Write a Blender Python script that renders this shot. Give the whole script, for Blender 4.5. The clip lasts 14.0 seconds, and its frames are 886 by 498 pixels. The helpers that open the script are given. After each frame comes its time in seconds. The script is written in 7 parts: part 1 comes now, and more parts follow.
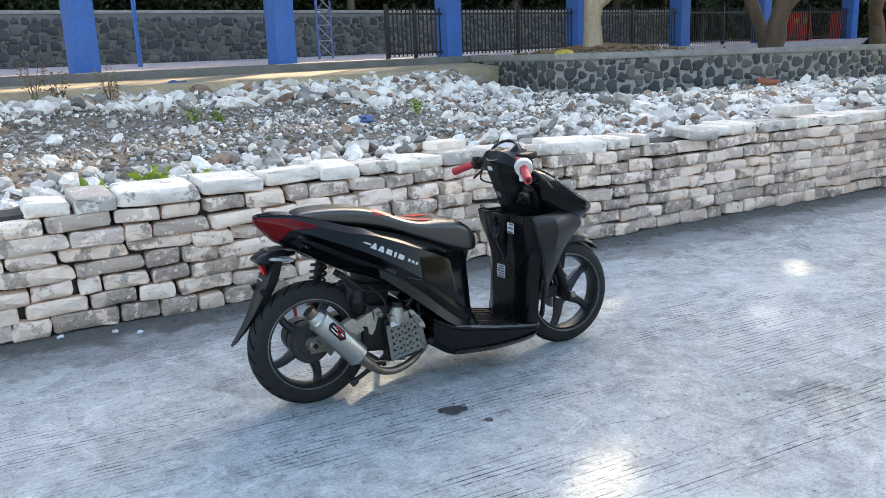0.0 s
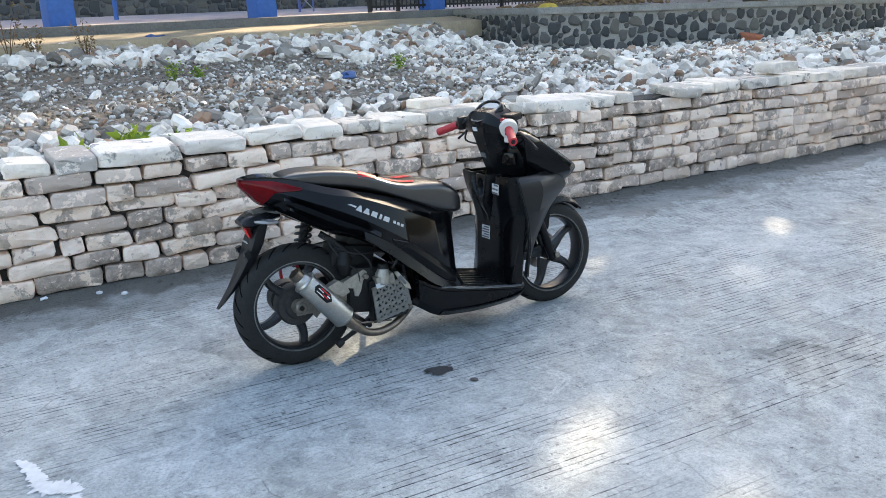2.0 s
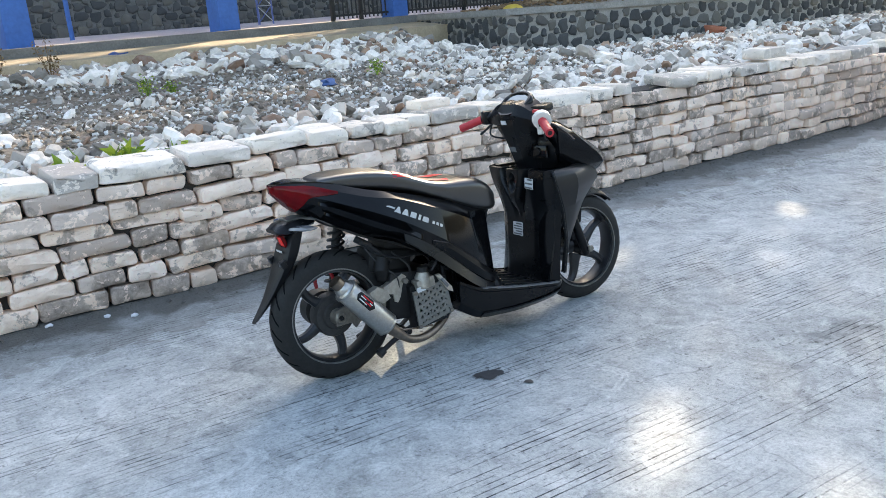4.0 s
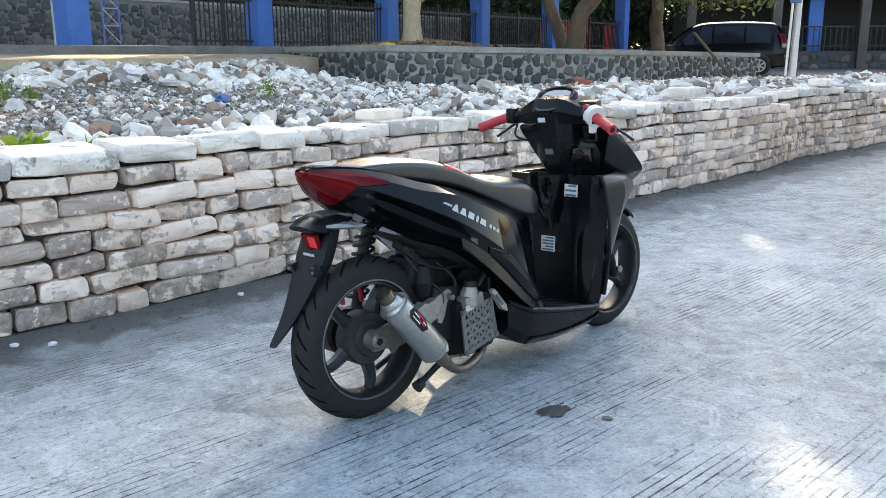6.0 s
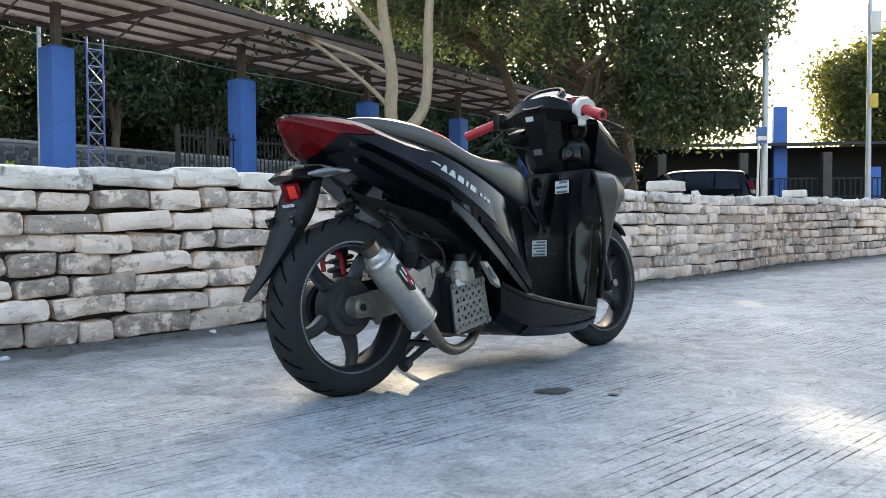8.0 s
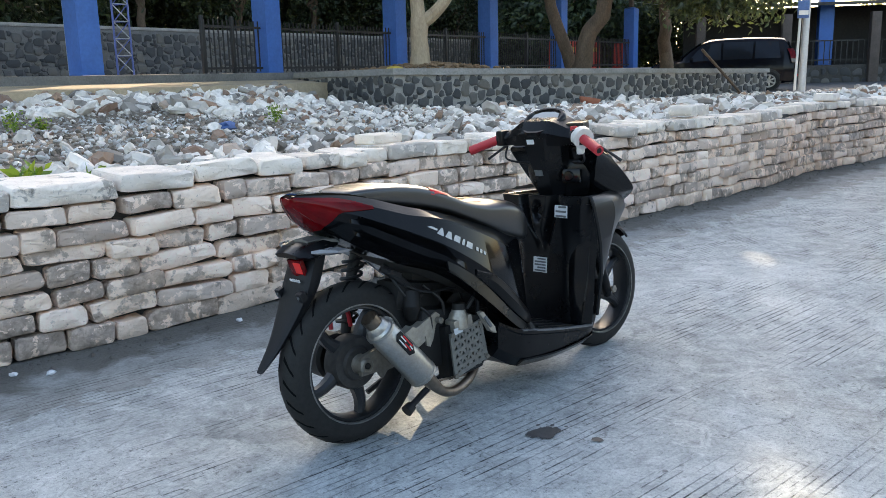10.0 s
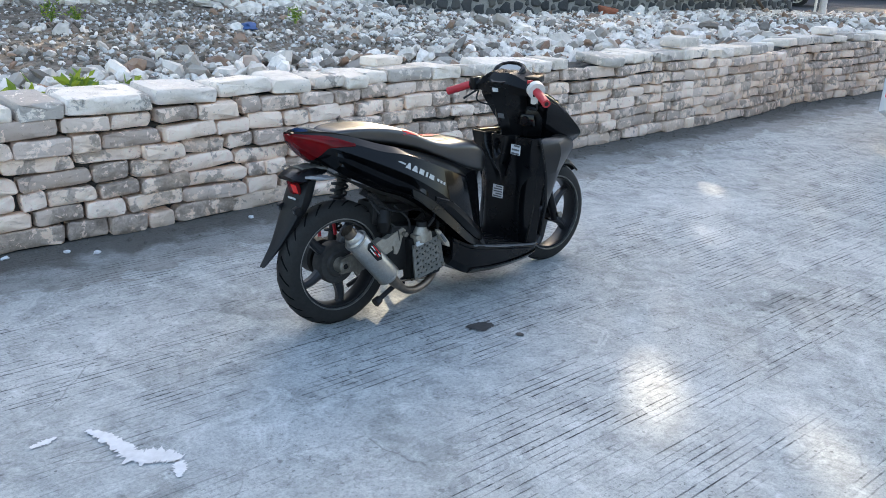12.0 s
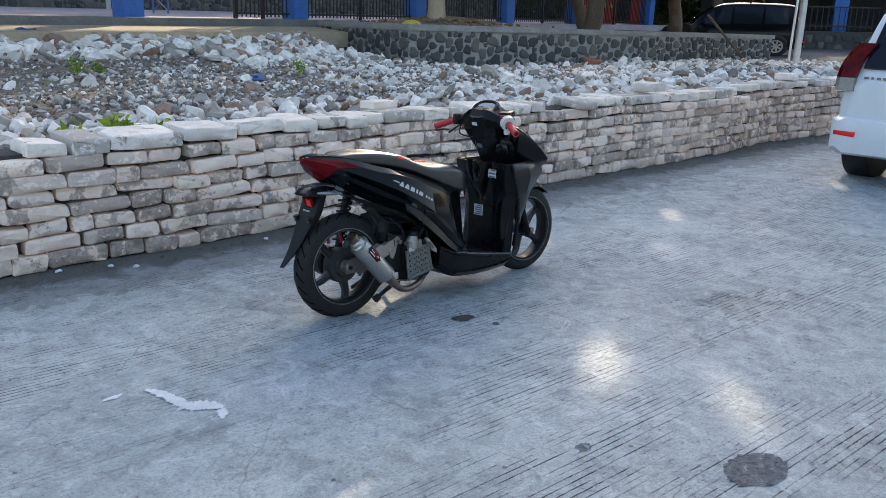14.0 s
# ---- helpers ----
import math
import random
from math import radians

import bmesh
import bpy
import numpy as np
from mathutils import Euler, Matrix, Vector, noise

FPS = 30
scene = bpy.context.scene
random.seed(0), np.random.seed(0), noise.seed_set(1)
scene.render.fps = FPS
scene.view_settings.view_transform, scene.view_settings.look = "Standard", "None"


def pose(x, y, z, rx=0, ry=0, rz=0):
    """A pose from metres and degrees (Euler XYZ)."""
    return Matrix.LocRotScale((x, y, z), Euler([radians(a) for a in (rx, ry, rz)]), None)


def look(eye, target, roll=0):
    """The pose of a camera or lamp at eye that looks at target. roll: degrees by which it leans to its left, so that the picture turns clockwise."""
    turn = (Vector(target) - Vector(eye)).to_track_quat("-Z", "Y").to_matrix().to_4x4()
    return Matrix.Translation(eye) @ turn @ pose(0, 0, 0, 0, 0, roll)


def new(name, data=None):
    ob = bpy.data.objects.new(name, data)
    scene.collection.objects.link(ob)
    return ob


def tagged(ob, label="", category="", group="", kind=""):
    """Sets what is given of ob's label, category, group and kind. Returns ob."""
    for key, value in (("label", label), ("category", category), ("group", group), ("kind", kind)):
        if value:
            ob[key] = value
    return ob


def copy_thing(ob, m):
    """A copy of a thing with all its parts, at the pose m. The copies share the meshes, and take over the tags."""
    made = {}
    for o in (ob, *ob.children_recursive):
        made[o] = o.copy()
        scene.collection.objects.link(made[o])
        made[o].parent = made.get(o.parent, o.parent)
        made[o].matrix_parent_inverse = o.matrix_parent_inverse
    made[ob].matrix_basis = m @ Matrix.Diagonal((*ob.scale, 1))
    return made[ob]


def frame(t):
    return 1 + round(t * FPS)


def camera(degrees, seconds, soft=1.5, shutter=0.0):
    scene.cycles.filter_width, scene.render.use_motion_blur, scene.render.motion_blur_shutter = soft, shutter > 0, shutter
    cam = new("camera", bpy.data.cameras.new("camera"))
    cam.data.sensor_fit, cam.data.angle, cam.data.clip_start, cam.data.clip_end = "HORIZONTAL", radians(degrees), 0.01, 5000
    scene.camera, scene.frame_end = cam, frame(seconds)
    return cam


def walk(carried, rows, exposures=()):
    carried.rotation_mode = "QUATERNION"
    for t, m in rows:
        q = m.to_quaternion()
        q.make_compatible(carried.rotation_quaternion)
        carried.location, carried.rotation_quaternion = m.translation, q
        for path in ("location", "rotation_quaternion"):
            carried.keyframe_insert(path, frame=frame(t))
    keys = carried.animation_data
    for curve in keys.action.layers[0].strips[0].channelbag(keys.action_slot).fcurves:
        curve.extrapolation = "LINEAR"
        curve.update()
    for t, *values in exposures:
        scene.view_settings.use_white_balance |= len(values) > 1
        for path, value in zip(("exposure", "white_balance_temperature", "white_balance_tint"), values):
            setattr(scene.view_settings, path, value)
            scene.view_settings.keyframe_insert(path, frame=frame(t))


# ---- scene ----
cam = camera(55.8, 14.0, 0.75)
PATH = [
    (0, (-0.952, -3.185, 1.397), (-0.06, -1.456, 0.938), -2.3),
    (0.5, (-0.95, -3.175, 1.41), (-0.028, -1.477, 0.896), -1.9),
    (1, (-0.968, -3.175, 1.426), (-0.047, -1.486, 0.879), -1.5),
    (1.5, (-0.979, -3.202, 1.432), (-0.068, -1.513, 0.868), -2.1),
    (2, (-0.96, -3.181, 1.427), (-0.048, -1.493, 0.862), -2.2),
    (2.2, (-0.957, -3.186, 1.425), (-0.041, -1.501, 0.859), -2.2),
    (4.3, (-1.203, -2.736, 1.369), (-0.165, -1.116, 0.825), -6.0),
    (4.5, (-1.225, -2.599, 1.384), (-0.134, -0.999, 0.885), -6.9),
    (5, (-1.394, -2.368, 1.375), (-0.207, -0.821, 0.931), -5.2),
    (5.5, (-1.529, -2.158, 1.342), (-0.251, -0.689, 0.884), -2.9),
    (6, (-1.489, -2.0, 1.117), (-0.149, -0.586, 0.664), -0.2),
    (6.5, (-1.489, -1.943, 0.747), (-0.099, -0.546, 0.403), 0.3),
    (7, (-1.474, -1.929, 0.541), (-0.035, -0.548, 0.391), -0.2),
    (7.5, (-1.485, -1.91, 0.505), (-0.037, -0.531, 0.437), -0.3),
    (8, (-1.456, -1.922, 0.502), (-0.044, -0.507, 0.433), -0.3),
    (8.5, (-1.408, -1.962, 0.5), (-0.036, -0.508, 0.438), -0.7),
    (8.7, (-1.397, -1.976, 0.498), (-0.036, -0.512, 0.441), -1.0),
    (10.8, (-1.533, -2.223, 1.429), (-0.234, -0.809, 0.868), -1.2),
    (11, (-1.582, -2.282, 1.422), (-0.263, -0.871, 0.902), -0.9),
    (11.5, (-1.742, -2.473, 1.436), (-0.434, -1.093, 0.817), 0.8),
    (12, (-1.724, -2.703, 1.426), (-0.479, -1.281, 0.774), 2.0),
    (12.5, (-1.775, -2.887, 1.453), (-0.596, -1.412, 0.794), 0.7),
    (13, (-1.986, -2.981, 1.446), (-0.79, -1.513, 0.802), 1.4),
    (13.5, (-2.089, -3.099, 1.45), (-0.822, -1.653, 0.901), 3.0),
    (14, (-2.161, -3.287, 1.438), (-0.891, -1.838, 0.901), 1.4),
]
walk(cam, [(t, look(eye, target, roll)) for t, eye, target, roll in PATH],
     [(0, 2.20, 7100, 10), (1.5, 2.07, 7150, 10), (2.2, 2.13, 7150, 10), (5, 2.18, 7100, 10), (6.5, 2.34, 7200, 10), (7, 2.18, 7200, 10), (7.5, 2.13, 7200, 10), (8.5, 2.10, 7200, 10),
      (11, 1.95, 7100, 10), (11.5, 2.00, 7000, 10), (12, 2.00, 6850, 10), (12.5, 1.91, 6850, 10), (13, 1.89, 6800, 10), (13.5, 1.93, 6750, 10), (14, 1.56, 6650, 10)])


# ---- light and sky ----
SUN_AZ, SUN_EL = radians(43.5), radians(21.5)
TO_SUN = Vector((math.cos(SUN_AZ) * math.cos(SUN_EL), math.sin(SUN_AZ) * math.cos(SUN_EL), math.sin(SUN_EL)))
world = bpy.data.worlds.new("world")
scene.world = world
world.use_nodes = True
wn = world.node_tree.nodes
sky = wn.new("ShaderNodeTexSky")
sky.sky_type = "NISHITA"
sky.sun_disc = False
sky.sun_elevation = SUN_EL
sky.sun_rotation = math.pi / 2 - SUN_AZ
sky.air_density, sky.dust_density, sky.ozone_density = 1.0, 2.5, 1.0
wn["Background"].inputs["Strength"].default_value = 0.15
world.node_tree.links.new(sky.outputs[0], wn["Background"].inputs["Color"])
sun = new("sun", bpy.data.lights.new("sun", "SUN"))
sun.data.energy, sun.data.angle, sun.data.color = 2.7, radians(0.5), (1.0, 0.86, 0.66)
sun.matrix_world = look(TO_SUN * 60, (0, 0, 0))


# ---- materials ----
class Nodes:
    """A node material under construction."""

    def __init__(self, name, rough=0.6, metal=0.0):
        self.mat = bpy.data.materials.new(name)
        self.mat.use_nodes = True
        self.tree = self.mat.node_tree
        self.bsdf = self.tree.nodes["Principled BSDF"]
        self.bsdf.inputs["Roughness"].default_value = rough
        self.bsdf.inputs["Metallic"].default_value = metal

    def add(self, kind, **values):
        n = self.tree.nodes.new(kind)
        for k, v in values.items():
            if k in n.inputs:
                n.inputs[k].default_value = v
        return n

    def link(self, a, b):
        self.tree.links.new(a, b)

    def coords(self, scale=(1, 1, 1), turn=0.0, world_space=False):
        c = self.tree.nodes.new("ShaderNodeNewGeometry").outputs["Position"] if world_space else self.tree.nodes.new("ShaderNodeTexCoord").outputs["Object"]
        m = self.tree.nodes.new("ShaderNodeMapping")
        m.inputs["Scale"].default_value = scale
        m.inputs["Rotation"].default_value = (0, 0, radians(turn))
        self.link(c, m.inputs["Vector"])
        return m.outputs[0]

    def noise(self, vec, scale, detail=4.0, rough=0.6, distort=0.0):
        n = self.add("ShaderNodeTexNoise", Scale=scale, Detail=detail, Roughness=rough, Distortion=distort)
        self.link(vec, n.inputs["Vector"])
        return n.outputs["Fac"]

    def ramp(self, fac, stops):
        r = self.tree.nodes.new("ShaderNodeValToRGB")
        e = r.color_ramp.elements
        while len(e) < len(stops):
            e.new(0.5)
        for el, (p, c) in zip(e, stops):
            el.position = p
            el.color = (*c, 1) if len(c) == 3 else c
        self.link(fac, r.inputs[0])
        return r.outputs[0]

    def mix(self, fac, a, b, mode="MIX"):
        m = self.tree.nodes.new("ShaderNodeMix")
        m.data_type, m.blend_type = "RGBA", mode
        for sock, v in ((m.inputs[0], fac), (m.inputs[6], a), (m.inputs[7], b)):
            if isinstance(v, (int, float)):
                sock.default_value = v
            elif isinstance(v, tuple):
                sock.default_value = (*v, 1)
            else:
                self.link(v, sock)
        return m.outputs[2]

    def maths(self, op, a, b=0.0, c=0.0):
        m = self.tree.nodes.new("ShaderNodeMath")
        m.operation = op
        for sock, v in zip(m.inputs, (a, b, c)):
            if isinstance(v, (int, float)):
                sock.default_value = v
            else:
                self.link(v, sock)
        return m.outputs[0]

    def random(self):
        return self.tree.nodes.new("ShaderNodeObjectInfo").outputs["Random"]

    def island(self):
        return self.tree.nodes.new("ShaderNodeNewGeometry").outputs["Random Per Island"]

    def colour(self, v):
        if isinstance(v, tuple):
            self.bsdf.inputs["Base Color"].default_value = (*v, 1)
        else:
            self.link(v, self.bsdf.inputs["Base Color"])
        return self

    def rough(self, v):
        self.link(v, self.bsdf.inputs["Roughness"])
        return self

    def bump(self, height, strength=0.3, distance=0.01):
        b = self.add("ShaderNodeBump", Strength=strength, Distance=distance)
        self.link(height, b.inputs["Height"])
        self.link(b.outputs[0], self.bsdf.inputs["Normal"])
        return self


def plain(name, base, rough=0.5, metal=0.0, grain=60.0, vary=0.25, bump=0.1, depth=0.002, coat=0.0, spec=0.5):
    """A surface of one colour with fine grain, faint stains and uneven gloss."""
    n = Nodes(name, rough, metal)
    n.bsdf.inputs["Specular IOR Level"].default_value = spec
    v = n.coords()
    fine, broad = n.noise(v, grain, 5), n.noise(v, grain * 0.09, 4)
    dark = tuple(c * (1 - vary) for c in base)
    light = tuple(min(1, c * (1 + vary)) for c in base)
    n.colour(n.ramp(n.mix(0.5, fine, broad), [(0.3, dark), (0.7, light)]))
    n.rough(n.maths("MULTIPLY_ADD", broad, 0.3 * rough, 0.85 * rough))
    if bump:
        n.bump(fine, bump, depth)
    if coat:
        n.bsdf.inputs["Coat Weight"].default_value = coat
        n.bsdf.inputs["Coat Roughness"].default_value = 0.08
    return n.mat


def concrete_road():
    n = Nodes("brushed_concrete", 0.85)
    n.bsdf.inputs["Specular IOR Level"].default_value = 0.22
    v = n.coords()
    big, mid, small, fine = n.noise(v, 0.6, 5, 0.6, 0.8), n.noise(v, 2.6, 7, 0.68, 1.0), n.noise(v, 11, 7, 0.72, 0.6), n.noise(v, 120, 6, 0.7)
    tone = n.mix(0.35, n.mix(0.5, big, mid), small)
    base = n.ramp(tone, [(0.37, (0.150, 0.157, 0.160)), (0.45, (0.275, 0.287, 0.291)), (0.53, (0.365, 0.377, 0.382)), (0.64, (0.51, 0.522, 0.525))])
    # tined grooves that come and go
    w = n.add("ShaderNodeTexWave", Scale=11.0, Distortion=2.2, Detail=2.0)
    w.inputs["Detail Scale"].default_value = 0.5
    w.bands_direction = "Y"
    along = n.coords((0.12, 1, 1), GROOVE_TURN)
    n.link(along, w.inputs["Vector"])
    line = n.ramp(w.outputs["Fac"], [(0.0, (1, 1, 1)), (0.06, (0.95, 0.95, 0.95)), (0.12, (0, 0, 0))])
    patch = n.ramp(n.noise(n.coords((0.55, 1.5, 1), GROOVE_TURN), 1.3, 4, 0.6, 0.6), [(0.455, (0, 0, 0)), (0.55, (1, 1, 1))])
    broken = n.ramp(n.noise(n.coords((3.2, 24, 1), GROOVE_TURN), 1.0, 6, 0.75), [(0.475, (0, 0, 0)), (0.51, (1, 1, 1))])
    groove = n.maths("MULTIPLY", n.maths("MULTIPLY", line, patch), broken)
    base = n.mix(n.maths("MULTIPLY", groove, 0.97), base, (0.025, 0.027, 0.03))
    pits = n.maths("MULTIPLY", n.ramp(n.noise(v, 42, 7, 0.8), [(0.56, (0, 0, 0)), (0.595, (1, 1, 1))]), n.ramp(n.noise(v, 1.1, 4), [(0.38, (0.12, 0.12, 0.12)), (0.58, (1, 1, 1))]))
    base = n.mix(n.maths("MULTIPLY", pits, 0.85), base, (0.075, 0.078, 0.08))
    chalk = n.ramp(n.noise(v, 5, 8, 0.78, 1.4), [(0.53, (0, 0, 0)), (0.64, (1, 1, 1))])
    base = n.mix(n.maths("MULTIPLY", chalk, 0.55), base, (0.585, 0.60, 0.605))
    damp = n.ramp(n.noise(v, 3.2, 8, 0.8, 1.2), [(0.54, (0, 0, 0)), (0.66, (1, 1, 1))])
    base = n.mix(n.maths("MULTIPLY", damp, 0.6), base, (0.16, 0.167, 0.17))
    chip = n.add("ShaderNodeTexVoronoi", Scale=5.5)
    n.link(v, chip.inputs["Vector"])
    fleck = n.ramp(chip.outputs["Distance"], [(0.0, (1, 1, 1)), (0.045, (0.9, 0.9, 0.9)), (0.06, (0, 0, 0))])
    base = n.mix(n.maths("MULTIPLY", fleck, 0.8), base, (0.06, 0.06, 0.06))
    crumb = n.add("ShaderNodeTexVoronoi", Scale=15.0)
    n.link(v, crumb.inputs["Vector"])
    specks = n.maths("MULTIPLY", n.ramp(n.maths("ADD", crumb.outputs["Distance"], n.maths("MULTIPLY", fine, 0.08)), [(0.105, (1, 1, 1)), (0.135, (0, 0, 0))]), n.ramp(n.noise(v, 1.7, 4, 0.6), [(0.47, (0, 0, 0)), (0.56, (1, 1, 1))]))
    base = n.mix(n.maths("MULTIPLY", specks, 0.8), base, (0.055, 0.057, 0.06))
    crack = n.add("ShaderNodeTexVoronoi", Scale=0.8, Randomness=1.0)
    crack.feature = "DISTANCE_TO_EDGE"
    wob = n.add("ShaderNodeTexNoise", Scale=4.0, Detail=4.0)
    n.link(v, wob.inputs["Vector"])
    n.link(n.mix(0.14, v, wob.outputs["Color"]), crack.inputs["Vector"])
    hair = n.ramp(crack.outputs["Distance"], [(0.0, (1, 1, 1)), (0.003, (0, 0, 0))])
    base = n.mix(n.maths("MULTIPLY", n.maths("MULTIPLY", hair, n.ramp(mid, [(0.47, (0, 0, 0)), (0.55, (1, 1, 1))])), 0.55), base, (0.09, 0.09, 0.09))
    lean = n.ramp(n.noise(v, 4.2, 9, 0.66, 1.6), [(0.475, (0, 0, 0)), (0.515, (1, 1, 1))])
    base = n.mix(n.maths("MULTIPLY", lean, 0.26), base, (0.50, 0.51, 0.515))
    # brown dirt along the wall foot, with part of the wall's shade painted in
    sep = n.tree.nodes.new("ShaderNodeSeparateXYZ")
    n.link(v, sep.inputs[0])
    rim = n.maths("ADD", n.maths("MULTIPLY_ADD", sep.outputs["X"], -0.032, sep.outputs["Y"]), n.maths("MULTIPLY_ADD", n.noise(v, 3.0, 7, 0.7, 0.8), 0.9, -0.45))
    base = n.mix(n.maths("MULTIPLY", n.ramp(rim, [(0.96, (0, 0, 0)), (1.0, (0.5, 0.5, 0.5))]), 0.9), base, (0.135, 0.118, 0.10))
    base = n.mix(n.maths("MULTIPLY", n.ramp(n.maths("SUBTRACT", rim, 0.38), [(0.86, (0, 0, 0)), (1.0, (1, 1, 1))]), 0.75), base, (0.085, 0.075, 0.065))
    grit = n.ramp(n.noise(v, 75, 8, 0.85), [(0.36, (0.55, 0.55, 0.55)), (0.5, (1, 1, 1)), (0.64, (1.3, 1.3, 1.3))])
    base = n.mix(0.75, base, grit, "MULTIPLY")
    base = n.mix(1.0, base, (0.92, 0.963, 0.963), "MULTIPLY")
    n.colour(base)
    n.rough(n.maths("MULTIPLY_ADD", tone, -0.5, 0.98))
    n.bump(n.maths("SUBTRACT", n.mix(0.5, fine, small), n.maths("MULTIPLY", groove, 1.0)), 0.55, 0.006)
    return n.mat


def limestone(name, per_island=False, clean=0.0):
    """Pale sawn limestone, weathered grey in blotches."""
    n = Nodes(name, 0.88)
    v = n.coords(world_space=True)
    rnd = n.island() if per_island else n.random()
    body = n.ramp(rnd, [(0.0, (0.44, 0.42, 0.385)), (0.10, (0.58, 0.55, 0.50)), (0.15, (0.86, 0.80, 0.69)), (0.36, (0.90, 0.86, 0.77)), (0.42, (0.60, 0.575, 0.53)), (0.54, (0.76, 0.72, 0.645)), (0.60, (0.88, 0.83, 0.73)), (0.88, (0.91, 0.88, 0.81)), (0.92, (0.50, 0.48, 0.44)), (1.0, (0.72, 0.685, 0.615))])
    # grey weathering with crisp ragged edges, heavier on some stones
    lean = n.maths("MULTIPLY_ADD", n.maths("FRACT", n.maths("MULTIPLY", rnd, 7.31)), 0.26, -0.165 - clean)
    blotch = n.ramp(n.maths("ADD", n.noise(v, 8, 9, 0.62, 0.3), lean), [(0.485, (0, 0, 0)), (0.525, (0.85, 0.85, 0.85)), (0.6, (1, 1, 1))])
    grey = n.ramp(n.noise(v, 26, 8, 0.7, 0.2), [(0.36, (0.11, 0.105, 0.095)), (0.5, (0.25, 0.24, 0.22)), (0.62, (0.42, 0.40, 0.365))])
    c = n.mix(n.maths("MULTIPLY", blotch, 0.80), body, grey)
    stain = n.ramp(n.noise(v, 5, 6, 0.6, 0.3), [(0.47, (0, 0, 0)), (0.62, (1, 1, 1))])
    c = n.mix(n.maths("MULTIPLY", stain, 0.28), c, (0.42, 0.385, 0.325))
    crust = n.ramp(n.noise(v, 17, 8, 0.66, 0.3), [(0.565, (0, 0, 0)), (0.59, (1, 1, 1))])
    c = n.mix(n.maths("MULTIPLY", crust, 0.72), c, (0.90, 0.865, 0.79))
    crack = n.ramp(n.noise(n.coords((1, 1, 3.5), world_space=True), 9, 5, 0.6, 0.6), [(0.49, (0, 0, 0)), (0.5, (1, 1, 1)), (0.51, (0, 0, 0))])
    spots = n.ramp(n.noise(v, 60, 5, 0.7), [(0.63, (0, 0, 0)), (0.67, (1, 1, 1))])
    c = n.mix(n.maths("MULTIPLY", spots, 0.6), c, (0.12, 0.112, 0.10))
    warm = n.ramp(n.noise(v, 3.0, 3), [(0.55, (0, 0, 0)), (0.7, (1, 1, 1))])
    c = n.mix(n.maths("MULTIPLY", warm, 0.25), c, (0.58, 0.46, 0.31))
    # the top course takes a cooler tint, sky light put into the colour
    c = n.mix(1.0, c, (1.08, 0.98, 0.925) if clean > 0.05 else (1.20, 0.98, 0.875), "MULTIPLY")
    n.colour(c)
    n.bump(n.maths("SUBTRACT", n.mix(0.6, n.noise(v, 55, 7, 0.65), n.noise(v, 14, 6, 0.6)), n.maths("MULTIPLY", crack, 0.15)), 0.9, 0.015)
    return n.mat


def rubble_stone():
    n = Nodes("rubble_stone", 0.9)
    v = n.coords(world_space=True)
    c = n.ramp(n.island(), [(0.0, (0.13, 0.122, 0.11)), (0.10, (0.32, 0.305, 0.28)), (0.26, (0.58, 0.56, 0.525)), (0.52, (0.80, 0.782, 0.74)), (0.83, (0.90, 0.885, 0.85)), (0.87, (0.38, 0.26, 0.18)), (1.0, (0.20, 0.125, 0.09))])
    b = n.ramp(n.noise(v, 12, 6, 0.7), [(0.45, (0, 0, 0)), (0.68, (1, 1, 1))])
    n.colour(n.mix(1.0, n.mix(n.maths("MULTIPLY", b, 0.45), c, (0.30, 0.285, 0.26)), (1.09, 1.0, 0.93), "MULTIPLY"))
    n.bump(n.noise(v, 40, 6, 0.7), 0.7, 0.01)
    return n.mat


def gravel_chip():
    n = Nodes("gravel_chip", 0.95)
    v = n.coords(world_space=True)
    c = n.ramp(n.island(), [(0.0, (0.075, 0.057, 0.042)), (0.30, (0.20, 0.163, 0.125)), (0.50, (0.34, 0.305, 0.265)), (0.66, (0.52, 0.495, 0.455)), (0.74, (0.23, 0.13, 0.08)), (0.82, (0.62, 0.605, 0.58)), (1.0, (0.82, 0.80, 0.77))])
    n.colour(n.mix(n.maths("MULTIPLY", n.noise(v, 40, 5), 0.4), c, (0.15, 0.13, 0.11)))
    return n.mat


def gravel_ground(name="gravelly_soil", a=(0.072, 0.055, 0.040), b=(0.26, 0.215, 0.168)):
    n = Nodes(name, 0.95)
    v = n.coords(world_space=True)
    cell = n.add("ShaderNodeTexVoronoi", Scale=26.0)
    n.link(v, cell.inputs["Vector"])
    grit = n.ramp(n.mix(0.5, cell.outputs["Color"], n.noise(v, 60, 5)), [(0.25, a), (0.75, b)])
    n.colour(n.mix(n.ramp(n.noise(v, 0.8, 5), [(0.4, (0, 0, 0)), (0.65, (1, 1, 1))]), grit, n.mix(0.5, grit, (0.19, 0.145, 0.10))))
    n.bump(n.mix(0.5, cell.outputs["Distance"], n.noise(v, 80, 5)), 1.0, 0.02)
    return n.mat


def lava_stone(name, per_island):
    n = Nodes(name, 0.85)
    v = n.coords(world_space=True)
    c = n.ramp(n.island() if per_island else n.random(), [(0.0, (0.036, 0.039, 0.042)), (0.5, (0.068, 0.070, 0.071)), (0.8, (0.115, 0.11, 0.102)), (1.0, (0.165, 0.15, 0.125))])
    n.colour(n.mix(n.maths("MULTIPLY", n.noise(v, 25, 6), 0.5), c, (0.06, 0.058, 0.055)))
    n.bump(n.noise(v, 35, 6, 0.7), 0.8, 0.012)
    return n.mat


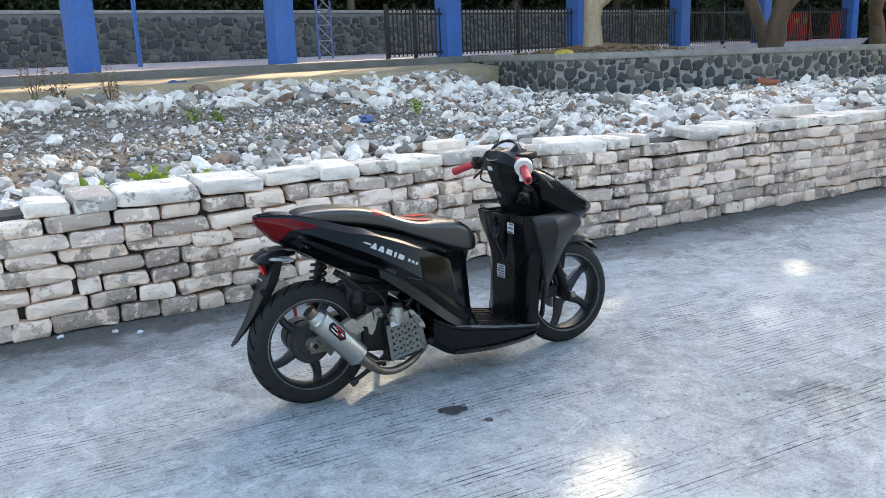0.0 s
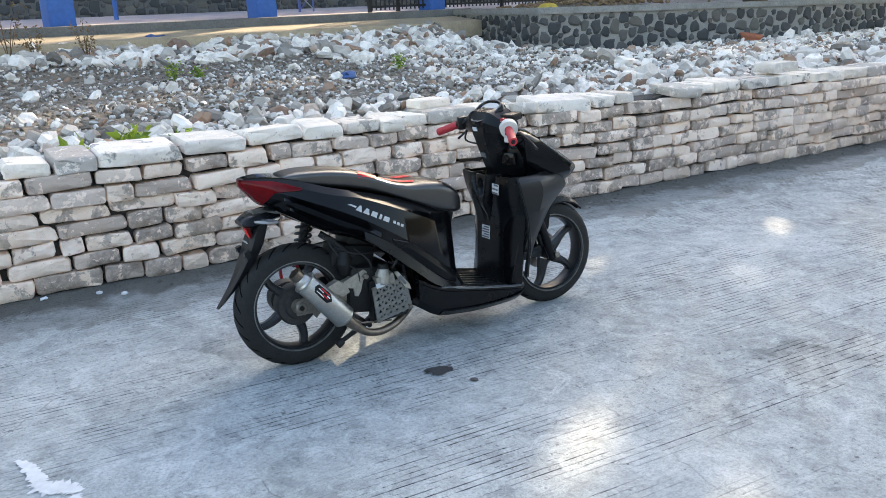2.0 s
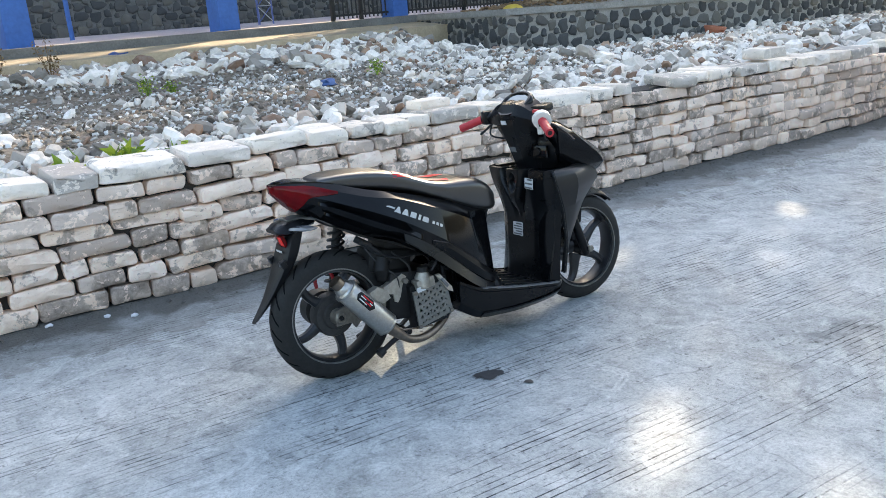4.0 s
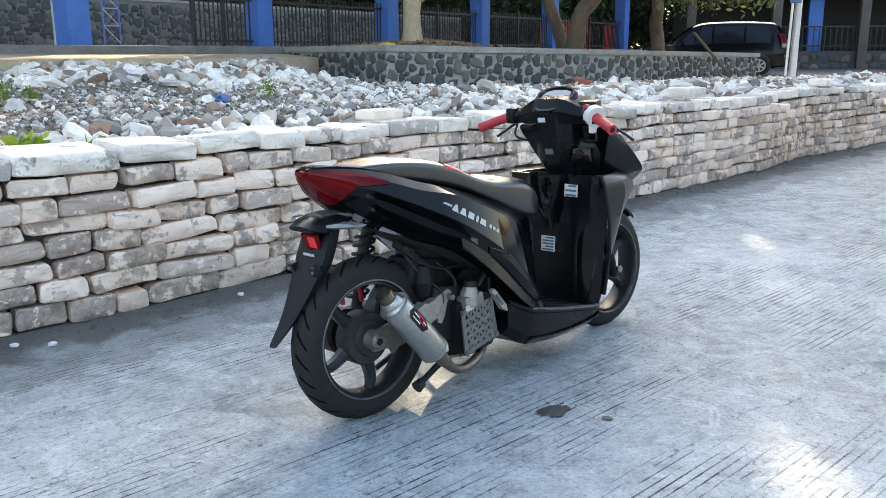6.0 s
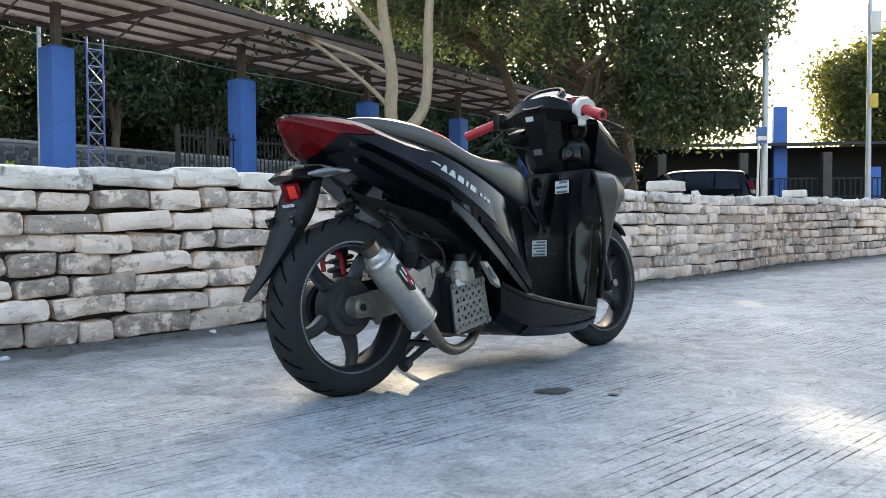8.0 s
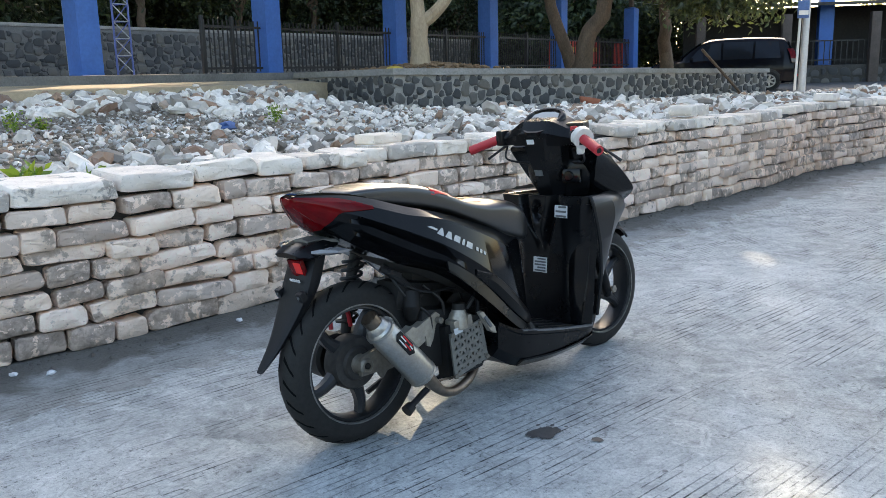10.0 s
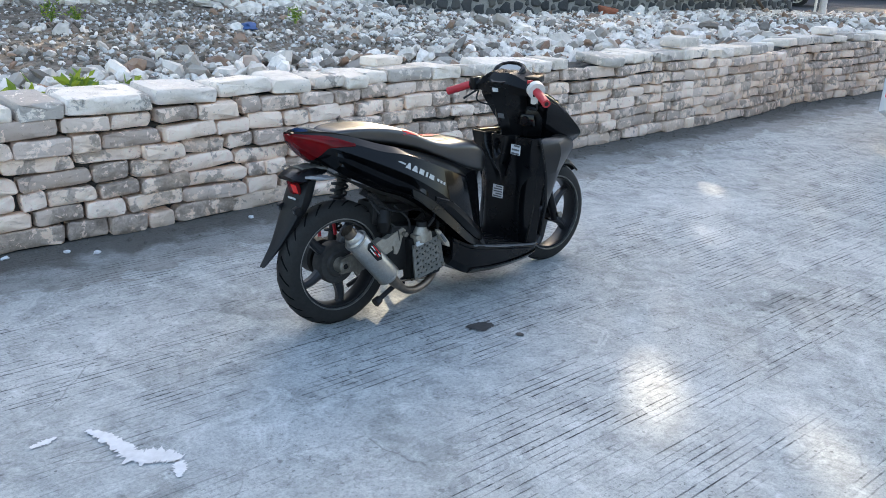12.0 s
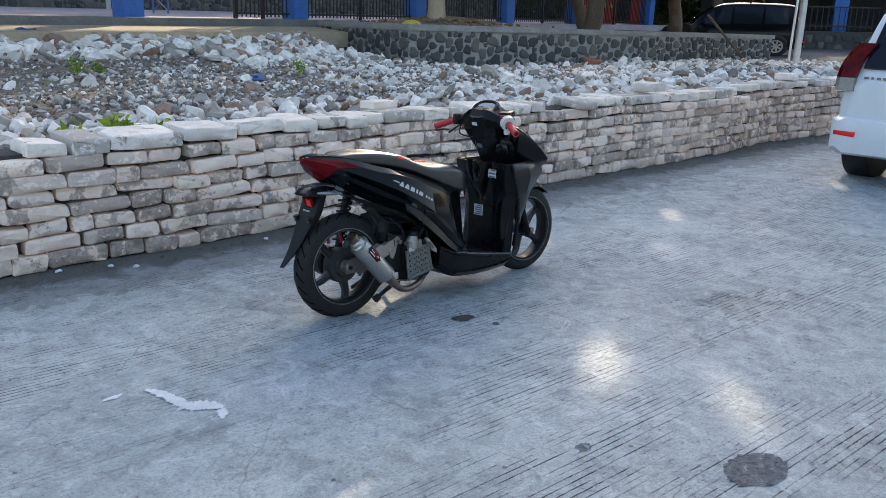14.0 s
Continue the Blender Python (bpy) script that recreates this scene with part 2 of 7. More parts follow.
def foliage(name, dark, light, young, shine=0.45, clear=0.38):
    n = Nodes(name, shine)
    r = n.island()
    n.colour(n.ramp(r, [(0.0, dark), (0.6, light), (0.92, young), (1.0, (young[0] * 1.3, young[1] * 1.1, young[2] * 0.8))]))
    glow = n.add("ShaderNodeBsdfTranslucent")
    n.link(n.ramp(r, [(0.0, light), (1.0, (young[0] * 1.5, young[1] * 1.5, young[2]))]), glow.inputs["Color"])
    m = n.tree.nodes.new("ShaderNodeMixShader")
    m.inputs[0].default_value = clear
    n.link(n.bsdf.outputs[0], m.inputs[1])
    n.link(glow.outputs[0], m.inputs[2])
    n.link(m.outputs[0], n.tree.nodes["Material Output"].inputs["Surface"])
    return n.mat


def bark(name, a, b):
    n = Nodes(name, 0.9)
    v = n.coords((1, 1, 0.35))
    n.colour(n.ramp(n.mix(0.5, n.noise(v, 7, 6, 0.7), n.noise(v, 40, 5)), [(0.35, a), (0.65, b)]))
    n.bump(n.noise(v, 30, 6, 0.7), 0.7, 0.015)
    return n.mat


GROOVE_TURN = 2.0
M = {}
M["road"] = concrete_road()
M["lime"], M["lime_far"] = limestone("limestone"), limestone("limestone_row", True, 0.03)
# top course: cleaner stone, with sky light painted into its paler colour
M["lime_top"], M["lime_top_far"] = limestone("clean_skylit_limestone", False, 0.11), limestone("clean_skylit_limestone_row", True, 0.11)
M["chip"] = gravel_chip()
M["rubble"], M["gravel"] = rubble_stone(), gravel_ground()
M["earth"] = gravel_ground("dry_earth", (0.16, 0.13, 0.10), (0.30, 0.25, 0.19))
M["brown_litter"] = plain("brown_leaf_litter", (0.20, 0.125, 0.07), 0.95, 0, 30, 0.5, 0.4, 0.01)
M["asphalt"] = plain("asphalt", (0.06, 0.06, 0.062), 0.9, 0, 90, 0.4, 0.5, 0.006)
M["core"] = plain("dark_fill_stone", (0.06, 0.056, 0.05), 0.95, 0, 30, 0.4, 0.6, 0.01)
M["plaster_opposite"] = plain("dark_unseen_wall", (0.055, 0.062, 0.055), 0.9, 0, 8, 0.3, 0.2)
M["lava"], M["lava_far"] = lava_stone("lava_stone", False), lava_stone("lava_stone_row", True)
M["pale_mortar"] = plain("pale_cement_mortar", (0.29, 0.275, 0.25), 0.92, 0, 45, 0.3, 0.6, 0.008)
M["mortar"] = plain("cement_mortar", (0.14, 0.137, 0.13), 0.92, 0, 45, 0.35, 0.6, 0.008)
M["cement"] = plain("weathered_cement", (0.27, 0.26, 0.24), 0.92, 0, 28, 0.4, 0.5, 0.008)
# darker copy of the cement, with the kerb's shade put into its colour
M["kerb"] = plain("shaded_weathered_cement", (0.15, 0.146, 0.136), 0.92, 0, 28, 0.4, 0.5, 0.008)
M["tan"] = plain("sandy_path", (0.46, 0.36, 0.24), 0.95, 0, 30, 0.25, 0.4, 0.006)
M["court"] = plain("faded_court_paint", (0.42, 0.36, 0.38), 0.8, 0, 12, 0.25, 0.2, 0.004)
M["blue"] = plain("blue_wall_paint", (0.040, 0.135, 0.42), 0.62, 0, 18, 0.22, 0.25, 0.003)
M["blue_steel"] = plain("blue_steel_paint", (0.10, 0.14, 0.36), 0.45, 0, 30, 0.3)
M["grey_steel"] = plain("galvanised_steel", (0.42, 0.43, 0.44), 0.5, 0.4, 30, 0.2)
M["dark_steel"] = plain("rusty_dark_steel", (0.085, 0.064, 0.054), 0.75, 0, 30, 0.45, 0.3)
M["sheet"] = plain("roof_sheet", (0.80, 0.72, 0.63), 0.6, 0, 8, 0.3, 0.2)
M["iron"] = plain("black_iron", (0.009, 0.009, 0.010), 0.5, 0, 40, 0.3)
M["leaf_near"] = foliage("broad_leaves", (0.030, 0.045, 0.022), (0.058, 0.082, 0.036), (0.125, 0.15, 0.058), 0.40, 0.30)
M["leaf_dark"] = foliage("dense_leaves", (0.014, 0.026, 0.014), (0.026, 0.046, 0.020), (0.06, 0.085, 0.028), 0.55, 0.16)
M["leaf_warm"] = foliage("mango_leaves", (0.035, 0.06, 0.02), (0.08, 0.105, 0.028), (0.19, 0.18, 0.045))
M["bark_pale"], M["bark_dark"] = bark("pale_bark", (0.27, 0.20, 0.13), (0.48, 0.37, 0.25)), bark("brown_bark", (0.07, 0.05, 0.035), (0.17, 0.12, 0.085))
M["gloss_black"] = plain("black_gloss_paint", (0.0026, 0.0029, 0.0036), 0.10, 0, 25, 0.3, 0, 0, 0, 0.26)
M["satin_black"] = plain("black_satin_paint", (0.0036, 0.0040, 0.0048), 0.28, 0, 120, 0.3, 0.04, 0.0006, 0, 0.24)
M["wing"] = plain("charcoal_satin_plastic", (0.0075, 0.0078, 0.0085), 0.34, 0, 160, 0.3, 0.06, 0.0006, 0, 0.42)
M["worn_edge"] = plain("scuffed_black_edge", (0.10, 0.105, 0.11), 0.4, 0, 60, 0.5, 0.1, 0.0006)
M["matte_black"] = plain("black_grained_plastic", (0.0080, 0.0086, 0.0098), 0.38, 0, 260, 0.3, 0.25, 0.0008, 0, 0.20)
M["vinyl"] = plain("black_seat_vinyl", (0.013, 0.0125, 0.0125), 0.30, 0, 340, 0.25, 0.25, 0.0006, 0, 1.0)
M["rubber"] = plain("dusty_tyre_rubber", (0.016, 0.0158, 0.015), 0.7, 0, 90, 0.4, 0.3, 0.001, 0, 0.3)
M["rim"] = plain("charcoal_wheel_paint", (0.022, 0.023, 0.025), 0.36, 0.3, 80, 0.3)
M["rim_lip"] = plain("worn_rim_edge", (0.17, 0.17, 0.165), 0.42, 0.7, 30, 0.7)
M["drum"] = plain("dusty_cast_drum", (0.034, 0.032, 0.030), 0.62, 0.2, 50, 0.5, 0.3, 0.001)
M["groove"] = plain("tread_groove", (0.0035, 0.0035, 0.0035), 0.9, 0, 60, 0.3, 0, 0, 0, 0.1)
M["steel"] = plain("brushed_stainless", (0.40, 0.385, 0.355), 0.36, 0.9, 120, 0.22, 0.06, 0.0004)
M["burnt"] = plain("heat_tinted_pipe", (0.20, 0.16, 0.125), 0.38, 0.85, 40, 0.45)
M["bracket"] = plain("worn_bare_alloy", (0.36, 0.33, 0.28), 0.45, 0.6, 70, 0.35, 0.2, 0.001)
M["alloy"] = plain("dull_cast_alloy", (0.20, 0.18, 0.15), 0.5, 0.6, 70, 0.4, 0.2, 0.001)
M["engine"] = plain("greasy_engine_casting", (0.010, 0.0098, 0.0095), 0.6, 0.3, 60, 0.5, 0.3, 0.001)
M["grille"] = plain("silver_grey_cover", (0.20, 0.20, 0.185), 0.42, 0.6, 80, 0.25)
M["red_grip"] = plain("red_rubber", (0.46, 0.025, 0.035), 0.5, 0, 150, 0.25, 0.2, 0.0006)
M["red_seat"] = plain("red_print", (0.60, 0.02, 0.03), 0.5, 0, 150, 0.2, 0.1, 0.0006, 0, 0.15)
M["red_lens"] = plain("red_lamp_lens", (0.115, 0.002, 0.004), 0.07, 0, 12, 0.7, 0, 0, 0, 0.14)
M["reflector"] = plain("red_reflector", (0.85, 0.025, 0.02), 0.2, 0, 200, 0.1)
M["clear"] = plain("clear_lens", (0.20, 0.20, 0.205), 0.12, 0.3, 40, 0.3)
M["white_plastic"] = plain("ivory_plastic", (0.62, 0.60, 0.55), 0.4, 0, 60, 0.1)
M["screen"] = plain("dashboard_glass", (0.23, 0.26, 0.27), 0.06, 0.35, 20, 0.1, 0)
M["label"] = plain("printed_label", (0.55, 0.57, 0.58), 0.35, 0, 50, 0.15)
M["ink"] = plain("grey_print", (0.10, 0.105, 0.11), 0.5, 0, 50, 0.2)
M["decal"] = plain("silver_decal", (0.42, 0.42, 0.41), 0.4, 0.3, 90, 0.15)
M["car_white"] = plain("white_car_paint", (0.74, 0.75, 0.76), 0.25, 0, 10, 0.04, 0, 0, 0.6)
M["car_black"] = plain("black_car_paint", (0.004, 0.005, 0.009), 0.12, 0, 10, 0.2, 0, 0, 0, 0.16)
M["car_glass"] = plain("tinted_glass", (0.008, 0.011, 0.018), 0.06, 0, 10, 0.1, 0, 0, 0, 0.2)
M["clay"] = plain("terracotta", (0.42, 0.15, 0.085), 0.85, 0, 40, 0.3)
M["tarp"] = plain("blue_plastic_scrap", (0.045, 0.10, 0.26), 0.45, 0, 25, 0.4)
M["barrier"] = plain("red_barrier_plastic", (0.55, 0.05, 0.03), 0.5, 0, 15, 0.2)
M["yellow"] = plain("yellow_paint", (0.55, 0.38, 0.06), 0.6, 0, 20, 0.2)
M["grit"] = plain("dark_road_grit", (0.11, 0.105, 0.095), 0.95, 0, 90, 0.5)
M["stain"] = plain("oil_stain", (0.045, 0.046, 0.048), 0.5, 0, 60, 0.4, 0.2)


def pitted():
    """Broken concrete skin: dark pits between islands of sound surface."""
    n = Nodes("pitted_concrete", 0.95)
    v = n.coords()
    f = n.noise(v, 34, 7, 0.75, 0.4)
    n.colour(n.ramp(f, [(0.40, (0.06, 0.062, 0.065)), (0.52, (0.17, 0.177, 0.18)), (0.62, (0.38, 0.395, 0.40))]))
    n.link(n.ramp(f, [(0.52, (1, 1, 1)), (0.58, (0, 0, 0))]), n.bsdf.inputs["Alpha"])
    n.bump(f, 1.0, 0.012)
    return n.mat


M["pitted"] = pitted()
M["paintspill"] = plain("dried_white_paint", (0.62, 0.63, 0.64), 0.7, 0, 35, 0.2, 0.4, 0.003)
# near black; on the shed wall the roof's shade is put into this colour
M["soot"] = plain("near_black_wall_and_tub", (0.022, 0.020, 0.019), 0.9, 0, 12, 0.5, 0.3)
M["house"] = plain("pale_plaster", (0.50, 0.47, 0.42), 0.9, 0, 10, 0.25)
M["house_red"] = plain("red_plaster", (0.35, 0.07, 0.05), 0.9, 0, 10, 0.25)
M["roofing"] = plain("dark_roofing", (0.05, 0.046, 0.044), 0.8, 0, 15, 0.4)
M["weed"] = foliage("weed_leaves", (0.06, 0.12, 0.02), (0.14, 0.24, 0.03), (0.30, 0.38, 0.05))
M["dry_weed"] = foliage("dry_stalks", (0.13, 0.08, 0.04), (0.20, 0.12, 0.06), (0.26, 0.18, 0.09))
M["litter"] = plain("white_litter", (0.65, 0.66, 0.68), 0.7, 0, 60, 0.15)


# ---- building helpers ----
def finish(name, mesh, mats, parent, label, sharp):
    for m in mats if isinstance(mats, (list, tuple)) else [mats]:
        mesh.materials.append(M[m])
    if sharp is not None:
        mesh.shade_smooth()
        mesh.set_sharp_from_angle(angle=radians(sharp))
    ob = new(name, mesh)
    ob.parent = parent
    if label:
        ob["label"] = label
    return ob


def part(name, bm, mat, parent=None, label="", sharp=35):
    bmesh.ops.recalc_face_normals(bm, faces=bm.faces)
    mesh = bpy.data.meshes.new(name)
    bm.to_mesh(mesh)
    bm.free()
    return finish(name, mesh, mat, parent, label, sharp)


def sheet(name, verts, faces, mat, parent=None, label="", sharp=None):
    mesh = bpy.data.meshes.new(name)
    mesh.from_pydata([tuple(v) for v in verts], [], [tuple(f) for f in faces])
    mesh.validate()
    return finish(name, mesh, mat, parent, label, sharp)


def thing(name, label, category, m=None, group="", kind=""):
    ob = tagged(new(name), label, category, group, kind)
    if m is not None:
        ob.matrix_basis = m
    return ob


def box(bm, c, s, turn=(0, 0, 0), bevel=0.0, taper=(1, 1)):
    """A box of size s about c, turned in degrees; taper narrows its top in x and y."""
    m = pose(*c, *turn)
    made = bmesh.ops.create_cube(bm, size=1.0)["verts"]
    for v in made:
        k = taper if v.co.z > 0 else (1, 1)
        v.co = Vector((v.co.x * s[0] * k[0], v.co.y * s[1] * k[1], v.co.z * s[2]))
    if bevel:
        edges = list({e for v in made for e in v.link_edges})
        made = list(made)
        out = bmesh.ops.bevel(bm, geom=edges, offset=bevel, segments=2, profile=0.6, affect="EDGES")
        made = list({v for v in made if v.is_valid} | set(out["verts"]))
    for v in made:
        v.co = m @ v.co
    return bm


def rod(bm, pts, r, seg=10, caps=True):
    """A tube along pts; r is one radius or one for each point."""
    pts = [Vector(p) for p in pts]
    rs = r if isinstance(r, (list, tuple)) else [r] * len(pts)
    rings, up = [], None
    for i, p in enumerate(pts):
        d = (pts[min(i + 1, len(pts) - 1)] - pts[max(i - 1, 0)]).normalized()
        if up is None:
            up = d.orthogonal().normalized()
        up = (up - d * up.dot(d)).normalized()
        side = d.cross(up)
        rings.append([bm.verts.new(p + (up * math.cos(a) + side * math.sin(a)) * rs[i]) for a in (2 * math.pi * k / seg for k in range(seg))])
    for a, b in zip(rings, rings[1:]):
        for k in range(seg):
            bm.faces.new((a[k], a[(k + 1) % seg], b[(k + 1) % seg], b[k]))
    if caps:
        bm.faces.new(rings[0])
        bm.faces.new(rings[-1][::-1])
    return bm


def spin(bm, profile, centre=(0, 0, 0), axis="y", seg=32, closed=True):
    """Turns a profile of (radius, offset along the axis) round an axis."""
    rings = []
    for k in range(seg):
        a = 2 * math.pi * k / seg
        ring = []
        for r, o in profile:
            p = {"y": (r * math.cos(a), o, r * math.sin(a)), "z": (r * math.cos(a), r * math.sin(a), o), "x": (o, r * math.cos(a), r * math.sin(a))}[axis]
            ring.append(bm.verts.new(Vector(centre) + Vector(p)))
        rings.append(ring)
    n = len(profile)
    for k in range(seg):
        a, b = rings[k], rings[(k + 1) % seg]
        for i in range(n if closed else n - 1):
            bm.faces.new((a[i], a[(i + 1) % n], b[(i + 1) % n], b[i]))
    return bm


def disc(bm, r, o0, o1, centre=(0, 0, 0), axis="y", seg=24, chamfer=0.003):
    """A solid disc between two offsets along an axis."""
    return spin(bm, [(0.0005, o0), (r - chamfer, o0), (r, o0 + math.copysign(chamfer, o1 - o0)), (r, o1 - math.copysign(chamfer, o1 - o0)), (r - chamfer, o1), (0.0005, o1)], centre, axis, seg)


def glide(stations, steps):
    """Passes smoothly through rows of numbers (Catmull-Rom), with steps between each two."""
    s = [np.array(r, float) for r in stations]
    s = [2 * s[0] - s[1]] + s + [2 * s[-1] - s[-2]]
    out = []
    for i in range(1, len(s) - 2):
        a, b, c, d = s[i - 1:i + 3]
        for k in range(steps):
            t = k / steps
            out.append(0.5 * (2 * b + (c - a) * t + (2 * a - 5 * b + 4 * c - d) * t * t + (3 * b - a - 3 * c + d) * t ** 3))
    out.append(s[-2])
    return out


def loft(bm, rings, caps=True, ring_closed=True):
    vs = [[bm.verts.new(p) for p in ring] for ring in rings]
    n = len(vs[0])
    for a, b in zip(vs, vs[1:]):
        for k in range(n if ring_closed else n - 1):
            bm.faces.new((a[k], a[(k + 1) % n], b[(k + 1) % n], b[k]))
    if caps and ring_closed:
        bm.faces.new(vs[0])
        bm.faces.new(vs[-1][::-1])
    return bm


def slab(bm, outline, y0, y1):
    """A plate: an outline of (x, z) between two y."""
    a = [bm.verts.new((x, y0, z)) for x, z in outline]
    b = [bm.verts.new((x, y1, z)) for x, z in outline]
    n = len(a)
    bm.faces.new(a)
    bm.faces.new(b[::-1])
    for k in range(n):
        bm.faces.new((a[k], b[k], b[(k + 1) % n], a[(k + 1) % n]))
    return bm


def mirrored(right):
    """A closed ring from its right half, given from the top middle to the bottom middle as (x, y, z)."""
    return list(right) + [(x, -y, z) for x, y, z in reversed(right[1:-1])]


B = bmesh.new


# ---- the setting: road, lot, court ----
PU = Vector((0.982, 0.190, 0))  # along the row of pillars
PN = Vector((-0.190, 0.982, 0))  # from the lot into the court
P2 = Vector((3.635, 12.462, 0))  # foot of one pillar
COURT_Z = 1.27


def along(u, v, z=0.0):
    """A place by metres along the pillar row and metres behind it."""
    return P2 + PU * u + PN * v + Vector((0, 0, z))


def wall_y(x):
    return 1.585 + 0.032 * x + 0.10 * math.exp(-((x - 7.9) / 0.9) ** 2) + 0.02 * math.sin(0.9 * x + 0.4) - 0.014 * math.sin(2.3 * x)


rng = random.Random(7)
# unseen dark wall, added behind the camera to darken reflections in the black paint
bm = B()
box(bm, (0, -13.0, 1.5), (70, 0.3, 3.2))
tagged(part("added_wall_behind", bm, "plaster_opposite"), "added unseen dark wall across the road that blocks low sky light", "wall", kind="structure")
ground = tagged(sheet("ground", [(-600, -600, -0.06), (600, -600, -0.06), (600, 600, -0.06), (-600, 600, -0.06)], [(0, 1, 2, 3)], "earth"), "dry earth reaching away on all sides", "ground", kind="structure")
xs, ys = [-40, -12, -4, 0, 4, 8, 14, 40], [-40, -14, -6, -3, 0, 1.9]
verts = [(x, y if y < 1.9 else max(1.9, wall_y(x) + 0.12), 0) for y in ys for x in xs]
faces = [(j * len(xs) + i, j * len(xs) + i + 1, (j + 1) * len(xs) + i + 1, (j + 1) * len(xs) + i) for j in range(len(ys) - 1) for i in range(len(xs) - 1)]
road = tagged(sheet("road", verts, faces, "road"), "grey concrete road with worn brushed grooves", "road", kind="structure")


def lot_z(x, y):
    """Height of the rubble lot."""
    z = 0.66 + 0.10 * noise.noise((x * 0.35, y * 0.35, 3.1)) + 0.05 * noise.noise((x * 1.1, y * 1.1, 8.2))
    edge = (Vector((x, y, 0)) - P2).dot(PN)
    bank = min(1.0, max(0.0, (edge + 4.4) / 2.5))
    z += 0.30 * bank * (1 if x < 8 else max(0.0, 1 - (x - 8) / 2))
    z -= 0.08 * max(0.0, 1 - abs(y - 2.3) / 0.5)
    t = min(1.0, max(0.0, (y - 3.6) / 4.6)) * min(1.0, max(0.0, (x - 6.4) / 1.4))
    z += (0.47 - z) * 0.9 * t * t * (3 - 2 * t)
    if x > 18:
        z = z * max(0, 1 - (x - 18) / 3) + 0.30 * min(1, (x - 18) / 3)
    return z


nx, ny = 110, 44
verts = [(-14 + 60 * i / nx, wall_y(-14 + 60 * i / nx) + 0.10 + (30 * (j / ny) ** 1.5), 0) for j in range(ny + 1) for i in range(nx + 1)]
verts = [(x, y, lot_z(x, y)) for x, y, _ in verts]
faces = [(j * (nx + 1) + i, j * (nx + 1) + i + 1, (j + 1) * (nx + 1) + i + 1, (j + 1) * (nx + 1) + i) for j in range(ny) for i in range(nx)]
lot = tagged(sheet("lot_ground", verts, faces, "gravel", sharp=60), "bare gravelly lot behind the stacked wall", "ground", kind="structure")

# raised court with a cement edge, a sandy path before it and a stone wall behind it
bm = B()
corners = [along(-40, -0.30), along(24.5, -0.30), along(24.5, 14), along(-40, 14)]
top = [COURT_Z, COURT_Z, COURT_Z + 0.17, COURT_Z + 0.17]
vs = [bm.verts.new((p.x, p.y, z)) for p, z in zip(corners, top)] + [bm.verts.new((p.x, p.y, 0.3)) for p in corners]
for f in ((0, 1, 2, 3), (0, 4, 5, 1), (1, 5, 6, 2), (2, 6, 7, 3), (3, 7, 4, 0)):
    bm.faces.new([vs[i] for i in f])
court = tagged(part("court_floor", bm, "court", sharp=None), "faded pinkish court floor on a raised base", "floor", kind="structure")
bm = B()
box(bm, (0, 0, 0), (45, 0.42, 0.34), bevel=0.02)
kerb = tagged(part("kerb", bm, "kerb"), "weathered cement kerb along the raised court", "kerb", kind="structure")
kerb.matrix_basis = Matrix.Translation(along(-17.4, -0.22, COURT_Z - 0.155)) @ pose(0, 0, 0, 0, 0, 10.95)
bm = B()
box(bm, (0, 0, 0), (45, 1.5, 0.3))
path = tagged(part("path", bm, "tan"), "sunlit sandy path in front of the kerb", "path", kind="structure")
path.matrix_basis = Matrix.Translation(along(-17.6, -1.1, 0.955)) @ pose(0, 0, 0, 0, 0, 10.95) @ pose(0, 0, 0, 3, 0, 0)


def boulder_face(rnd, length, height, size, gap, lift=0.0):
    """Rough stones set in staggered rows over a face in the xz plane at y = 0, bulging towards -y."""
    rows = max(1, round(height / size))
    out = []
    for j in range(rows):
        h = height / rows
        x = -rnd.random() * size
        while x < length:
            w = size * rnd.uniform(0.75, 1.5)
            x0, x1 = max(0.01, x), min(length - 0.01, x + w)
            if x1 - x0 > size * 0.4:
                out.append(((x0 + x1) / 2, lift + (j + 0.5) * h + rnd.uniform(-0.12, 0.12) * h, (x1 - x0) / 2 - gap, h / 2 * rnd.uniform(0.95, 1.12) - gap))
            x += w
    return out


def fitted_face(rnd, length, height, rmax, rmin, gap):
    """Round and oval stones of many sizes that fill a face in the xz plane, as (x, z, half width, half height)."""
    cells, out = {}, []
    r = rmax
    while r > rmin:
        for _ in range(int(1.6 * length * height / (r * r))):
            q = r * rnd.uniform(0.85, 1.1)
            k = rnd.uniform(0.9, 1.3)
            x, z = rnd.uniform(q, length - q), rnd.uniform(q * 0.8, height - q * 0.8)
            near = [c for i in (-1, 0, 1) for c in cells.get(int(x) + i, ())]
            if all(math.hypot((x - a) / (q * k + c), (z - b) / (q / k + d)) > 1.0 for a, b, c, d in near):
                cells.setdefault(int(x), []).append((x, z, q * k, q / k))
                out.append((x, z, q * k - gap, q / k - gap))
        r *= 0.8
    return out


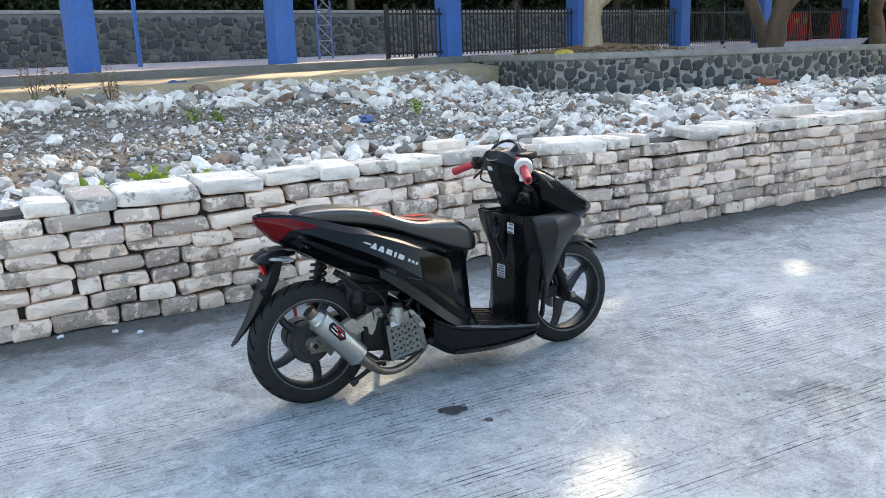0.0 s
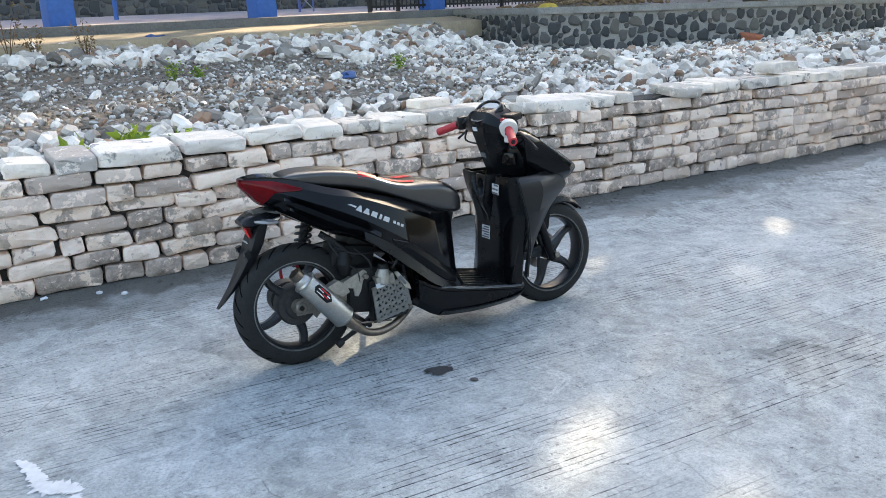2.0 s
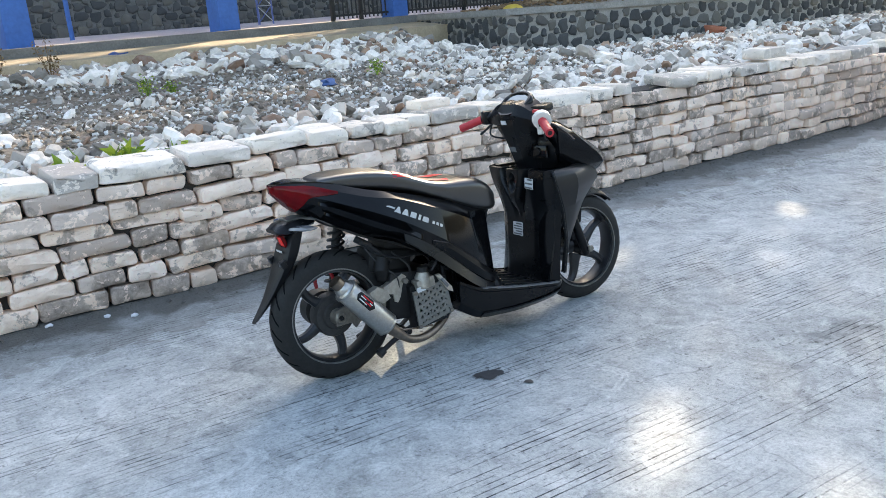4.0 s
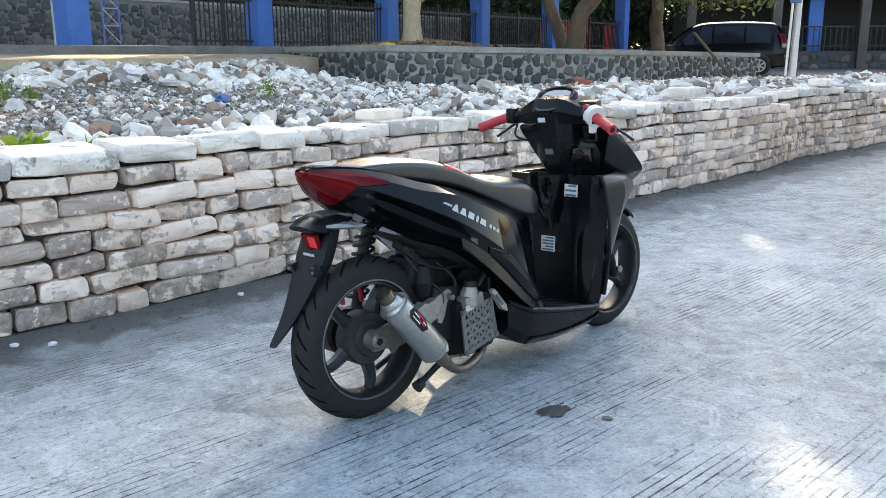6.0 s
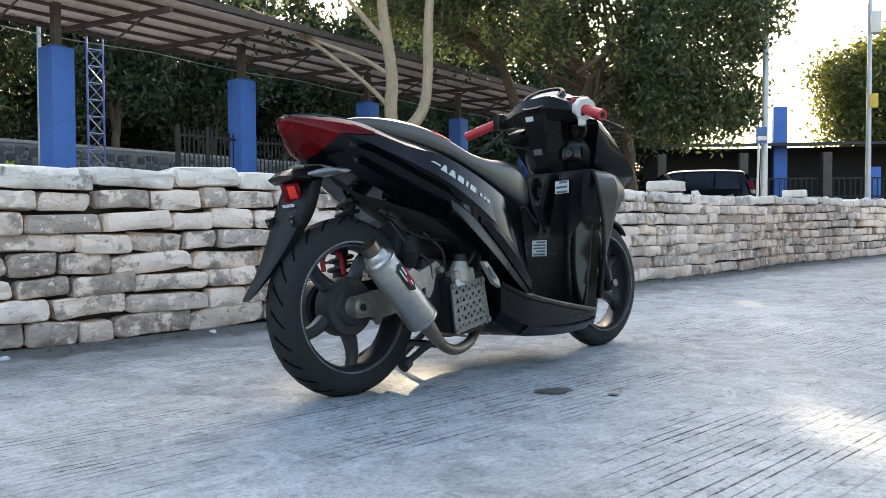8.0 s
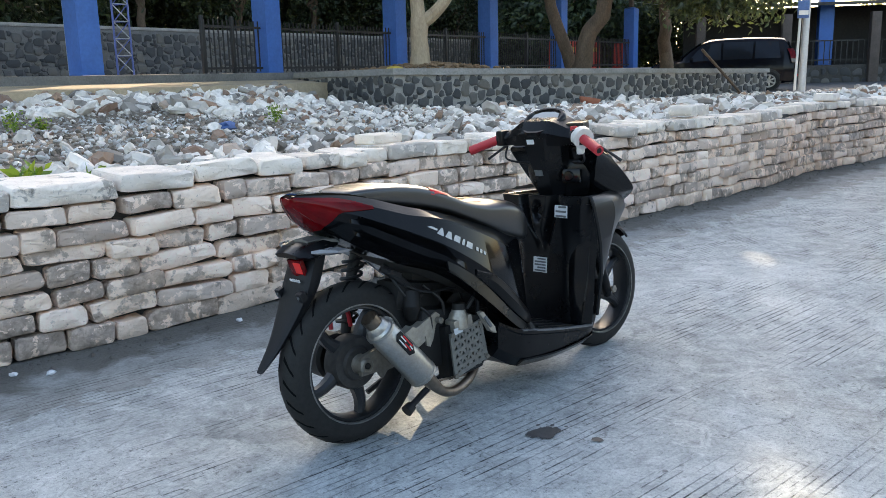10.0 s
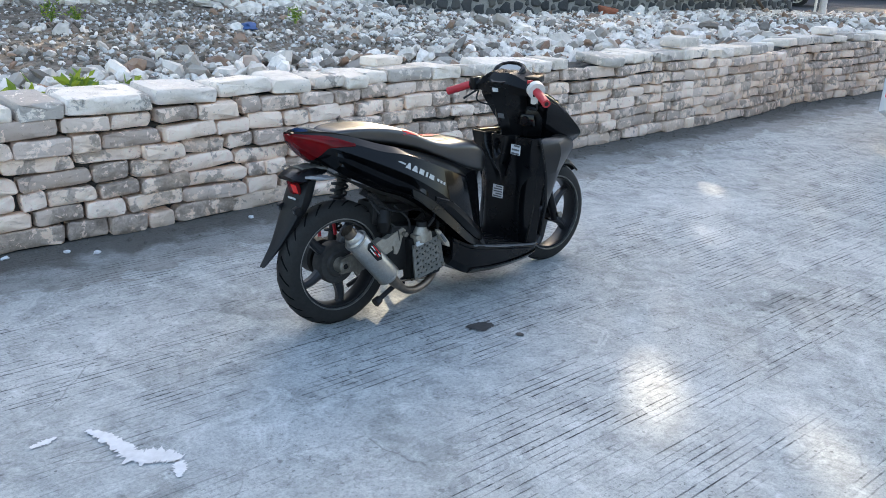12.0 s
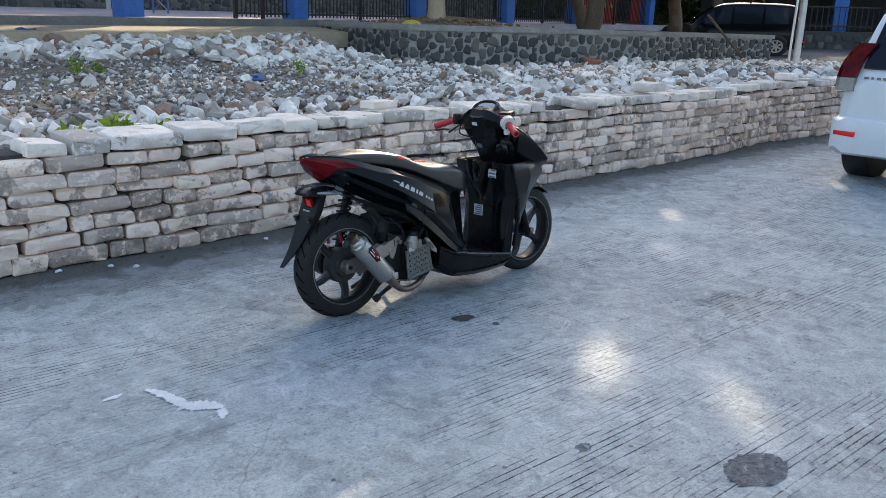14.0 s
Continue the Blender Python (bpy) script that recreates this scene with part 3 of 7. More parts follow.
def blob_mesh(rnd, sides=9):
    """A flat-backed rough stone of radius 1 in the xz plane, bulging to y = -1."""
    ph = [rnd.uniform(0, 6.3) for _ in range(3)]
    def rad(a):
        return 0.95 + 0.10 * math.sin(2 * a + ph[0]) + 0.13 * math.sin(3 * a + ph[1]) + 0.07 * math.sin(5 * a + ph[2])
    verts, faces = [], []
    for r, y in ((1.0, 0.3), (0.93, -0.55), (0.62, -0.95)):
        for k in range(sides):
            a = 2 * math.pi * k / sides
            s = rad(a) * r / max(abs(math.cos(a)), abs(math.sin(a))) ** 0.45
            verts.append((s * math.cos(a), y * rnd.uniform(0.85, 1.1), s * math.sin(a)))
    for j in range(2):
        for k in range(sides):
            faces.append((j * sides + k, j * sides + (k + 1) % sides, (j + 1) * sides + (k + 1) % sides, (j + 1) * sides + k))
    faces.append(tuple(range(2 * sides, 3 * sides)))
    return verts, faces


def stones_row(name, rnd, cells, proud, mat, parent, m):
    """All stones of a far wall, joined."""
    verts, faces = [], []
    for cx, cz, rx, rz in cells:
        v, f = blob_mesh(rnd, 8)
        b = len(verts)
        verts += [m @ Vector((cx + x * rx, y * proud, cz + z * rz)) for x, y, z in v]
        faces += [tuple(b + i for i in q) for q in f]
    ob = sheet(name, verts, faces, mat, parent, sharp=50)
    ob["kind"] = "stuff"
    return ob


# the dark stone wall behind the court
back = thing("wall_court", "dark lava stone wall with pale mortar joints", "wall", kind="structure")
bw_m = Matrix.Translation(along(-34, 9.6, COURT_Z + 0.10)) @ pose(0, 0, 0, 0, 0, 10.95 + 1.5)
bm = B()
box(bm, (31, 0.2, 0.70), (62, 0.4, 1.46), bevel=0.02)
bmesh.ops.transform(bm, matrix=bw_m, verts=bm.verts)
part("mortar_bed", bm, "mortar", back)
stones_row("wall_stone", rng, fitted_face(rng, 62, 1.34, 0.17, 0.05, -0.004), 0.045, "lava_far", back, bw_m)
bm = B()
box(bm, (31, 0.2, 1.48), (62, 0.46, 0.10), bevel=0.02)
bmesh.ops.transform(bm, matrix=bw_m, verts=bm.verts)
part("coping", bm, "cement", back)


# blue pillars with steel posts on top
PILLARS = [-7.75, -3.65, 0.0, 4.12, 8.28, 12.45, 16.6, 22.2]


def pillar():
    root = thing("pillar", "blue painted square concrete pillar with steel post", "pillar", group="pillars along the court")
    bm = B()
    box(bm, (0.40, 0.22, 1.03), (0.41, 0.41, 2.26), bevel=0.012)
    part("shaft", bm, "blue", root)
    bm = B()
    box(bm, (0.40, 0.22, 2.185), (0.41, 0.41, 0.05), taper=(0.55, 0.55))
    part("cap", bm, "blue", root)
    bm = B()
    box(bm, (0.40, 0.22, 2.56), (0.13, 0.13, 0.74))
    box(bm, (0.40, 0.22, 2.215), (0.22, 0.22, 0.02))
    part("post", bm, "dark_steel", root, "rust-brown steel post")
    return root


first = pillar()
for i, u in enumerate(PILLARS):
    m = Matrix.Translation(along(u, 0, COURT_Z)) @ pose(0, 0, 0, 0, 0, 10.95)
    if i == 0:
        first.matrix_basis = m
    else:
        copy_thing(first, m)


def canopy():
    root = thing("canopy", "long steel canopy with corrugated sheet roof", "canopy", Matrix.Translation(along(-14, 0.22, 4.14)) @ pose(0, 0, 0, 0, 0, 10.95))
    length, wide = 43.0, 1.62
    n = 430
    verts = [(length * i / n, y, 0.16 + 0.07 * (-y / wide) + (0.014 if i % 2 else -0.014)) for i in range(n + 1) for y in (-wide, wide)]
    sheet("roof_sheet", verts, [(2 * i, 2 * i + 2, 2 * i + 3, 2 * i + 1) for i in range(n)], "sheet", root, "corrugated roof sheet, pale underneath")
    for k in range(6):
        bm = B()
        y = -wide + 0.08 + k * (2 * wide - 0.16) / 5
        box(bm, (length / 2, y, 0.105 + 0.07 * (-y / wide)), (length, 0.045, 0.06))
        part("purlin", bm, "dark_steel", root)
    x = 0.95
    while x < length:
        bm = B()
        box(bm, (x, 0, -0.02), (0.06, 2 * wide, 0.09), (1.2, 0, 0))
        rod(bm, [(x, -1.1, 0.0), (x, -0.05, -0.38)], 0.022, 6)
        rod(bm, [(x, 1.1, 0.0), (x, 0.05, -0.38)], 0.022, 6)
        part("cross_beam", bm, "dark_steel", root)
        x += 2.08
    for sgn in (-1, 1):
        bm = B()
        box(bm, (length / 2, sgn * (wide + 0.01), 0.13 - 0.07 * sgn), (length, 0.03, 0.12))
        part("fascia", bm, "dark_steel", root)
    bm = B()
    pts = [(i * 0.5, wide - 0.1, -0.10 - 0.06 * abs(math.sin(i * 0.36))) for i in range(87)]
    rod(bm, pts, 0.012, 5)
    part("cable", bm, "grey_steel", root, "sagging pale cable")
    return root


canopy()


def fence(u0, u1, post_at_start=False):
    root = thing("fence", "black iron railing with upright bars", "fence", Matrix.Translation(along(u0, 0.2, COURT_Z)) @ pose(0, 0, 0, 0, 0, 10.95), "railings between the pillars")
    w = u1 - u0
    for z in (0.12, 0.92):
        bm = B()
        box(bm, (w / 2, 0, z), (w, 0.045, 0.045))
        part("rail", bm, "iron", root)
    bm = B()
    box(bm, (0, 0, 0), (0.022, 0.022, 1.0))
    first_bar = part("bar", bm, "iron", root, sharp=None)
    n = int(w / 0.112)
    for i in range(n):
        ob = first_bar if i == 0 else new("bar", first_bar.data)
        ob.parent = root
        ob.location = ((i + 0.5) * w / n, 0, 0.53 + 0.02)
    for x in ([0] if post_at_start else []) + [w / 2]:
        bm = B()
        box(bm, (x, 0, 0.56), (0.07, 0.07, 1.12), bevel=0.008)
        part("post", bm, "iron", root)


fence(2.85, 4.31, True)
for a, b in ((4.73, 8.47), (8.89, 12.64), (13.06, 16.79), (17.21, 22.39)):
    fence(a, b)


def lattice_tower():
    root = thing("lattice_mast", "slim blue steel lattice mast", "mast", Matrix.Translation((6.50, 17.45, COURT_Z + 0.06)) @ pose(0, 0, 0, 0, 0, 4))
    s, h = 0.19, 3.42
    feet = [(-s, -s), (s, -s), (0, s)]
    for x, y in feet:
        bm = B()
        rod(bm, [(x, y, 0), (x, y, h)], 0.022, 6)
        part("leg", bm, "blue_steel", root)
    k = 0
    z = 0.06
    while z < h - 0.4:
        for i in range(3):
            a, b = feet[i], feet[(i + 1) % 3]
            bm = B()
            rod(bm, [(*a, z + 0.38), (*b, z)], 0.013, 5)
            rod(bm, [(*a, z + 0.38), (*b, z + 0.38)], 0.012, 5)
            part("brace", bm, "grey_steel" if i == 0 else "blue_steel", root)
        z += 0.38
    return root


lattice_tower()
bm = B()
rod(bm, [(0, 0, 0), (0, 0, 2.4), (0.02, 0, 5.2)], [0.07, 0.06, 0.05], 10)
pole = tagged(part("lamp_post", bm, "grey_steel"), "plain grey steel post behind the court", "post")
pole.matrix_basis = Matrix.Translation((6.5, 20.7, COURT_Z + 0.1))
bm = B()
rod(bm, [(0, 0, 0), (0, 0, 3.3)], 0.05, 10)
bpole = tagged(part("blue_post", bm, "blue"), "slim blue post on the court", "post")
bpole.matrix_basis = Matrix.Translation((1.95, 16.6, COURT_Z + 0.04))

# ---- stone-faced planter wall with a cement coping ----
planter = thing("retaining_wall", "planter wall of dark stones set in pale mortar", "wall", kind="structure")
RW = [Vector((8.25, 12.95, 0)), Vector((7.66, 9.0, 0)), Vector((21.2, 9.25, 0)), Vector((22.3, 15.4, 0))]


def fall(x):
    """The planter sinks slightly towards its far end."""
    return -0.0115 * max(0.0, x - 7.66)


bm = B()
vs = [bm.verts.new((p.x, p.y, z + fall(p.x))) for z in (0.2, COURT_Z - 0.10) for p in RW]
bm.faces.new(vs[:4])
bm.faces.new(vs[4:])
for k in range(4):
    bm.faces.new((vs[k], vs[(k + 1) % 4], vs[4 + (k + 1) % 4], vs[4 + k]))
part("mortar_bed", bm, "pale_mortar", planter)
bm = B()
inner = [RW[0] + Vector((0.5, 0, 0)), RW[1] + Vector((0.42, 0.36, 0)), RW[2] + Vector((-0.36, 0.36, 0)), RW[3] + Vector((-0.4, 0, 0))]
outer = [RW[0] + Vector((-0.05, 0, 0)), RW[1] + Vector((-0.05, -0.05, 0)), RW[2] + Vector((0.05, -0.05, 0)), RW[3] + Vector((0.05, 0, 0))]
for k in range(3):
    vs = [bm.verts.new((p.x, p.y, z + fall(p.x))) for z in (COURT_Z - 0.10, COURT_Z + 0.01) for p in (outer[k], outer[k + 1], inner[k + 1], inner[k])]
    for f in ((0, 1, 2, 3), (7, 6, 5, 4), (0, 4, 5, 1), (1, 5, 6, 2), (2, 6, 7, 3), (3, 7, 4, 0)):
        bm.faces.new([vs[i] for i in f])
part("coping", bm, "cement", planter, "worn grey cement coping")
nx, ny = 40, 16
verts = []
for j in range(ny + 1):
    for i in range(nx + 1):
        a = RW[1].lerp(RW[2], i / nx)
        b = RW[0].lerp(RW[3], i / nx)
        p = a.lerp(b, 0.03 + 0.96 * j / ny)
        mound = 0.15 * math.exp(-((p.x - 10.4) ** 2 / 1.6 + (p.y - 11.3) ** 2 / 1.4))
        verts.append((p.x, p.y, COURT_Z - 0.03 + fall(p.x) + mound + 0.03 * noise.noise((p.x * 1.5, p.y * 1.5, 0))))
sheet("soil", verts, [(j * (nx + 1) + i, j * (nx + 1) + i + 1, (j + 1) * (nx + 1) + i + 1, (j + 1) * (nx + 1) + i) for j in range(ny) for i in range(nx)], "earth", planter, "dry soil and leaf litter", 60)

# ---- trees ----
GAPS = [(0.63, -1.19, 0, 0.082), (0.69, -1.82, 0, 0.060), (-0.83, -1.28, 0, 0.06), (3.36, 0.29, 0, 0.03), (5.7, 0.1, 0, 0.05), (2.38, -0.28, 0, 0.012),
        (-0.56, -0.29, 0, 0.05), (0.24, -0.03, 0, 0.035), (0.38, -0.03, 0, 0.045), (0.0, 0.26, 0, 0.05), (-0.09, -0.855, 0, 0.02), (1.88, 0.32, 0, 0.03), (2.06, -1.25, 0, 0.012), (2.1, 5.4, 0.7, 0.10),
        (0.6, 6.5, 0.7, 0.10), (0.10, -0.04, 0.77, 0.07), (0.24, 0.02, 0.79, 0.09), (0.36, 0.03, 0.77, 0.06)]  # where sunlight slips between the leaves
GAPS += [(*along(u, -1.0).xy, 1.05, 0.42) for u in (-6.2, -5.3, -4.4, -3.5, -2.2, -1.3, -0.4, 0.5, 1.4, 2.2)]
GAPS += [(*along(u, 0.75).xy, COURT_Z, 0.40) for u in (-6.5, -5.4, -4.2, -2.6, -1.4, 1.4, 2.5, 3.4, 19.0, 20.5)]


def leaves(name, rnd, centres, spread, per, size, mat, parent, droop=0.4):
    """Many small folded leaves in clumps, with gaps where the low sun comes through."""
    g = np.random.default_rng(rnd.randrange(10 ** 6))
    c = np.repeat(np.array(centres), per, axis=0)
    p = c + g.normal(0, 1, c.shape) * np.array(spread)
    n = len(p)
    axis = g.normal(0, 1, (n, 3))
    axis[:, 2] -= droop
    axis /= np.linalg.norm(axis, axis=1)[:, None]
    side = np.cross(axis, g.normal(0, 1, (n, 3)))
    side /= np.linalg.norm(side, axis=1)[:, None]
    ln = size * g.uniform(0.6, 1.25, n)[:, None]
    keep = np.ones(n, bool)
    d = np.array(TO_SUN)
    for x, y, z, r in GAPS:
        q = p + axis * ln * 0.5 - np.array((x, y, z))
        off = q - np.outer(q @ d, d)
        keep &= np.linalg.norm(off, axis=1) > 0.8 * r + 0.3 * ln[:, 0]
    p, axis, side, ln = p[keep], axis[keep], side[keep], ln[keep]
    n = len(p)
    up = np.cross(axis, side)
    wd = ln * 0.23
    v = np.stack([p, p + axis * ln * 0.45 + side * wd + up * ln * 0.06, p + axis * ln, p + axis * ln * 0.45 - side * wd + up * ln * 0.06], axis=1).reshape(-1, 3)
    f = np.arange(4 * n).reshape(-1, 4)
    tri = np.concatenate([f[:, [0, 1, 2]], f[:, [0, 2, 3]]])
    mesh = bpy.data.meshes.new(name)
    mesh.from_pydata(v.tolist(), [], tri.tolist())
    return finish(name, mesh, mat, parent, "", None)


def clump_centres(rnd, centre, radii, n, shell=0.55):
    out = []
    while len(out) < n:
        q = Vector((rnd.gauss(0, 1), rnd.gauss(0, 1), rnd.gauss(0, 1))).normalized() * (shell + (1 - shell) * rnd.random()) ** 0.7
        k = 0.8 + 0.4 * noise.noise((q.x * 2 + centre[0], q.y * 2 + centre[1], q.z * 2))
        out.append((centre[0] + q.x * radii[0] * k, centre[1] + q.y * radii[1] * k, centre[2] + q.z * radii[2] * k))
    return out


def limb_to(bm, a, b, r0, r1, rnd, wob=0.25, seg=8):
    a, b = Vector(a), Vector(b)
    n = 6
    pts = []
    for i in range(n + 1):
        t = i / n
        w = wob * math.sin(t * math.pi)
        pts.append(a.lerp(b, t) + Vector((rnd.uniform(-w, w), rnd.uniform(-w, w), rnd.uniform(-w, w) * 0.5 + 0.3 * w)))
    pts[0], pts[-1] = a, b
    rod(bm, pts, [r0 + (r1 - r0) * i / n for i in range(n + 1)], seg)


def tree(label, base, trunk_top, r, crown, radii, clumps, per, size, spread, leaf, bark_mat, limbs=7, group="", seed=1, shell=0.55, extra=()):
    rnd = random.Random(seed)
    root = thing("tree", label, "tree", group=group)
    bm = B()
    limb_to(bm, Vector(base) - Vector((0, 0, 0.15)), trunk_top, r, r * 0.72, rnd, 0.12, 12)
    part("trunk", bm, bark_mat, root)
    cs = clump_centres(rnd, crown, radii, clumps, shell) + [e for e in extra]
    for k in range(limbs):
        tip = cs[(k * 37) % clumps]
        bm = B()
        limb_to(bm, trunk_top, tip, r * 0.55, 0.02, rnd, 0.35, 7)
        part("limb", bm, bark_mat, root)
    leaves("crown", rnd, cs, spread, per, size, leaf, root)
    return root


# pale forked tree in the planter
rnd = random.Random(11)
fork_tree = thing("tree", "pale-barked tree forking low above the planter wall", "tree")
F0 = Vector((10.05, 11.05, COURT_Z + 0.1))
F1 = F0 + Vector((0, 0, 0.80))
bm = B()
rod(bm, [F0 - Vector((0, 0, 0.2)), F0 + Vector((0.0, 0, 0.25)), F0 + Vector((-0.02, 0, 0.55)), F1 + Vector((0.02, 0, 0.12))], [0.24, 0.19, 0.175, 0.19], 14)
part("trunk", bm, "bark_pale", fork_tree, "pale smooth trunk")
SX = Vector((0.70, -0.72, 0))
UP = Vector((0, 0, 1))
stems = [
    ("stem", [F1, F1 + UP * 0.6 - SX * 0.04, F1 + UP * 1.4 - SX * 0.02, F1 + UP * 2.7 - SX * 0.20, F1 + UP * 4.4 - SX * 0.3], [0.16, 0.135, 0.125, 0.11, 0.05]),
    ("stem", [F1, F1 + SX * 0.32 + UP * 0.22, F1 + SX * 0.62 + UP * 0.62, F1 + SX * 0.72 + UP * 1.3, F1 + SX * 0.75 + UP * 2.6, F1 + SX * 0.95 + UP * 4.4], [0.15, 0.125, 0.115, 0.105, 0.095, 0.05]),
    ("limb", [F1 + UP * 0.62 - SX * 0.04, F1 + UP * 1.1 - SX * 0.5, F1 + UP * 1.9 - SX * 1.5, F1 + UP * 2.6 - SX * 2.6], [0.05, 0.045, 0.04, 0.02]),
    ("limb", [F1 + UP * 1.30 - SX * 0.02, F1 + UP * 1.7 - SX * 0.7, F1 + UP * 2.05 - SX * 1.6, F1 + UP * 2.8 - SX * 3.1], [0.05, 0.045, 0.035, 0.015]),
    ("limb", [F1 + UP * 1.9 - SX * 0.08, F1 + UP * 2.4 - SX * 0.5, F1 + UP * 3.1 - SX * 1.1], [0.08, 0.06, 0.04]),
]
for nm, pts, rs in stems:
    bm = B()
    rod(bm, [Vector(v) for v in glide([tuple(p) for p in pts], 4)], [float(v[0]) for v in glide([(q,) for q in rs], 4)], 10)
    part(nm, bm, "bark_pale", fork_tree)
cs = clump_centres(rnd, tuple(F1 + Vector((0.3, 0.2, 5.6))), (3.4, 3.4, 2.3), 230, 0.3)
cs += [tuple(F1 + SX * a + UP * b) for a, b in ((-2.6, 2.45), (-2.9, 2.55), (-2.2, 2.15), (-3.2, 2.8), (-1.9, 2.7), (-2.4, 3.1), (-3.0, 2.0))]
leaves("crown", rnd, cs, (0.30, 0.30, 0.26), 42, 0.17, "leaf_near", fork_tree)

rnd = random.Random(19)
DROOP = [(rnd.uniform(14.9, 17.2), rnd.uniform(7.0, 9.4), 2.55 + 1.5 * rnd.random()) for _ in range(60)]
# leaf clumps added on the sun's line to block a streak on the road
SUN_BLOCK = [(16.8 + rnd.uniform(-1.3, 1.3), 12.2 + rnd.uniform(-1.2, 1.2), 7.3 + rnd.uniform(-1.0, 1.0)) for _ in range(45)]
# the shade trees at the end of the planter, and the dark rows behind the court
tree("broad-leaved tree with drooping leafy boughs beside the planter", (15.5, 11.3, COURT_Z - 0.05), (15.6, 10.4, 3.1), 0.24, (16.35, 7.7, 4.7), (2.35, 2.35, 3.0), 330, 105, 0.15, (0.17, 0.17, 0.24), "leaf_near", "bark_dark", 12, seed=3, extra=DROOP)
tree("brown-trunked tree with open leafy crown in the planter", (19.4, 11.3, COURT_Z - 0.16), (18.9, 11.1, 2.9), 0.2, (14.3, 10.3, 6.2), (2.2, 2.2, 2.8), 150, 75, 0.16, (0.18, 0.18, 0.25), "leaf_near", "bark_dark", 18, seed=4, extra=SUN_BLOCK)
# added tree: its crown stands where it keeps the sun off the road
tree("tall leafy tree added to shade the lot and road", (16.3, 12.1, COURT_Z - 0.10), (15.2, 12.6, 4.6), 0.17, (12.6, 13.0, 7.2), (3.4, 2.6, 2.8), 270, 80, 0.17, (0.32, 0.32, 0.30), "leaf_near", "bark_dark", 10, seed=5)
for i in range(2, 13):
    x, y = -13 + 4.7 * i, 25.0 + 0.19 * (-13 + 4.7 * i) + 1.2 * math.sin(2.1 * i)
    tree("tall dense dark-leaved tree behind the court", (x, y, 1.35), (x + 0.2, y - 0.3, 3.6), 0.18, (x, y - 0.4, 8.9 + 0.5 * math.sin(1.3 * i)), (3.3, 2.8, 6.8), 340, 84, 0.24, (0.42, 0.42, 0.40), "leaf_dark", "bark_dark", 7, "trees behind the court", 120 + i)
for i in range(2, 14):
    x, y = -12 + 5.6 * i, 29.5 + 0.19 * (-12 + 5.6 * i) + 1.0 * math.sin(1.7 * i)
    tree("dense dark-leaved tree behind the court", (x, y, 1.3), (x, y - 0.2, 2.6), 0.26, (x, y, 4.3), (3.7, 2.8, 3.5), 260, 80, 0.31, (0.47, 0.47, 0.42), "leaf_dark", "bark_dark", 6, "trees behind the court", 20 + i)
tree("sunlit yellow-green mango tree beyond the lot", (40.6, 11.0, 0.5), (40.6, 11.0, 2.6), 0.3, (40.6, 11.0, 6.1), (3.8, 3.8, 3.6), 330, 85, 0.28, (0.45, 0.45, 0.42), "leaf_warm", "bark_dark", 6, seed=40)

for i, (x, y, h) in enumerate(((32.3, 22.6, 3.6), (35.0, 20.2, 3.3), (29.5, 24.2, 3.8))):
    tree("low dense dark-leaved tree behind the shed", (x, y, 0.4), (x, y, 1.6), 0.2, (x, y, h), (2.7, 2.7, 3.0), 230, 46, 0.30, (0.40, 0.40, 0.38), "leaf_dark", "bark_dark", 6, "low trees behind the shed", 160 + i)

rnd = random.Random(77)
cs = []
for k in range(1500):
    a, d = radians(rnd.uniform(32, 118)), rnd.uniform(50, 58)
    cs.append((d * math.cos(a), d * math.sin(a), 0.5 + 12.0 * rnd.random() ** 0.9 + 1.5 * math.sin(a * 23)))
woods = leaves("far_woods", rnd, cs, (1.1, 1.1, 1.0), 26, 0.75, "leaf_dark", None)
tagged(woods, "dark belt of distant trees closing the view", "trees", kind="stuff")

# ---- poles, far sheds and houses ----
pole = thing("lamp_pole", "grey steel pole carrying white and orange boxes", "pole", Matrix.Translation((22.33, 5.88, 0.4)))
bm = B()
rod(bm, [(0, 0, 0), (0, 0, 3.2), (0, 0, 9.0)], [0.075, 0.06, 0.05], 12)
part("shaft", bm, "grey_steel", pole)
bm = B()
box(bm, (0.05, -0.12, 5.25), (0.34, 0.26, 0.56), (0, 0, 25), 0.02)
part("meter_box", bm, "white_plastic", pole, "white equipment box")
bm = B()
box(bm, (0.04, -0.1, 3.2), (0.26, 0.2, 0.36), (0, 0, 25), 0.02)
part("switch_box", bm, "yellow", pole, "faded orange switch box")
bm = B()
rod(bm, [(16.8, 6.25, 0.3), (16.93, 6.28, 4.0), (17.08, 6.3, 9.0)], [0.080, 0.070, 0.055], 12)
tagged(part("utility_pole", bm, "grey_steel"), "slightly leaning galvanised utility pole at the lot's end", "pole")
bm = B()
rod(bm, [(16.35, 6.2, 0.4), (16.45, 6.2, 2.5)], 0.028, 8)
sign = thing("sign_post", "thin white post with a small blue sign", "sign")
part("post", bm, "white_plastic", sign)
bm = B()
box(bm, (16.45, 6.15, 2.32), (0.24, 0.03, 0.36), (0, 0, -45), 0.01)
part("sign_board", bm, "tarp", sign, "small blue and white sign board")
bm = B()
box(bm, (16.43, 6.13, 2.25), (0.19, 0.032, 0.09), (0, 0, -45))
part("sign_band", bm, "white_plastic", sign)

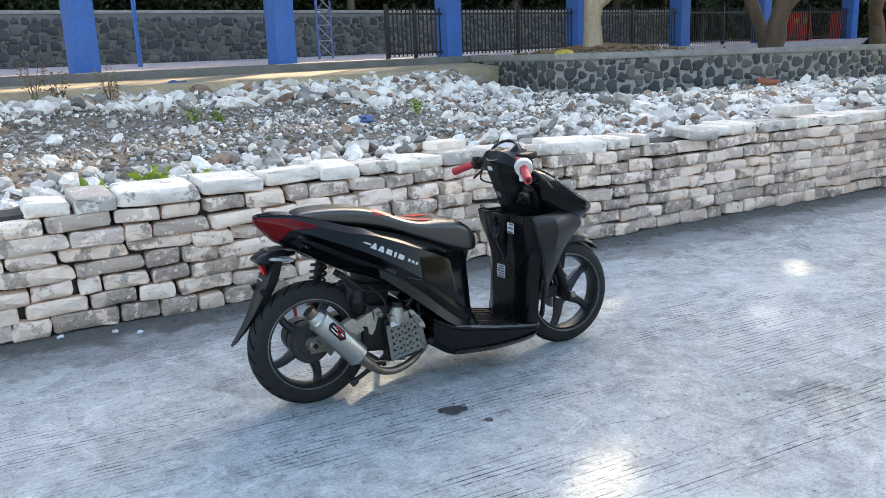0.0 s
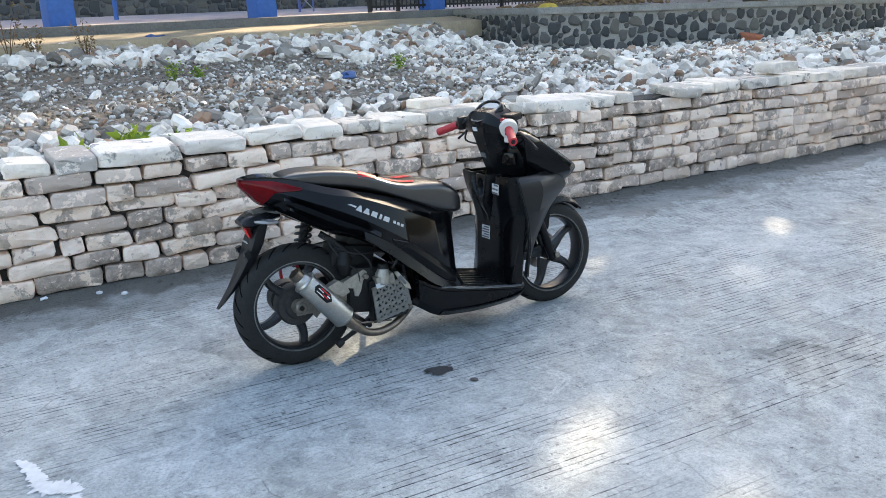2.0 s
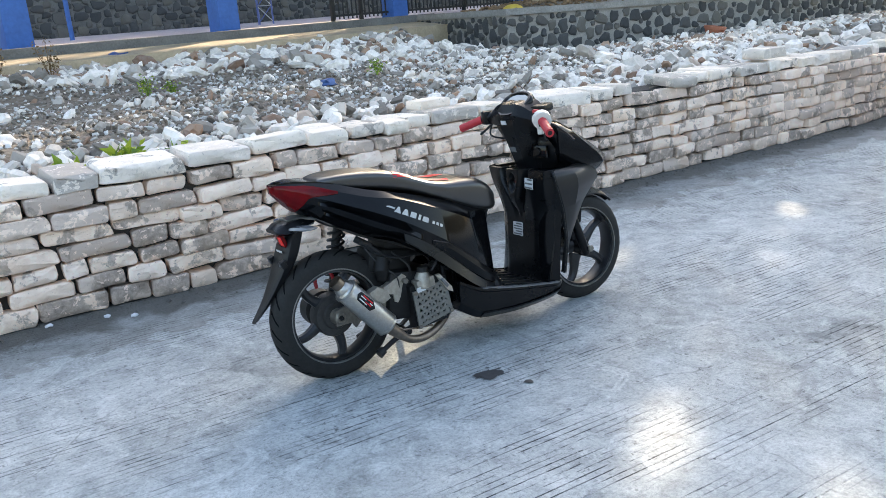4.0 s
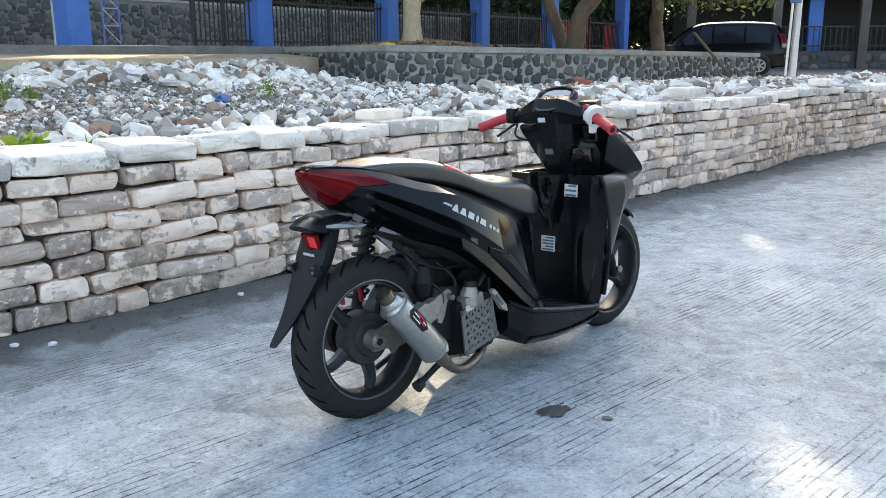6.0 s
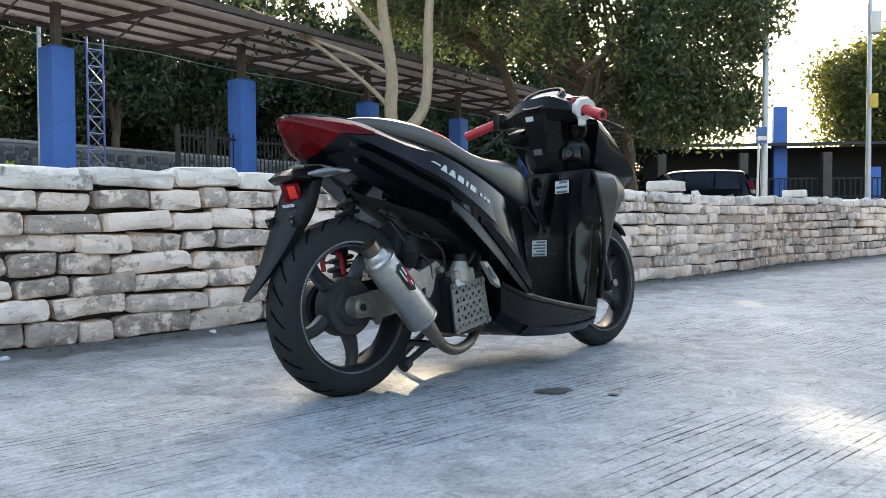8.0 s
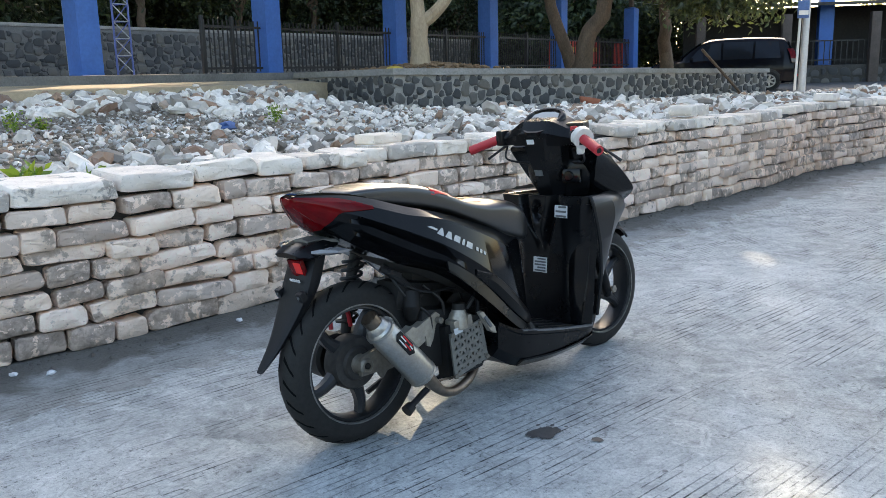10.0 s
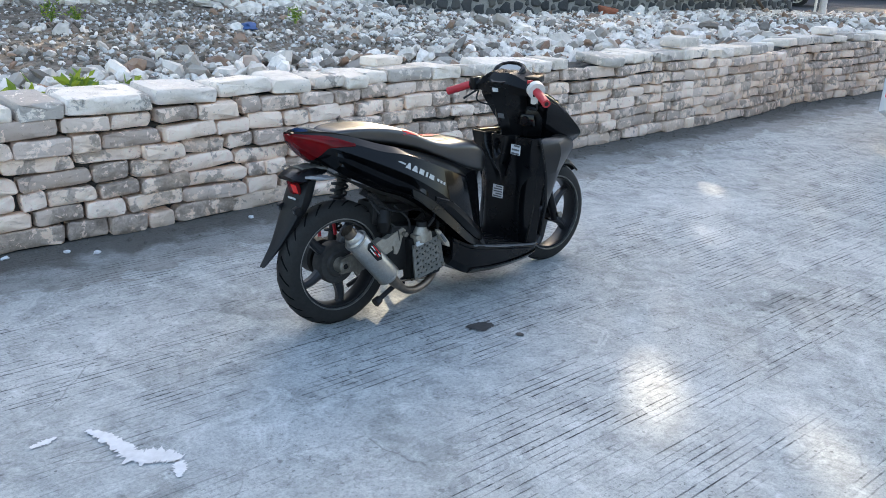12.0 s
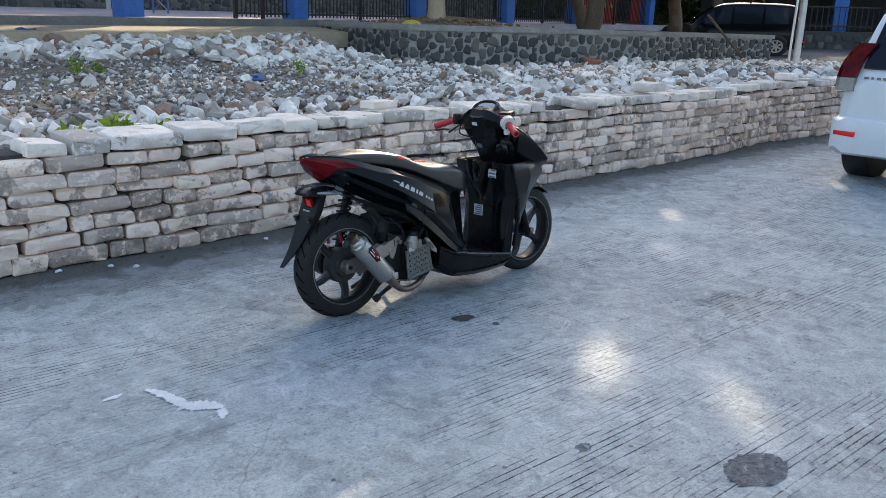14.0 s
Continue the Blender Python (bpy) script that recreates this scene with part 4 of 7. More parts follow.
shed = thing("shed", "long dark shed with railing and low stone wall", "building", pose(30.5, 16.2, 0.4, 0, 0, -52))
bm = B()
box(bm, (11, 0, 0.35), (24, 0.3, 0.9), bevel=0.02)
part("low_wall", bm, "core", shed)
st = boulder_face(rng, 23.6, 0.7, 0.33, 0.02, -0.05)
stones_row("low_wall_stone", rng, [(x - 0.8, z + 0.05, rx, rz) for x, z, rx, rz in st], 0.04, "lava_far", shed, pose(0, -0.15, 0))
# rear wall coloured near black in place of the shade under the roof
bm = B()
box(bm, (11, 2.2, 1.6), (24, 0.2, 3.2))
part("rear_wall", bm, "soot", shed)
bm = B()
box(bm, (11, 1.0, 3.25), (24.6, 2.9, 0.12), (4, 0, 0))
part("roof", bm, "roofing", shed, "dark sheet roof")
for k in range(8):
    bm = B()
    box(bm, (-0.6 + k * 3.3, -0.25, 1.4), (0.35, 0.35, 2.8), bevel=0.01)
    part("post", bm, "dark_steel", shed, "dark rusty post")
for k in range(2):
    bm = B()
    box(bm, (11, 0, 1.0 + 0.75 * k), (23.5, 0.05, 0.05))
    part("rail", bm, "iron", shed)
bm = B()
box(bm, (0, 0, 2.4), (0.55, 0.45, 4.8), bevel=0.012)
yard_x, yard_y = (18.5, 24, 34, 70), (1.95, 6, 12, 20)
verts = [(x, y, 0.42 + 0.006 * (x - 18.5)) for y in yard_y for x in yard_x]
tagged(sheet("yard", verts, [(j * 4 + i, j * 4 + i + 1, (j + 1) * 4 + i + 1, (j + 1) * 4 + i) for j in range(3) for i in range(3)], "asphalt"), "grey worn asphalt yard beyond the rubble lot", "road", kind="structure")
tall = tagged(part("gate_pillar", bm, "blue"), "tall blue painted pillar rising above the shed roof", "pillar")
tall.matrix_basis = pose(33.7, 13.15, 0.4, 0, 0, -52)
bm = B()
box(bm, (0, 0, 1.1), (0.5, 0.4, 2.2), bevel=0.012)
low = tagged(part("gate_pillar", bm, "blue"), "short blue painted pillar before the shed", "pillar")
low.matrix_basis = pose(35.6, 10.05, 0.4, 0, 0, -52)
bm = B()
box(bm, (0, 0, 0), (0.03, 0.03, 0.95))
bar = part("bar", bm, "iron", shed, sharp=None)
for k in range(110):
    o = bar if k == 0 else new("bar", bar.data)
    o.parent = shed
    o.location = (-0.5 + k * 0.215, 0, 1.3)


def far_house(m, w, h, mat, label, sill=3.0):
    root = thing("house", label, "house", m, "houses behind the trees")
    bm = B()
    box(bm, (0, 0, h / 2), (w, 5, h))
    part("wall", bm, mat, root)
    bm = B()
    box(bm, (0, 0, h + 0.5), (w + 1, 6, 1.0), taper=(0.8, 0.1))
    part("roof", bm, "roofing", root)
    for k in range(int(w / 2.4)):
        x = -w / 2 + 1.2 + k * 2.4
        bm = B()
        box(bm, (x, -2.52, sill), (1.5, 0.08, 1.5), bevel=0.01)
        win = part("window", bm, "white_plastic", root, "white window frame")
        for s in (-0.36, 0.36):
            bm = B()
            box(bm, (x + s, -2.56, sill), (0.62, 0.03, 1.34))
            part("pane", bm, "car_glass", win)


far_house(pose(4, 43, -0.1, 0, 0, 8), 14, 4.8, "house", "pale single-storey house half hidden by trees")
far_house(pose(21, 45, -0.1, 0, 0, 4), 14, 4.8, "house_red", "red-walled house half hidden by trees")
far_house(pose(37, 44, -0.1, 0, 0, -12), 14, 4.8, "house", "pale single-storey house half hidden by trees")
far_house(pose(-12, 39, -0.1, 0, 0, 14), 14, 4.8, "house", "pale single-storey house half hidden by trees")


# ---- the scooter ----
LEAN = 3.0
bike = thing("scooter", "black automatic scooter with red grips and silver exhaust", "scooter", pose(0, 0, 0, -LEAN, 0, 0))
RA, FA = Vector((0.048, -0.026, 0.252)), Vector((1.337, 0, 0.248))  # rear and front axle


def both(name, make, mat, parent, label="", sharp=35):
    """A part on the right side and its mirror on the left."""
    for s in (1, -1):
        bm = B()
        make(bm)
        for v in bm.verts:
            v.co.y *= s
        part(name, bm, mat, parent, label, sharp)


# tail body: stations along x; each has top edge, shoulder, ridge, crease, lower edge (half width and height), tuck and belly
TAIL = [
    (-0.118, 0.026, 0.793, 0.034, 0.787, 0.037, 0.778, 0.034, 0.768, 0.028, 0.760, 0.018, 0.757, 0.756),
    (-0.060, 0.060, 0.791, 0.084, 0.776, 0.091, 0.752, 0.084, 0.730, 0.072, 0.708, 0.050, 0.696, 0.690),
    (0.020, 0.092, 0.784, 0.121, 0.763, 0.134, 0.728, 0.128, 0.698, 0.108, 0.668, 0.082, 0.646, 0.640),
    (0.100, 0.117, 0.766, 0.148, 0.739, 0.167, 0.694, 0.164, 0.656, 0.144, 0.618, 0.108, 0.598, 0.592),
    (0.200, 0.140, 0.733, 0.173, 0.706, 0.198, 0.650, 0.199, 0.602, 0.186, 0.560, 0.140, 0.546, 0.552),
    (0.300, 0.156, 0.706, 0.198, 0.684, 0.224, 0.600, 0.223, 0.552, 0.230, 0.517, 0.168, 0.506, 0.530),
    (0.400, 0.148, 0.678, 0.205, 0.645, 0.234, 0.540, 0.228, 0.492, 0.239, 0.440, 0.186, 0.436, 0.508),
    (0.500, 0.138, 0.646, 0.200, 0.602, 0.230, 0.474, 0.222, 0.412, 0.236, 0.357, 0.190, 0.354, 0.470),
    (0.600, 0.132, 0.610, 0.184, 0.556, 0.212, 0.398, 0.208, 0.326, 0.226, 0.276, 0.180, 0.272, 0.420),
    (0.680, 0.120, 0.576, 0.158, 0.512, 0.184, 0.334, 0.188, 0.268, 0.206, 0.238, 0.165, 0.232, 0.330),
    (0.745, 0.112, 0.556, 0.128, 0.470, 0.146, 0.292, 0.152, 0.240, 0.166, 0.224, 0.130, 0.220, 0.260),
    (0.772, 0.080, 0.548, 0.090, 0.460, 0.100, 0.290, 0.104, 0.240, 0.112, 0.224, 0.090, 0.220, 0.260),
]
rows = glide(TAIL, 6)


def ledged(r):
    """Right half of a tail station, with two ledges below the ridge that face upwards."""
    a = max(0.0, min(1.0, (r[0] - 0.0) / 0.07, (0.40 - r[0]) / 0.10))
    p = [(r[i], r[i + 1]) for i in (1, 3, 5, 7, 9, 11)]
    mid = ((p[2][0] + p[3][0]) / 2, (p[2][1] + p[3][1]) / 2)
    one = (mid[0] - 0.017 * a, mid[1] + 0.004 * a)
    two = (p[3][0] - 0.005 * a, p[3][1] - 0.010 * a)
    low = ((p[3][0] + p[4][0]) / 2, (p[3][1] + p[4][1]) / 2)
    three = (low[0] - 0.018 * a, low[1] - 0.002 * a)
    edge = (p[4][0] + 0.004 * a, p[4][1] + 0.006 * a)
    return [p[0], p[1], p[2], one, (p[3][0] + 0.006 * a, p[3][1] + 0.012 * a), two, three, edge, p[5]]


bm = B()
loft(bm, [mirrored([(r[0], 0.0, r[2] + 0.006)] + [(r[0], -y, z) for y, z in ledged(r)] + [(r[0], 0.0, r[13])]) for r in rows])
part("tail_body", bm, "gloss_black", bike, "glossy black tail fairing with sharp creases", 24)


def half_width(r, z):
    for i in (1, 3):
        if r[i + 1] >= z >= r[i + 3]:
            t = (r[i + 1] - z) / max(1e-6, r[i + 1] - r[i + 3])
            return r[i] + (r[i + 2] - r[i]) * t
    return r[1] if z > r[2] else r[5]


def skin(x, z):
    """Half width of the upper tail panel at a place on its side."""
    k = next(i for i in range(1, len(rows)) if rows[i][0] >= x)
    a, b = rows[k - 1], rows[k]
    t = (x - a[0]) / (b[0] - a[0])
    return half_width(a, z) * (1 - t) + half_width(b, z) * t


def panel(bm, rows, i0, i1, grow):
    """A skin over the right of the tail body between two of its edges."""
    rings = []
    for r in rows:
        pts = [(r[0], -(r[i] + grow), r[i + 1]) for i in range(i0, i1 + 1, 2)]
        pts += [(r[0], -(r[i] - 0.008), r[i + 1]) for i in range(i1, i0 - 1, -2)]
        rings.append(pts)
    loft(bm, rings)


def front_cover(bm):
    """The pointed lower side cover between ridge and crease."""
    rings = []
    for r in rows:
        if not 0.405 < r[0] < 0.745:
            continue
        k = min(1.0, (r[0] - 0.395) / 0.10)
        zu, zl = r[8] + (r[6] - r[8]) * (0.35 + 0.65 * k), r[8] + 0.004
        yu, yl = r[7] + (r[5] - r[7]) * (0.35 + 0.65 * k), r[7]
        ym, zm = (yu + yl) / 2 + 0.010 * k, (zu + zl) / 2
        rings.append([(r[0], -yu - 0.003, zu), (r[0], -yu - 0.007, zu - 0.004), (r[0], -ym - 0.004, zm), (r[0], -yl - 0.006, zl), (r[0], -yl + 0.006, zl), (r[0], -yu + 0.006, zu)])
    loft(bm, rings)


both("side_cover", front_cover, "satin_black", bike, "satin black pointed lower side cover", 30)
both("flare_strip", lambda bm: panel(bm, [r for r in rows if 0.29 < r[0] < 0.73], 7, 9, 0.002), "satin_black", bike, "satin black flared strip along the lower edge", 30)


def tail_light(bm):
    rings = []
    for r in rows:
        if r[0] > 0.095:
            continue
        k = min(1.0, max(0.03, (0.095 - r[0]) / 0.115))
        y0, z0, y1, z1, y2, z2, y3, z3 = r[1:9]
        w = 0.35 + 0.5 * min(1.0, max(0.0, (r[0] + 0.02) / 0.085))
        up = (y0 + (y1 - y0) * w, z0 + (z1 - z0) * w)
        mid = (y1 + (y2 - y1) * k, z1 + (z2 - z1) * k)
        down = min(1.0, max(0.0, (-0.018 - r[0]) / 0.030))
        kk = min(1.0, 2.0 * down)
        ll = max(0.0, 2.0 * down - 1.0)
        y4, z4 = r[9:11]
        low = (mid[0] + (y3 - mid[0]) * kk, mid[1] + (z3 - mid[1]) * kk)
        low = (low[0] + (y4 - low[0]) * ll, low[1] + (z4 - low[1]) * ll - 0.002)
        g = 0.004
        rings.append([(r[0], -up[0] - g, up[1]), (r[0], -y1 - g, z1), (r[0], -mid[0] - g, mid[1]), (r[0], -low[0] - g, low[1]), (r[0], -low[0] + 0.01, low[1]), (r[0], -mid[0] + 0.01, mid[1]), (r[0], -y1 + 0.01, z1), (r[0], -up[0] + 0.01, up[1])])
    loft(bm, rings)


both("tail_light", tail_light, "red_lens", bike, "dark red tail lamp lens")
bm = B()
tip = [r for r in rows if r[0] < -0.040]
tip = [(tip[0][0] - 0.008, 0.010, 0.788, 0.013, 0.785, 0.014, 0.780, 0.013, 0.774, 0.010, 0.770, 0.006, 0.768, 0.768)] + tip
loft(bm, [mirrored([(r[0], 0.0, r[4] + 0.004)] + [(r[0], -r[i] - 0.003, r[i + 1]) for i in (3, 5, 7, 9, 11)] + [(r[0], 0.0, r[13] - 0.003)]) for r in tip])
part("tail_light_centre", bm, "red_lens", bike, "dark red tail lamp lens wrapping the tail")
bm = B()
loft(bm, [[(x, y, z + 0.014) for y in (-w, 0, w)] + [(x, y, z) for y in (w, 0, -w)] for x, w, z in ((-0.105, 0.028, 0.783), (-0.04, 0.066, 0.784), (0.03, 0.090, 0.774), (0.09, 0.108, 0.758))])
part("grab_rail", bm, "gloss_black", bike, "smooth black grab panel behind the seat")

# seat
SEAT = [(0.030, 0.052, 0.772, 0.760), (0.050, 0.086, 0.793, 0.757), (0.12, 0.112, 0.801, 0.745), (0.22, 0.124, 0.798, 0.724), (0.32, 0.132, 0.782, 0.703), (0.41, 0.138, 0.750, 0.678),
        (0.49, 0.142, 0.718, 0.646), (0.57, 0.145, 0.702, 0.610), (0.65, 0.144, 0.700, 0.574), (0.72, 0.138, 0.690, 0.548), (0.775, 0.124, 0.662, 0.535), (0.812, 0.102, 0.624, 0.536), (0.832, 0.070, 0.590, 0.546), (0.838, 0.028, 0.574, 0.558)]
srows = glide(SEAT, 4)


def seat_ring(x, w, zt, zb, n=64):
    out = []
    for k in range(n):
        a = 2 * math.pi * k / n
        c, s = math.cos(a), math.sin(a)
        e = 0.42 if s > 0 else 0.40
        y = w * math.copysign(abs(c) ** 0.54, c)
        zz = (zt + zb) / 2 + (zt - zb) / 2 * math.copysign(abs(s) ** e, s)
        out.append((x, y, zz))
    return out


bm = B()
loft(bm, [seat_ring(*r) for r in srows])
part("seat", bm, "vinyl", bike, "black vinyl seat with red prints", 60)


def seat_top(x, y):
    xs_ = [q[0] for q in srows]
    w, zt, zb = (float(np.interp(x, xs_, [q[i] for q in srows])) for i in (1, 2, 3))
    c = min(0.999, (abs(y) / w) ** (1 / 0.54))
    return (zt + zb) / 2 + (zt - zb) / 2 * (math.sqrt(1 - c * c)) ** 0.42


def seat_print(x0, x1, y0, y1, slant):
    bm = B()
    n, m = 14, 10
    grid = [[None] * (m + 1) for _ in range(n + 1)]
    for i in range(n + 1):
        for j in range(m + 1):
            y = y0 + (y1 - y0) * j / m
            x = x0 + (x1 - x0) * i / n + slant * (j / m - 0.5)
            grid[i][j] = bm.verts.new((x, y, seat_top(x, y) + 0.0035))
    for i in range(n):
        for j in range(m):
            bm.faces.new((grid[i][j], grid[i + 1][j], grid[i + 1][j + 1], grid[i][j + 1]))
    part("seat_print", bm, "red_seat", bike, "red print on the vinyl")


seat_print(0.345, 0.425, -0.1335, -0.060, 0.030)
seat_print(0.440, 0.600, -0.105, -0.072, 0.010)
seat_print(0.560, 0.640, 0.020, 0.085, -0.020)
seat_print(0.375, 0.430, 0.070, 0.1355, -0.030)

# cover under the seat nose
bm = B()
loft(bm, [[(x0, -w, z), (x1 - 0.03, -w, z), (x1, -w * 0.8, z), (x1 + 0.012, 0, z), (x1, w * 0.8, z), (x1 - 0.03, w, z), (x0, w, z)] for z, x0, x1, w in glide(((0.215, 0.60, 0.790, 0.172), (0.30, 0.60, 0.765, 0.142), (0.42, 0.60, 0.755, 0.118), (0.50, 0.61, 0.772, 0.112), (0.572, 0.62, 0.795, 0.112)), 3)])
part("centre_cover", bm, "matte_black", bike, "grained black cover under the seat nose", 40)

# floorboard
bm = B()
FB = [(0.54, 0.200, 0.300, 0.170), (0.63, 0.226, 0.256, 0.118), (0.78, 0.220, 0.224, 0.102), (0.92, 0.207, 0.198, 0.098), (1.04, 0.194, 0.178, 0.104), (1.085, 0.172, 0.174, 0.112), (1.112, 0.120, 0.174, 0.126)]
loft(bm, [mirrored([(x, 0, zt - 0.006), (x, -w * 0.90, zt - 0.006), (x, -w * 0.93, zt), (x, -w, zt - 0.002), (x, -w - 0.001, zt - 0.014), (x, -w * 0.975, zt - 0.020), (x, -w * 0.955, zb + 0.035), (x, -w * 0.80, zb), (x, 0, zb - 0.004)]) for x, w, zt, zb in glide(FB, 5)])
floor_ob = part("floorboard", bm, "satin_black", bike, "black footboard with worn edge", 28)
for s in (-1, 1):
    bm = B()
    loft(bm, [[(x, s * w * 0.935, zt + 0.0005), (x, s * (w + 0.0015), zt - 0.001), (x, s * (w + 0.002), zt - 0.006), (x, s * w * 0.935, zt - 0.006)] for x, w, zt, zb in glide(FB[1:6], 4)])
    part("edge_strip", bm, "worn_edge", floor_ob, "scuffed pale edge of the footboard")
bm = B()
loft(bm, [[(x, -w * 0.99, zb + 0.032), (x, -w * 0.985, zb + 0.026), (x, -w * 0.82, zb - 0.001), (x, -w * 0.80, zb + 0.010)] for x, w, zt, zb in glide(FB[1:6], 4)])
part("lower_lip", bm, "gloss_black", floor_ob, "glossy black lower lip")
for k in range(7):
    bm = B()
    box(bm, (0.885, -0.150 + 0.05 * k, 0.2005), (0.20, 0.012, 0.008), (0, 10.5, 0), 0.002)
    part("rib", bm, "matte_black", floor_ob)

# leg shield and front fairing: level rings
FR = [
    # z, x_back, y_b, x_edge, y_edge, x_front, y_front, x_nose
    (0.172, 1.004, 0.172, 1.065, 0.184, 1.105, 0.120, 1.115),
    (0.250, 1.008, 0.176, 1.070, 0.190, 1.112, 0.130, 1.122),
    (0.350, 1.014, 0.182, 1.072, 0.198, 1.130, 0.138, 1.140),
    (0.450, 1.022, 0.188, 1.070, 0.206, 1.170, 0.142, 1.165),
    (0.540, 1.032, 0.196, 1.060, 0.212, 1.250, 0.138, 1.230),
    (0.600, 1.038, 0.202, 1.055, 0.216, 1.310, 0.130, 1.305),
    (0.640, 1.040, 0.206, 1.050, 0.214, 1.300, 0.118, 1.340),
    (0.662, 1.042, 0.206, 1.050, 0.210, 1.250, 0.100, 1.340),
]


def sweep(z):
    """How far the sides of the leg shield bend forward at a height."""
    return float(np.interp(z, [0.17, 0.25, 0.35, 0.48, 0.58, 0.66], [0.018, 0.030, 0.046, 0.046, 0.024, 0.010]))


bm = B()
loft(bm, [mirrored([(xb, 0, z), (xb, -yb * 0.58, z), (xb + sweep(z) * 0.35, -yb * 0.82, z), (xb + sweep(z), -yb, z), (max(xe, xb + sweep(z) + 0.012), -ye, z), ((xe + xf) / 2, -(ye + yf) / 2 - 0.004, z), (xf, -yf, z), (xn, 0, z)]) for z, xb, yb, xe, ye, xf, yf, xn in glide(FR, 4)])
part("leg_shield", bm, "gloss_black", bike, "black leg shield flaring to a point", 26)

WING = [
    # z, inner x y, middle x y, outer x y
    (0.205, 1.078, 0.188, 1.088, 0.187, 1.102, 0.172),
    (0.340, 1.074, 0.204, 1.104, 0.203, 1.138, 0.184),
    (0.420, 1.066, 0.212, 1.128, 0.211, 1.188, 0.176),
    (0.500, 1.056, 0.219, 1.152, 0.219, 1.252, 0.160),
    (0.560, 1.048, 0.222, 1.166, 0.227, 1.325, 0.146),
    (0.588, 1.044, 0.222, 1.168, 0.231, 1.362, 0.136),
    (0.622, 1.040, 0.221, 1.165, 0.230, 1.350, 0.140),
    (0.652, 1.038, 0.217, 1.155, 0.221, 1.318, 0.146),
    (0.668, 1.040, 0.208, 1.150, 0.200, 1.270, 0.140),
]

WING_ROWS = [(z, xi + 0.6 * sweep(z), *more) for z, xi, *more in glide(WING, 4)]


def wing(bm):
    rings = []
    for z, xi, yi, xm, ym, xo, yo in WING_ROWS:
        rings.append([(xi, -yi, z), (xi + 0.006, -yi - 0.005, z), (xm, -ym, z), ((xm + xo) / 2, -(ym + yo) / 2 - 0.004, z), (xo, -yo, z), (xo - 0.006, -yo + 0.012, z), (xm, -ym + 0.018, z), (xi + 0.010, -yi + 0.014, z)])
    loft(bm, rings)


both("wing_panel", wing, "wing", bike, "satin charcoal side wing ending in a point", 24)
for s in (-1, 1):
    bm = B()
    rod(bm, [(xi - 0.003, s * (yi + 0.001), z) for z, xi, yi, *_ in WING_ROWS], 0.005, 6)
    part("edge_trim", bm, "matte_black", bike, "dull black trim along the leg shield")

# moulded inner panel: a wedge in the middle, a pocket on each side
def smooth(a, b, v):
    t = min(1.0, max(0.0, (v - a) / (b - a)))
    return t * t * (3 - 2 * t)


def inner_panel(y, z):
    """How far the inner panel stands out of the leg shield."""
    w = 0.008 + 0.066 * smooth(0.455, 0.665, z)
    wedge = 0.050 * smooth(0.445, 0.56, z) * (1 - smooth(0.55, 1.0, abs(y) / w))
    lock = 0.026 * (1 - smooth(0.55, 1.0, math.hypot(y / 0.026, (z - 0.612) / 0.046)))
    wide = 0.150 + 0.22 * (z - 0.40)
    pocket = 0.040 * smooth(0.42, 0.62, z) * smooth(w + 0.006, w + 0.034, abs(y)) * (1 - smooth(wide - 0.010, wide + 0.010, abs(y)))
    return 0.004 + max(wedge - lock, pocket)


ny, nz = 120, 70
shield_rows = glide(FR, 8)
verts = []
for k in range(nz + 1):
    z = 0.178 + 0.492 * k / nz
    row = min(shield_rows, key=lambda q: abs(q[0] - z))
    reach = row[2] * 0.99 + 0.010 * smooth(0.5, 0.67, z)
    for i in range(ny + 1):
        y = reach * (2 * i / ny - 1)
        back = row[1] + sweep(z) * smooth(0.5, 1.02, abs(y) / row[2])
        verts.append((back - inner_panel(y, z) * (1 if abs(y) < reach * 0.995 else 0.2), y, z))
top = len(verts)
for i in range(ny + 1):
    y = verts[nz * (ny + 1) + i][1]
    verts.append((verts[nz * (ny + 1) + i][0] + 0.008, y, 0.672))
    verts.append((verts[nz * (ny + 1) + i][0] + 0.012, y, 0.640))
    verts.append((1.10, y, 0.632))
faces = [(k * (ny + 1) + i, k * (ny + 1) + i + 1, (k + 1) * (ny + 1) + i + 1, (k + 1) * (ny + 1) + i) for k in range(nz) for i in range(ny)]
for i in range(ny):
    a, b = nz * (ny + 1) + i, nz * (ny + 1) + i + 1
    c, d = top + 3 * i, top + 3 * i + 3
    faces += [(a, b, d, c), (c, d, d + 1, c + 1), (c + 1, d + 1, d + 2, c + 2)]
sheet("inner_panel", verts, faces, "satin_black", bike, "moulded inner panel with open pockets", 40)
bm = B()
disc(bm, 0.015, 0.0, 0.012, (1.004, 0.0, 0.612), "x", 20)
part("lock_plate", bm, "satin_black", bike)


def sticker(c, w, h, tilt, turn, rows_n, label):
    root_bm = B()
    m = pose(*c, 0, tilt, turn)
    box(root_bm, (0, 0, 0), (0.002, w, h))
    bmesh.ops.transform(root_bm, matrix=m, verts=root_bm.verts)
    st = part("sticker", root_bm, "label", bike, label, None)
    for k in range(rows_n):
        bm = B()
        wide = w * (0.82 if k % 3 else 0.6)
        box(bm, (-0.0015, (wide - w * 0.84) / 2, h * (0.38 - 0.76 * k / max(1, rows_n - 1))), (0.002, wide, h * 0.5 / rows_n))
        bmesh.ops.transform(bm, matrix=m, verts=bm.verts)
        part("print_line", bm, "ink", st, sharp=None)


